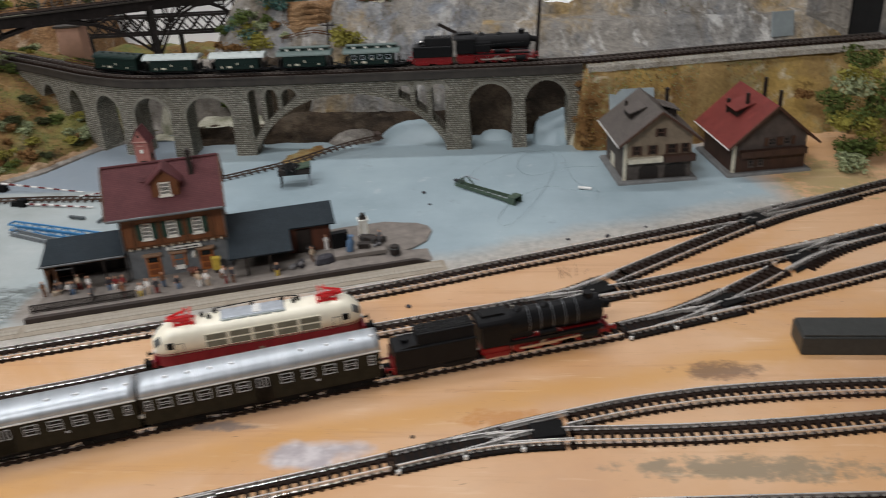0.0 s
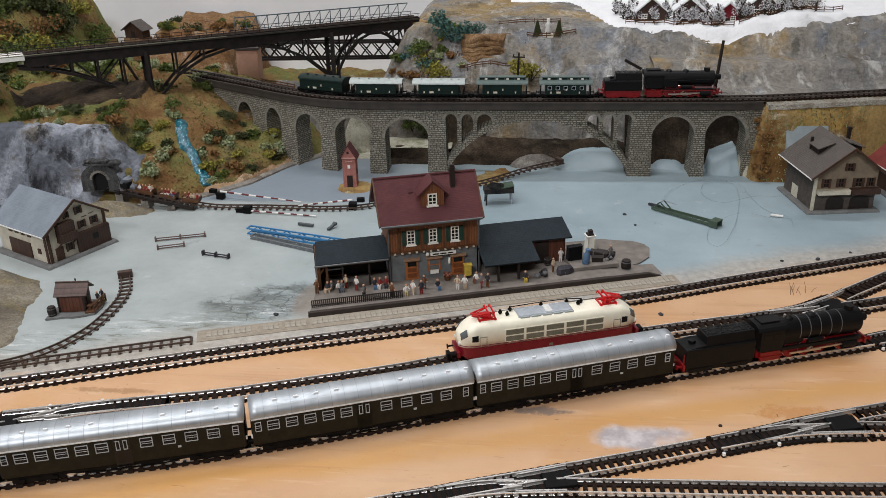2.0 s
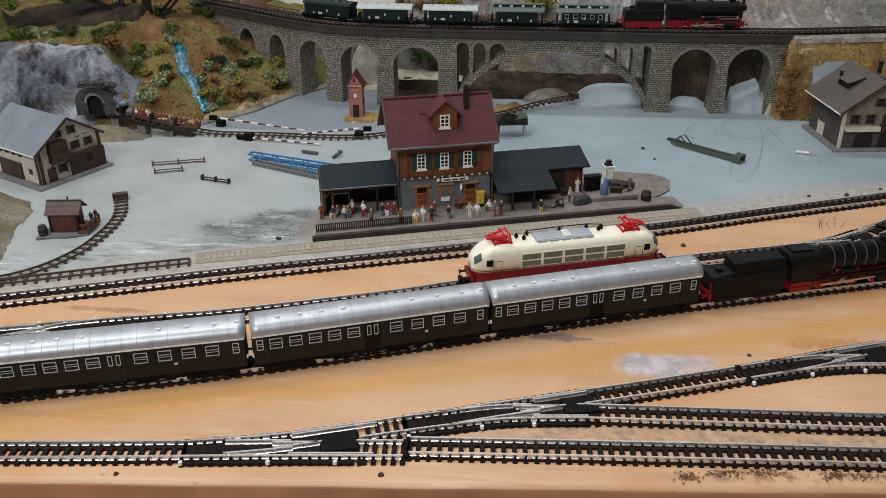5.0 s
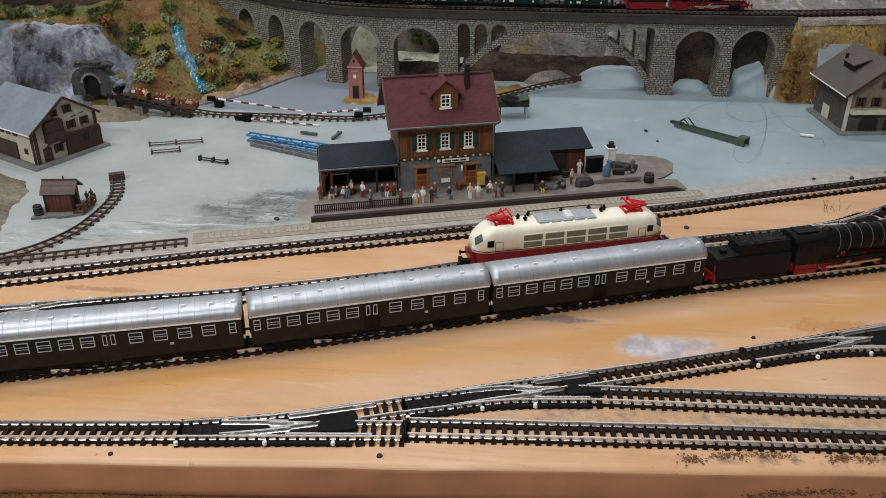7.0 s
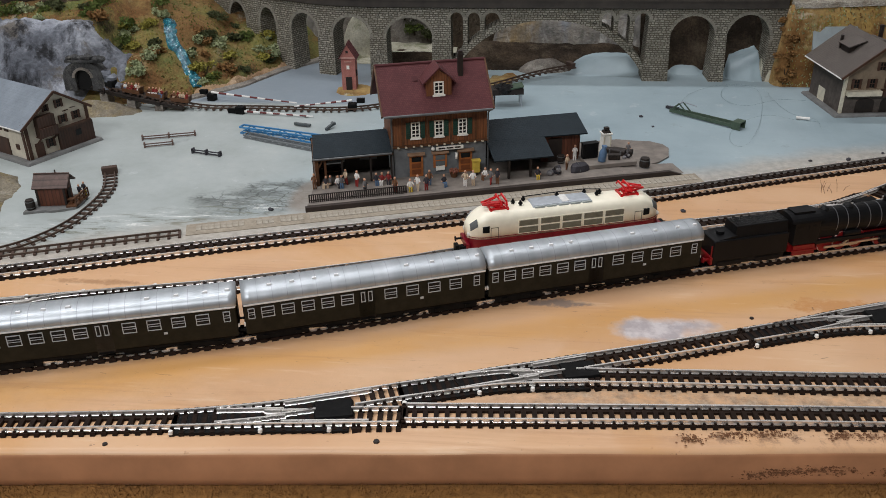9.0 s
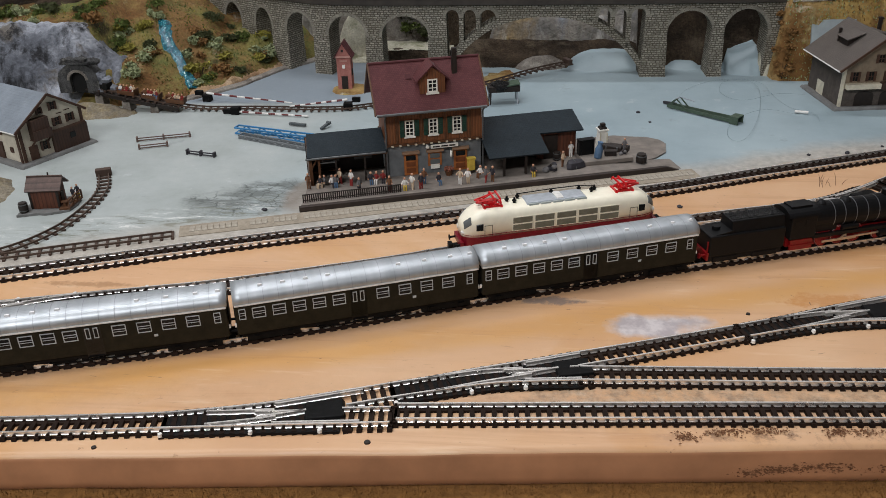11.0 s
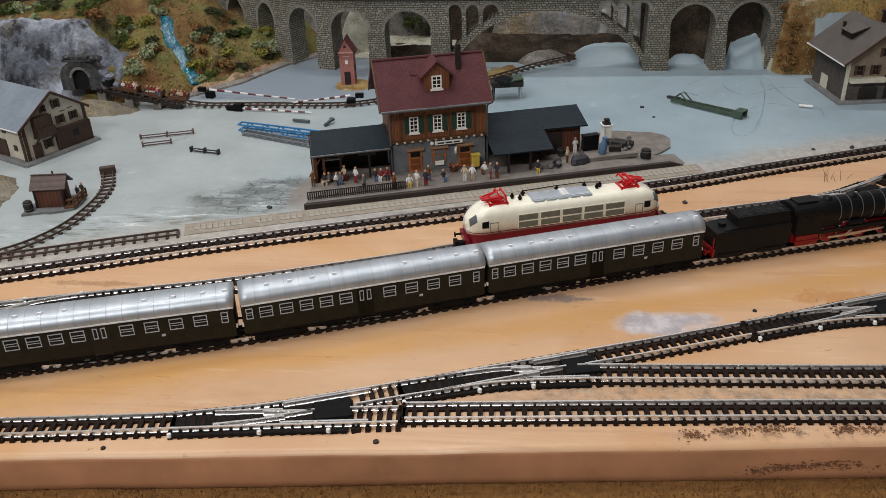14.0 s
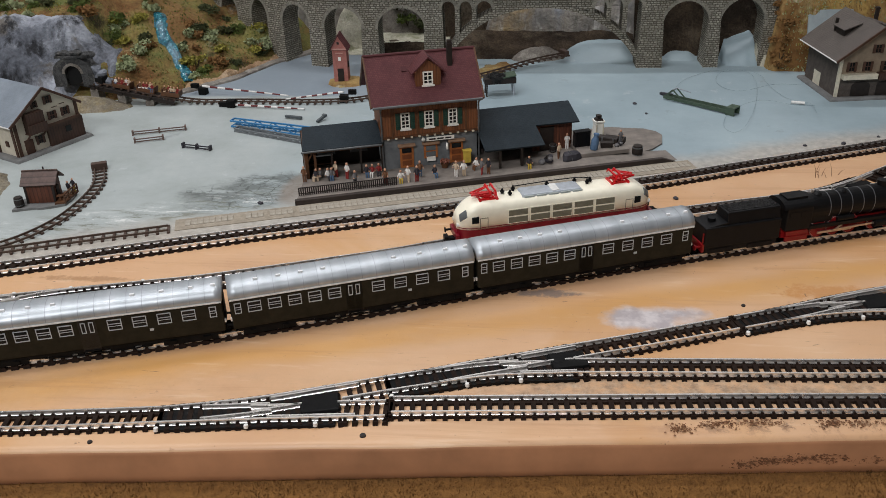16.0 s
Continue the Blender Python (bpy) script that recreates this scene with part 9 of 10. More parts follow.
def girder(a, b, h, w, mat, label, name="girder"):
    t = thing(name, pose(a[0], a[1], 0, 0, 0, math.degrees(math.atan2(b[1] - a[1], b[0] - a[0]))), label, "girder", "loose bridge girders")
    L = math.hypot(b[0] - a[0], b[1] - a[1])
    for s in (-1, 1):
        for z in (0.0006, h):
            part("chord", M().bar((0, s * w, z), (L, s * w, z), 0.0011), mat, t)
        n = int(L / 0.0068)
        for i in range(n):
            x0, x1 = L * i / n, L * (i + 1) / n
            part("lattice", M().bar((x0, s * w, 0.0006), (x1, s * w, h), 0.0008) if i % 2 == 0 else M().bar((x0, s * w, h), (x1, s * w, 0.0006), 0.0008), mat, t)
    part("end_tie", M().bar((0, -w, h), (0, w, h), 0.0011), mat, t)
    part("end_tie", M().bar((L, -w, h), (L, w, h), 0.0011), mat, t)


girder((-0.3240, 0.6035), (-0.2380, 0.5780), 0.0050, 0.0030, BLUEP, "bright blue lattice bridge girder lying on the ground")
girder((-0.3180, 0.5935), (-0.2480, 0.5640), 0.0024, 0.0030, DULLG, "dull grey lattice girder lying beside the blue one")
st = thing("stick", pose(-0.2800, 0.6190, 0.0008, 0, 0, -14), "small dark plastic offcut on the ground", "offcut")
part("bar", M().box(-0.0072, 0.0072, -0.0012, 0.0012, 0, 0.0018), DULLD, st, bevel=0.0003)
st = thing("stick", pose(-0.2590, 0.6105, 0.0004, 0, -14, 58), "small dark grey plastic offcut propped on its end", "offcut")
part("bar", M().box(-0.0005, 0.0095, -0.0010, 0.0010, 0, 0.0018).box(0.0075, 0.0095, -0.0018, 0.0018, 0.0002, 0.0022), DULLD, st)


def fence_piece(a, b, posts, mat, label):
    t = thing("fence_piece", pose(a[0], a[1], 0, 0, 0, math.degrees(math.atan2(b[1] - a[1], b[0] - a[0]))), label, "fence", "loose fence pieces")
    L = math.hypot(b[0] - a[0], b[1] - a[1])
    for z in (0.0006, 0.0024):
        part("rail", M().box(0, L, -0.0004, 0.0004, z, z + 0.0007), mat, t)
    for i in range(posts):
        x = L * i / (posts - 1)
        part("post", M().box(x - 0.0006, x + 0.0006, -0.0010, 0.0022, 0, 0.0038), mat, t)


FENCEM = plain("fence_red_brown", srgb(104, 84, 76), 0.65)
fence_piece((-0.3955, 0.5815), (-0.3585, 0.5935), 3, FENCEM, "reddish brown loose fence with three posts")
fence_piece((-0.3875, 0.5660), (-0.3685, 0.5730), 2, FENCEM, "short reddish brown loose fence")
fence_piece((-0.3475, 0.5575), (-0.3255, 0.5520), 3, CLOTH[2], "small dark loose fence piece")


def crane_part():
    a, b = (0.0130, 0.6700), (0.0590, 0.6330)
    t = thing("crane_jib", pose(a[0], a[1], 0, 0, 0, math.degrees(math.atan2(b[1] - a[1], b[0] - a[0]))), "dark green crane jib lying on the grey ground", "crane jib")
    L = math.hypot(b[0] - a[0], b[1] - a[1])
    for sgn in (-1, 1):
        part("side_beam", M().bar((0, sgn * 0.0026, 0.0022), (L - 0.003, sgn * 0.0038, 0.0022), 0.0008, 0.0026), CRANEG, t)
    for i in range(9):
        x = 0.003 + (L - 0.010) * i / 8
        part("cross_tie", M().box(x - 0.0006, x + 0.0006, -0.0030, 0.0030, 0.0008, 0.0016), CRANEG, t)
    part("floor_plate", M().prism([(0.012, -0.0024), (L - 0.003, -0.0034), (L - 0.003, 0.0034), (0.012, 0.0024)], 0.0003, 0.0009, "z"), LGREY, t)
    part("end_block", M().box(L - 0.004, L + 0.0030, -0.0048, -0.0036, 0, 0.0062).box(L - 0.004, L + 0.0030, 0.0036, 0.0048, 0, 0.0062).box(L - 0.004, L + 0.0030, -0.0036, 0.0036, 0.0052, 0.0062).box(L - 0.004, L - 0.003, -0.0036, 0.0036, 0, 0.0052), CRANEG, t, bevel=0.0003)
    for sgn in (-1, 1):
        part("frame", M().bar((0.001, sgn * 0.0026, 0.003), (0.008, sgn * 0.0030, 0.0095), 0.0008).bar((0.016, sgn * 0.0028, 0.003), (0.008, sgn * 0.0030, 0.0095), 0.0008), CRANEG, t)
    part("frame_tie", M().bar((0.008, -0.003, 0.0095), (0.008, 0.003, 0.0095), 0.0008).bar((0.008, 0.003, 0.0095), (0.020, 0.0042, 0.0080), 0.0007), LGREY, t)
    part("tail", M().bar((-0.008, 0.006, 0.0012), (0.004, 0.004, 0.0026), 0.0022, 0.0018), CLOTH[2], t)


crane_part()


def wire(pts, label):
    """A thin wire lying in loose loops."""
    t = thing("loose_wire", pose(0, 0, 0), label, "wire", "loose wires")
    line = spline(pts, 0.002)
    rings = []
    for i, (p, d) in enumerate(line):
        z = 0.0005 + 0.0022 * (0.5 + 0.5 * math.sin(i * 0.11))
        rings.append([(p[0] - d[1] * 0.00010 * math.cos(b), p[1] + d[0] * 0.00010 * math.cos(b), z + 0.00010 * math.sin(b)) for b in (0.2, 1.8, 3.3, 4.9)])
    part("strand", M().loft(rings), WIREM, t)


WIREM = plain("wire_grey", srgb(122, 138, 144), 0.5)
wire([(0.0182, 0.6597), (0.0226, 0.6848), (0.0367, 0.717), (0.0586, 0.740), (0.0812, 0.742), (0.0921, 0.727), (0.0905, 0.6952), (0.078, 0.6458), (0.0618, 0.6017), (0.0511, 0.5894), (0.0468, 0.6016), (0.0519, 0.6247), (0.0631, 0.6429), (0.0863, 0.6581), (0.1084, 0.6487), (0.1256, 0.6507)], "thin grey wire lying in wide loops by the crane jib")
wire([(0.1270, 0.7000), (0.1054, 0.6984), (0.0798, 0.6848), (0.0664, 0.69), (0.0610, 0.7130), (0.0700, 0.736), (0.0900, 0.737), (0.0998, 0.722), (0.1007, 0.7059), (0.1078, 0.6698), (0.1216, 0.6525), (0.1191, 0.6279)], "thin grey wire in a small loop before the ramp")


def cart():
    t = thing("coal_stage", pose(-0.1205, 0.6800, 0, 0, 0, 10), "dark timber coaling stage behind the station", "coaling stage")
    part("tray", M().prism([(-0.013, -0.006), (0.013, -0.006), (0.013, 0.006), (-0.013, 0.006)], 0.0105, 0.0150, "z"), DARKW, t)
    part("coal", M().ball((-0.003, 0, 0.0145), 0.0085, 0.5, 10, 6, jitter=0.15), GLINTCOAL, t)
    part("board", M().prism([(-0.004, 0.015), (0.013, 0.0175), (0.013, 0.0165), (-0.004, 0.014)], -0.006, 0.0065), CRANEG, t)
    for x in (-0.0115, 0.0115):
        for y in (-0.005, 0.005):
            part("leg", M().bar((x, y, 0), (x * 0.95, y * 0.9, 0.0108), 0.0009), LGREY if x > 0 else DARKW, t)


cart()
for x, y, r, lab in ((-0.0125, 0.6560, 0.0016, 0), (-0.0060, 0.6330, 0.0012, 0), (0.0950, 0.5680, 0.0014, 0), (0.1220, 0.5720, 0.0018, 0), (0.1500, 0.5860, 0.0012, 0), (-0.0060, 0.4790, 0.0016, 0), (-0.2640, 0.4650, 0.0018, 0), (-0.1622, 0.2505, 0.0015, 1), (-0.2722, 0.2405, 0.0012, 1), (-0.0740, 0.3188, 0.0012, 1), (-0.2760, 0.3010, 0.0010, 1), (0.0090, 0.3560, 0.0012, 1)):
    g = thing("coal_crumb" if lab == 0 else "screw", pose(x, y, 0, 0, 0, x * 9000 % 360), "small dark crumb lying on the painted board" if lab == 0 else "dark screw head sunk in the painted board", "crumb" if lab == 0 else "screw")
    if lab == 0:
        part("lump", M().ball((0, 0, r * 0.3), r, 0.6, 7, 5, jitter=0.25), CLOTH[2], g)
    else:
        part("head", M().rod((0, 0, -0.0004), (0, 0, 0.0006), r, r * 0.8, 12), DARKW, g)
wb = thing("white_tube", pose(0.1130, 0.6560, 0.0014, 0, 0, -14), "short white plastic tube on the ground", "tube")
part("tube", M().rod((-0.005, 0, 0), (0.005, 0, 0), 0.0012, n=10), PINW, wb)
bx = thing("storage_box", pose(0.2085, 0.4245, 0, 0, 0, -1), "long dark grey box lying on the tan board", "box")
BOXM = plain("box_charcoal", srgb(46, 48, 46), 0.5, 0, 0.2)
part("case", M().box(0, 0.12, 0, 0.020, 0, 0.0108), BOXM, bx, bevel=0.0008)
part("lid", M().box(0.001, 0.119, 0.001, 0.019, 0.0108, 0.0118), BOXM, bx)

# ---------------- the steel arch bridge ----------------
IRON = plain("weathered_iron", srgb(42, 37, 35), 0.65, 0.1, 0.25, 160, 0.15, 0.25)


PARAPET = plain("pale_teal_paint", srgb(92, 106, 110), 0.5, 0, 0.2)


def steel_bridge():
    t = thing("steel_bridge", pose(0, 0, 0), "dark steel deck-arch bridge crossing the valley", "bridge")
    A, B = Vector((-0.600, 0.7200, 0.1190)), Vector((-0.2280, 0.9890, 0.1100))
    d = (B - A)
    L = math.hypot(d.x, d.y)
    ux, uy = d.x / L, d.y / L

    def P(s, off, z):
        return (A.x + ux * s - uy * off, A.y + uy * s + ux * off, z)

    def top(s):
        return A.z + d.z * s / L

    W = 0.0075
    for o in (-W, W):
        part("girder", M().bar(P(0.036, o, top(0.036) - 0.0045), P(L, o, top(L) - 0.0045), 0.0014, 0.0125), IRON, t)
        part("handrail", M().bar(P(0.01, o * 1.25, top(0) + 0.0060), P(L, o * 1.25, top(L) + 0.0060), 0.0005), IRON, t)
        for i in range(36):
            s = 0.01 + (L - 0.012) * i / 35
            part("rail_post", M().bar(P(s, o * 1.25, top(s)), P(s, o * 1.25, top(s) + 0.0060), 0.0005), IRON, t)
    for i in range(17):
        a, b = 0.245 + 0.0122 * i, 0.245 + 0.0122 * (i + 1)
        part("parapet", M().bar(P(a, W, top(a) + 0.0160), P(b, W, top(b) + 0.0160), 0.0011).bar(P(a, W, top(a)), P(b, W, top(b) + 0.0155), 0.0006).bar(P(a, W, top(a)), P(a, W, top(a) + 0.0160), 0.0008), PARAPET, t, "pale teal lattice parapet")
    part("deck", M().bar(P(0.0, 0, top(0) - 0.0002), P(L, 0, top(L) - 0.0002), 0.0200, 0.0016), DECKM, t)
    for o in (-0.0046, 0.0046):
        part("rail", M().bar(P(0.0, o, top(0) + 0.0014), P(L, o, top(L) + 0.0014), 0.0008, 0.0016), NRAIL, t)
    part("walkway", M().bar(P(0.0, -0.0098, top(0) + 0.0008), P(L * 0.5, -0.0098, top(L * 0.5) + 0.0008), 0.0012, 0.0007), LOUVRE, t)
    piers = ((0.1470, 0.0530), (0.3480, 0.0500))
    for s, zb in piers:
        for o in (-W, W):
            part("column", M().bar(P(s, o, zb - 0.012), P(s, o, top(s) - 0.006), 0.0040, 0.0040), IRON, t)
        for k in range(4):
            z0 = zb + (top(s) - zb - 0.008) * k / 4
            z1 = zb + (top(s) - zb - 0.008) * (k + 1) / 4
            part("brace", M().bar(P(s, -W, z0), P(s, W, z1), 0.0009).bar(P(s, W, z0), P(s, -W, z1), 0.0009), IRON, t)
        part("footing", M().box(-0.011, 0.011, -0.013, 0.013, -0.05, 0.002, pose(*P(s, 0, zb - 0.004), 0, 0, math.degrees(math.atan2(uy, ux)))), VOUSSOIR, t)
    spans = ((0.0292, 0.147, 0.056), (0.147, 0.348, 0.055), (0.348, L - 0.004, 0.052))
    for s0, s1, zb in spans:
        n = 5 if s0 < 0.03 else 7

        def arch(s):
            f = (s - s0) / (s1 - s0)
            rise = 1 - f ** 1.7 if s0 < 0.03 else (1 - (2 * f - 1) ** 2) ** 0.85
            return zb + (top(s) - 0.011 - zb) * rise
        for o in (-W, W):
            for i in range(n):
                a, b = s0 + (s1 - s0) * i / n, s0 + (s1 - s0) * (i + 1) / n
                part("arch_rib", M().bar(P(a, o, arch(a)), P(b, o, arch(b)), 0.0018, 0.0026), IRON, t)
                if 0 < i:
                    part("post", M().bar(P(a, o, arch(a)), P(a, o, top(a) - 0.007), 0.0016), IRON, t)
                    if i % 2:
                        part("diagonal", M().bar(P(a, o, arch(a)), P(b, o, top(b) - 0.008), 0.0013), IRON, t)
                    else:
                        part("diagonal", M().bar(P(a, o, top(a) - 0.008), P(b, o, arch(b)), 0.0013), IRON, t)
        for i in range(1, n):
            a = s0 + (s1 - s0) * i / n
            part("cross_tie", M().bar(P(a, -W, arch(a)), P(a, W, arch(a)), 0.0009), IRON, t)
    part("abutment", M().box(-0.010, 0.012, -0.014, 0.014, -0.06, 0.0, pose(*P(L, 0, top(L) - 0.004), 0, 0, math.degrees(math.atan2(uy, ux))), top=0.9), OCHRE, t)
    part("approach", M().bar(P(-0.12, 0, top(0) + 0.001), P(0.036, 0, top(0.036) - 0.001), 0.0206, 0.0050), WHITEP, t, "pale cream approach slab")


steel_bridge()


def far_truss():
    t = thing("truss_bridge", pose(-0.455, 1.035, 0.052, 0, 0, 3), "dark lattice truss bridge further up the valley", "bridge")
    L, h = 0.23, 0.020
    for o in (-0.006, 0.006):
        for z in (0, h):
            part("chord", M().bar((0, o, z), (L, o, z), 0.0022, 0.0028), IRON, t)
        for i in range(14):
            x0, x1 = L * i / 14, L * (i + 1) / 14
            part("lattice", M().bar((x0, o, 0), (x1, o, h), 0.0015).bar((x0, o, h), (x1, o, 0), 0.0015), IRON, t)
    for x in (0.01, 0.12, 0.225):
        part("column", M().bar((x, 0, -0.05), (x, 0, 0), 0.004, 0.006), IRON, t)


far_truss()
BACKW = plain("backboard_white", (0.92, 0.92, 0.92, 1), 0.8, 0, 0.04, 10, 0.05)
tagged(part("backboard", M().box(-1.1, 1.1, 1.17, 1.185, -0.01, 0.55), BACKW), "plain white backboard behind the scenery", "backboard", kind="structure")


BROWNROCK = patchwork("brown_rock", srgb(146, 116, 84), [(20, 0.45, 0.6, 0.9, srgb(110, 76, 46), None), (34, 0.56, 0.66, 0.8, srgb(186, 168, 146), None)], 0.9, 160)


def ridge_z(x, y):
    """The far brown ridge behind the steel bridge."""
    side = smoothstep(-0.615, -0.570, x + 0.01 * fbm(0, y, 3, 30, 3)) * (1 - smoothstep(-0.475, -0.455, x))
    z = (0.030 + 0.054 * smoothstep(0.985, 1.050, y) + 0.010 * fbm(x, y, 4, 22, 5)) * side
    return z if side > 0.01 else -0.012


field("far_ridge", -0.64, -0.42, 0.97, 1.165, 0.004, lambda x, y: (x, y, ridge_z(x, y)), BROWNROCK, "brown and ochre ridge beyond the steel bridge", "hillside")
q = random.Random(52)
for i in range(15):
    x, y = q.uniform(-0.58, -0.46), q.uniform(1.03, 1.10)
    tone = q.choice([4, 4, 1, 2, 0])
    bush(x, y, ridge_z(x, y) - 0.001, q.choice([0.009, 0.012, 0.015]), tone, TONES[tone])
ab = thing("bridge_abutment", pose(-0.4180, 0.9400, 0.026, 0, 0, 8), "pinkish plaster bridge abutment behind the viaduct", "abutment")
part("block", M().box(-0.013, 0.013, -0.008, 0.020, 0, 0.058, top=0.94), plain("pink_plaster", srgb(176, 136, 114), 0.85, 0, 0.15, 60, 0.4), ab, bevel=0.001)
part("cap", M().box(-0.014, 0.014, -0.009, 0.021, 0.058, 0.060), DECKM, ab)


def ridge_hut():
    t = thing("ridge_hut", pose(-0.612, 1.048, 0.072, 0, 0, -14), "small dark weathered hut on the far ridge", "hut")
    part("foundation", M().box(-0.003, 0.029, -0.003, 0.019, -0.075, 0.004, top=0.9), BROWNROCK, t)
    part("wall", M().prism([(0, 0.004), (0.026, 0.004), (0.026, 0.016), (0.013, 0.024), (0, 0.016)], 0, 0.016), TIMBER, t)
    for x in (-0.004, 0.030):
        part("roof", slab([(x, -0.003, 0.0142), (x, 0.019, 0.0142), (0.013, 0.019, 0.0258), (0.013, -0.003, 0.0258)], 0.0010), GREYTILE, t)
    part("door", M().box(0.010, 0.016, -0.0006, 0.0004, 0.004, 0.013), DARKW, t)


ridge_hut()


def rock_ledge():
    """Brown layered rock above the railway."""
    x0, y0 = -0.141, 0.882
    t = thing("rock_ledge", pose(x0, y0, wall_z(x0, y0) - 0.010, 0, 0, 3), "brown layered rock ledge on the plateau's edge", "rock ledge")
    q = random.Random(8)
    for k in range(7):
        z = 0.0048 * k
        rings = []
        for i in range(13):
            u = -0.027 + 0.0045 * i
            f = 0.0022 * k + 0.0030 * noise.noise((u * 130, k * 0.8, 0)) + 0.0010 * (k % 2) + (0.010 + 0.002 * k) * (abs(u) / 0.027) ** 3
            e = 0.0026 * noise.noise((u * 110, 5, k * 0.4)) - 0.002 * k * (u / 0.027) ** 2
            rings.append([(u, f, z - 0.0004 + e), (u, f - 0.0006, z + 0.0024 + e), (u, f + 0.0004, z + 0.0046 + e), (u, 0.03, z + 0.0046), (u, 0.03, z - 0.0004)])
        part("layer", M().loft(rings), BROWNROCK, t)


rock_ledge()

# ---------------- above the viaduct: posts, shrine, winter village ----------------
def telegraph_pole(x, y, z, h, lean=0.0, r=0.0013, arm=True):
    t = thing("telegraph_pole", pose(x, y, z, 0, lean), "dark brown wooden telegraph pole beside the line", "pole", "telegraph poles")
    part("post", M().rod((0, 0, -0.004), (0, 0, h), r, r * 0.7, 8), DARKW, t)
    if not arm:
        return
    part("crossarm", M().box(-0.006, 0.006, -0.0005, 0.0005, h - 0.005, h - 0.0038), DARKW, t)
    for k in (-0.005, 0.005):
        part("insulator", M().rod((k, 0, h - 0.0038), (k, 0, h - 0.0018), 0.0006), DARKW, t)


telegraph_pole(0.0790, 0.7900, 0.068, 0.053, 4, 0.0019, False)
telegraph_pole(-0.1070, 0.8000, 0.066, 0.042, 2)


def snow_edge(x):
    return 0.938 - 0.030 * smoothstep(0.02, 0.12, x) + 0.036 * smoothstep(0.17, 0.27, x) + 0.008 * fbm(x, 0, 7, 20, 3) + 0.20 * smoothstep(0.01, -0.05, x)


def snow_z(x, y):
    front = snow_edge(x)
    return wall_z(x, y) - 0.0020 + 0.0065 * smoothstep(front - 0.006, front + 0.006, y)


field("snow_field", -0.12, 0.36, 0.90, 1.16, 0.004, lambda x, y: (x, y, snow_z(x, y)), SNOW, "white glittering snow plateau of the winter village", "snow")


def snow_house(x, y, a, w, d, h, wall, label):
    z = wall_z(x, y) + 0.002
    t = thing("cottage", pose(x, y, z, 0, 0, a), label, "house", "cottages of the winter village")
    part("wall", M().prism([(0, -0.004), (w, -0.004), (w, h), (w / 2, h + w * 0.38), (0, h)], 0, d), wall, t)
    for s, xx in ((-1, -0.002), (1, w + 0.002)):
        part("roof", slab([(xx, -0.002, h - 0.0010), (xx, d + 0.002, h - 0.0010), (w / 2, d + 0.002, h + w * 0.42), (w / 2, -0.002, h + w * 0.42)], 0.0014), SNOW, t, "snow-covered roof")
    for k in range(2):
        casement(t, w * (0.18 + 0.40 * k), 0.0, h * 0.35, w * 0.2, h * 0.4, rows=2, sill=False)
    part("door", M().box(w * 0.42, w * 0.56, -0.0005, 0.0, 0, h * 0.55), DARKW, t)


for x, y, a, w, d, h, wl, lab in ((0.022, 0.962, 10, 0.034, 0.026, 0.014, TIMBER, "brown timber cottage with a snowy roof"), (0.064, 0.964, -6, 0.032, 0.024, 0.015, TIMBER, "brown cottage with a snow-covered roof"), (0.104, 0.940, 4, 0.028, 0.022, 0.013, RED, "small red cottage under thick snow"), (0.140, 0.950, -12, 0.032, 0.024, 0.018, TIMBER, "dark timber cottage in the snow"), (0.190, 0.968, 8, 0.030, 0.022, 0.015, OLDW, "grey cottage with a snowy roof")):
    snow_house(x, y, a, w, d, h, wl, lab)
SNOWLEAF = speckled("snowy_twigs", [(0.41, (0.02, 0.018, 0.015)), (0.46, (0.10, 0.09, 0.08)), (0.50, (0.88, 0.88, 0.90))], 700, 0.8, 0.3)


def snow_tree(x, y, first=[]):
    t = thing("snowy_tree", pose(x, y, wall_z(x, y) + 0.002, 0, 0, x * 50000 % 360) @ Matrix.Scale(0.9 + 0.5 * (x * 77777 % 1), 4), "small leafless tree covered with snow", "tree", "snowy trees of the village")
    if not first:
        q = random.Random(77)
        g = M()
        for i in range(26):
            a, z0 = q.uniform(0, 6.28), q.uniform(0.002, 0.014)
            r = 0.0055 * (1 - z0 / 0.019)
            g.rod((0, 0, z0), (r * math.cos(a), r * math.sin(a), z0 + q.uniform(0.001, 0.004)), 0.0005, 0.0003, 4)
        first.append((foliage(5, 260, 0.0062, 1.5, 0.0009), M().rod((0, 0, -0.003), (0, 0, 0.017), 0.0007, 0.0002, 6).mesh("trunk"), g.mesh("branch")))
        first[0][0].materials.append(SNOWLEAF)
        first[0][1].materials.append(TWIG)
        first[0][2].materials.append(TWIG)
    cr = part("crown", first[0][0], SNOWLEAF, t)
    cr.matrix_basis = pose(0, 0, 0.006)
    part("trunk", first[0][1], TWIG, t)
    part("branch", first[0][2], TWIG, t)


q = random.Random(6)
for i in range(84):
    x = q.uniform(0.004, 0.215)
    snow_tree(x, snow_edge(x) + 0.018 + 0.085 * q.random() ** 1.3)


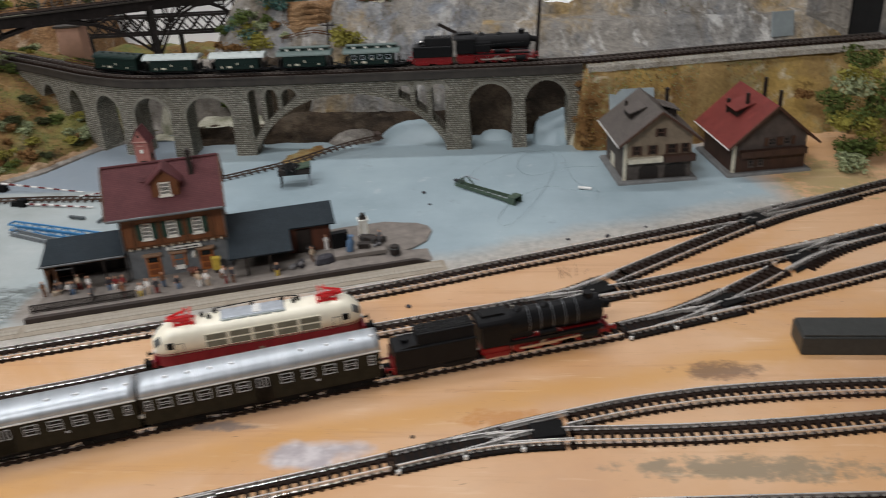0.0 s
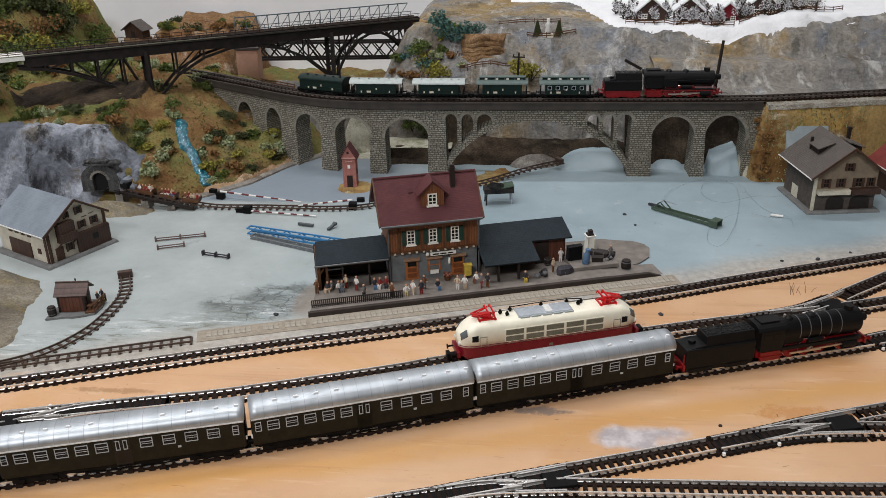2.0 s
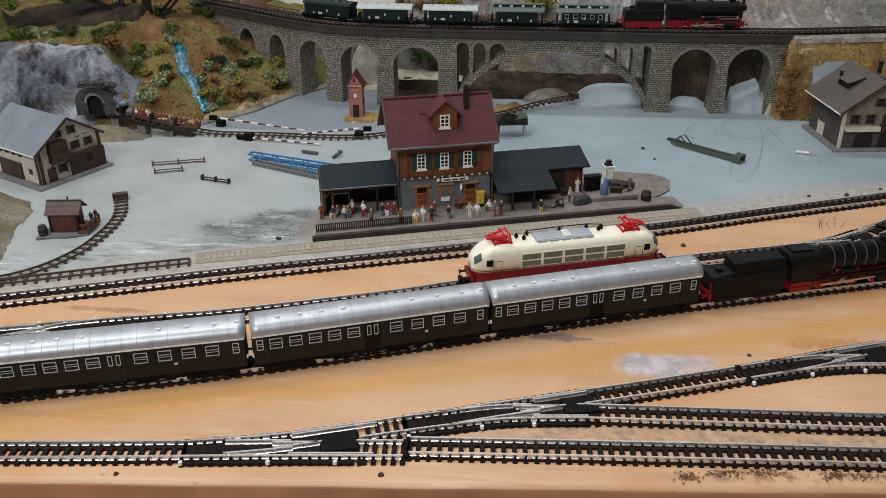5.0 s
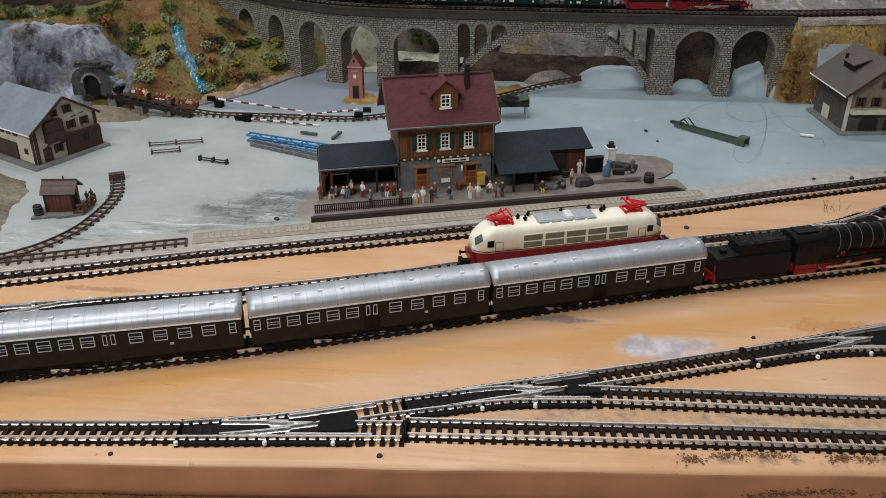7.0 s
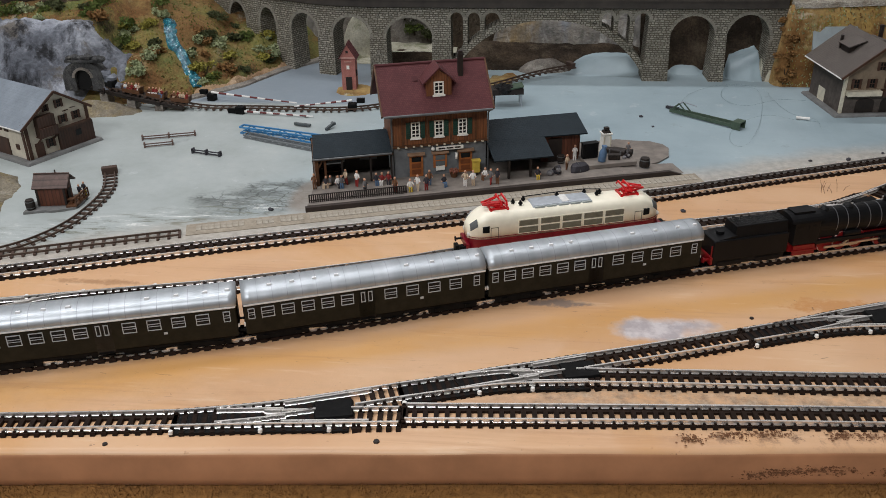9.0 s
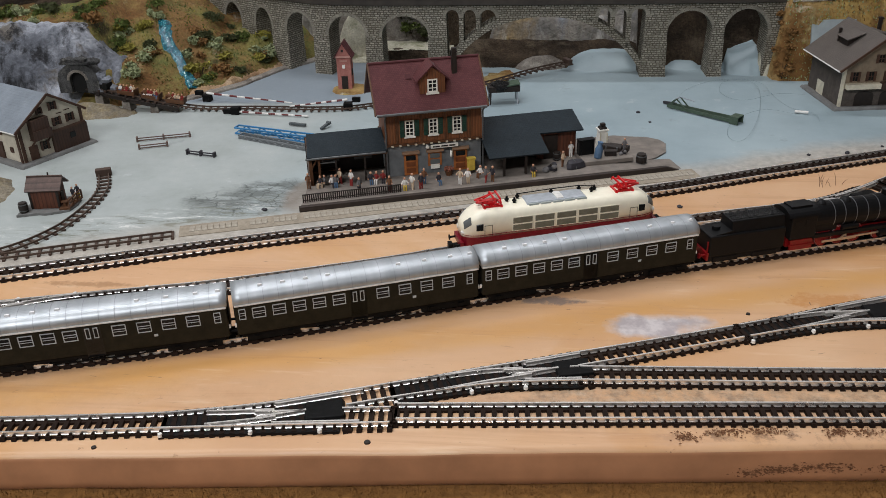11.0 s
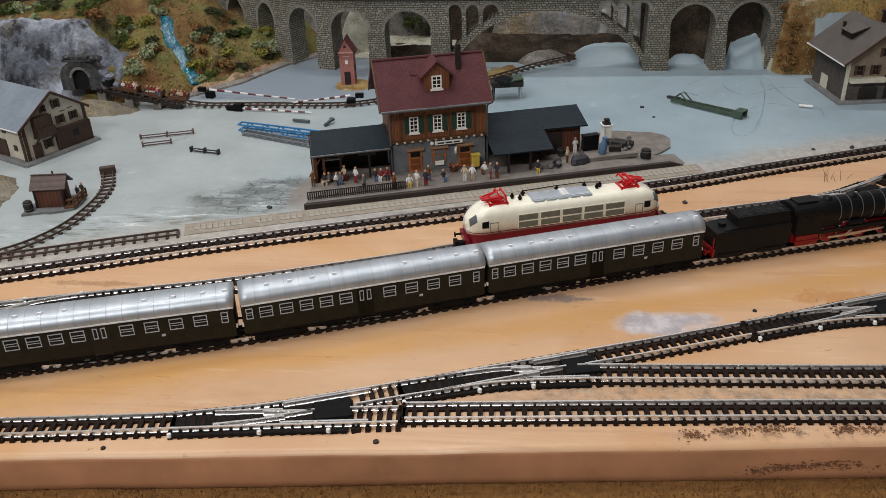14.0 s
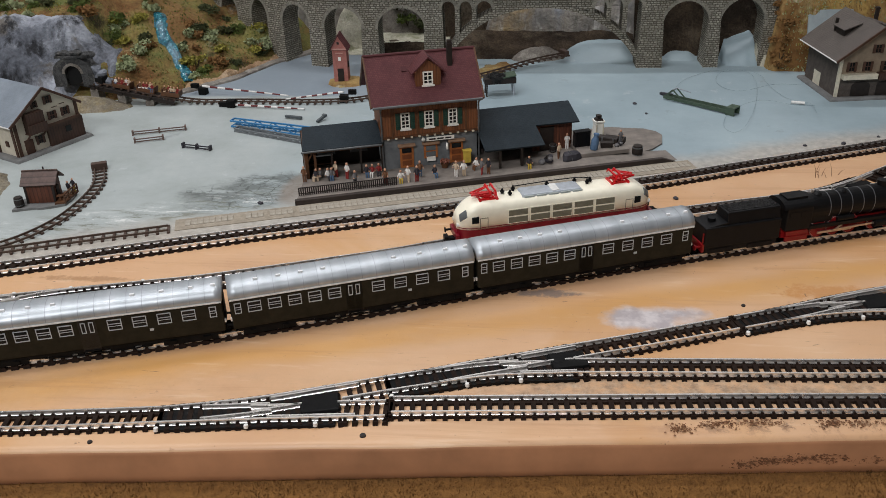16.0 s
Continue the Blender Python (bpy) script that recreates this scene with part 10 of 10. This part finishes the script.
def shrine():
    x, y = -0.0755, 0.9180
    z = wall_z(x, y)
    t = thing("wayside_shrine", pose(x, y, z), "white carved wayside monument on a pale plinth", "shrine")
    part("plinth", M().box(-0.0055, 0.0055, -0.004, 0.004, -0.002, 0.004), LETTER, t)
    part("pillar", M().loft([[(r * math.cos(a), 0.8 * r * math.sin(a), zz) for a in [math.pi * i / 6 for i in range(12)]] for r, zz in ((0.0036, 0.004), (0.0032, 0.008), (0.0026, 0.011), (0.0034, 0.0135), (0.0020, 0.0160), (0.0015, 0.0168), (0.0020, 0.0185), (0.0012, 0.0205))]), PINW, t, "white carved pillar", smooth=True)
    for s in (-1, 1):
        k = thing("conical_shrub", pose(x + s * 0.0115, y - 0.001, z), "dark green clipped cone-shaped shrub by the shrine", "shrub", "clipped shrubs")
        cone = M()
        q = random.Random(3)
        for i in range(420):
            f = q.random() ** 0.7
            a = q.uniform(0, 6.28)
            r = 0.0046 * (1 - f) * q.uniform(0.8, 1.1) + 0.0004
            p = (r * math.cos(a), r * math.sin(a), f * 0.0175)
            e = 0.0008
            cone.add([(p[0] - e, p[1], p[2]), (p[0] + e, p[1] + e * 0.5, p[2]), (p[0], p[1], p[2] + e * 1.8)], [(0, 1, 2)])
        cone.rod((0, 0, -0.002), (0, 0, 0.0150), 0.0034, 0.0004, 8)
        part("foliage", cone, LEAF[2], k)


shrine()


def rail_fence(a, b, n, label, base):
    t = thing("rail_fence", pose(0, 0, 0), label, "fence", "wooden rail fences")
    A, B = Vector(a), Vector(b)
    pts = [A + (B - A) * i / n for i in range(n + 1)]
    pts = [(p.x, p.y, base(p.x, p.y)) for p in pts]
    for p in pts:
        part("post", M().bar((p[0], p[1], p[2] - 0.002), (p[0], p[1], p[2] + 0.0055), 0.0007), POSTW, t)
    for p, r in zip(pts, pts[1:]):
        part("rail", M().bar((p[0], p[1], p[2] + 0.0045), (r[0], r[1], r[2] + 0.0045), 0.0006, 0.0009).bar((p[0], p[1], p[2] + 0.0022), (r[0], r[1], r[2] + 0.0022), 0.0006, 0.0009), POSTW, t)


rail_fence((-0.098, 0.9135), (-0.046, 0.9150), 5, "low brown rail fence before the shrine", wall_z)
rail_fence((-0.168, 0.8740), (-0.104, 0.8760), 8, "rust-brown rail fence above the railway", lambda x, y: max(0.0745, wall_z(x, y)))
rail_fence((-0.130, 0.965), (-0.060, 0.985), 7, "brown rail fence along the upper path", wall_z)
rail_fence((0.010, 0.950), (0.120, 0.920), 11, "dark rail fence at the edge of the snow", lambda x, y: max(wall_z(x, y), snow_z(x, y)))
rail_fence((0.125, 0.920), (0.240, 0.955), 11, "dark rail fence along the snowy slope", lambda x, y: max(wall_z(x, y), snow_z(x, y)))
rail_fence((-0.372, 0.832), (-0.330, 0.806), 5, "dark rail fence on the viaduct", lambda x, y: DECK - 0.001)
sb = thing("stone_slab", pose(0.1620, 0.7480, 0.0250, 66, 0, 4), "pale blue-grey plaster slab on the embankment", "slab")
part("plate", M().box(-0.022, 0.016, 0.0, 0.026, 0, 0.003), STONEBASE, sb)
sb = thing("stone_slab", pose(0.302, 0.838, 0.070, 80, 0, 10), "tall blue-grey slab standing against the rock", "slab")
part("plate", M().box(-0.010, 0.010, 0.0, 0.022, 0, 0.002), STONEBASE, sb)


def east_tunnel():
    t = thing("tunnel_portal", pose(0.370, 0.8300, 0.070, 0, 0, 62), "dark tunnel mouth in the eastern rock", "tunnel portal")
    part("bore", M().box(0.002, 0.06, -0.0125, 0.0125, -0.004, 0.042), BORE, t)
    for y0, y1, z0, z1 in ((-0.034, -0.0127, -0.01, 0.060), (0.0127, 0.05, -0.01, 0.060), (-0.0126, 0.0126, 0.0425, 0.060)):
        part("wall", M().box(0.0, 0.062, y0, y1, z0, z1), ROCKB, t)


east_tunnel()

sg = thing("signal_arm", pose(-0.0020, 0.7900, 0.0600), "dark slanting signal arm with a pale end above the tender", "signal")
part("mast", M().rod((0.020, 0, 0), (0.020, 0, 0.030), 0.0008), DARKW, sg)
part("arm", M().bar((-0.004, 0, 0.0430), (0.012, 0, 0.0344), 0.0016, 0.0026), DARKW, sg)
part("arm_end", M().bar((0.012, 0, 0.0344), (0.021, 0, 0.0296), 0.0016, 0.0026), LGREY, sg, "pale grey arm end")


def twigs(x, y):
    t = thing("dry_twigs", pose(x, y, 0), "few thin dry brown twigs standing on the board", "twigs")
    q = random.Random(12)
    for i in range(8):
        a, r, h = q.uniform(0, 6.28), q.uniform(0.001, 0.005), q.uniform(0.004, 0.009)
        bx, by = q.uniform(-0.008, 0.008), q.uniform(-0.003, 0.003)
        mx, my = bx + 0.4 * r * math.cos(a), by + 0.4 * r * math.sin(a)
        part("twig", M().rod((bx, by, 0), (mx, my, h * 0.6), 0.00014, 0.00012, 5).rod((mx, my, h * 0.6), (bx + r * math.cos(a), by + r * math.sin(a), h), 0.00012, 0.00008, 5), DRYTWIG, t)


DRYTWIG = plain("dry_twig", srgb(120, 92, 68), 0.9)
twigs(0.0945, 0.5155)


def flakes():
    """Brown flakes of old paint and glue at the board's front."""
    q = random.Random(31)
    vs, fs = [], []
    tops = ((-0.0355, 0.0025, 0.0065), (-0.021, 0.004, 0.0085), (-0.012, 0.005, 0.0095), (0.000, 0.0035, 0.0095), (0.0245, 0.003, 0.0085), (0.034, 0.005, 0.0085), (0.060, 0.010, 0.009), (0.10, 0.015, 0.009))
    sides = ((-0.010, 0.0025, -0.0112), (-0.002, 0.004, -0.0100), (0.008, 0.004, -0.0095), (0.019, 0.005, -0.0085), (0.045, 0.012, -0.010))
    while len(fs) < 1500:
        top = q.random() < 0.58
        cx, sd, mid = q.choice(tops if top else sides)
        x = q.gauss(cx, sd)
        r = 0.00014 + 0.00055 * q.random() ** 2.4
        n = q.randint(5, 7)
        k = len(vs)
        if top:
            y = edge_y(x) + q.gauss(mid, 0.0013)
            vs += [(x + r * q.uniform(0.6, 1.5) * math.cos(6.283 * i / n), y + 0.7 * r * math.sin(6.283 * i / n), 0.0004 + 0.0003 * (i % 2)) for i in range(n)]
        else:
            z = q.gauss(mid, 0.0011)
            y = edge_y(x) - 0.0016
            vs += [(x + r * q.uniform(0.6, 1.5) * math.cos(6.283 * i / n), y - 0.0002 * (i % 2), z + 0.7 * r * math.sin(6.283 * i / n)) for i in range(n)]
        fs.append(tuple(range(k, k + n)))
    me = bpy.data.meshes.new("paint_flakes")
    me.from_pydata(vs, [], fs)
    tagged(part("paint_flakes", me, FLAKE), "brown flakes of old paint along the front edge", "flakes", kind="stuff")


FLAKE = speckled("brown_flake", [(0.3, srgb(74, 48, 32)), (0.5, srgb(122, 84, 58)), (0.75, srgb(172, 132, 98))], 700, 0.85, 0.5, 0.0004)
flakes()
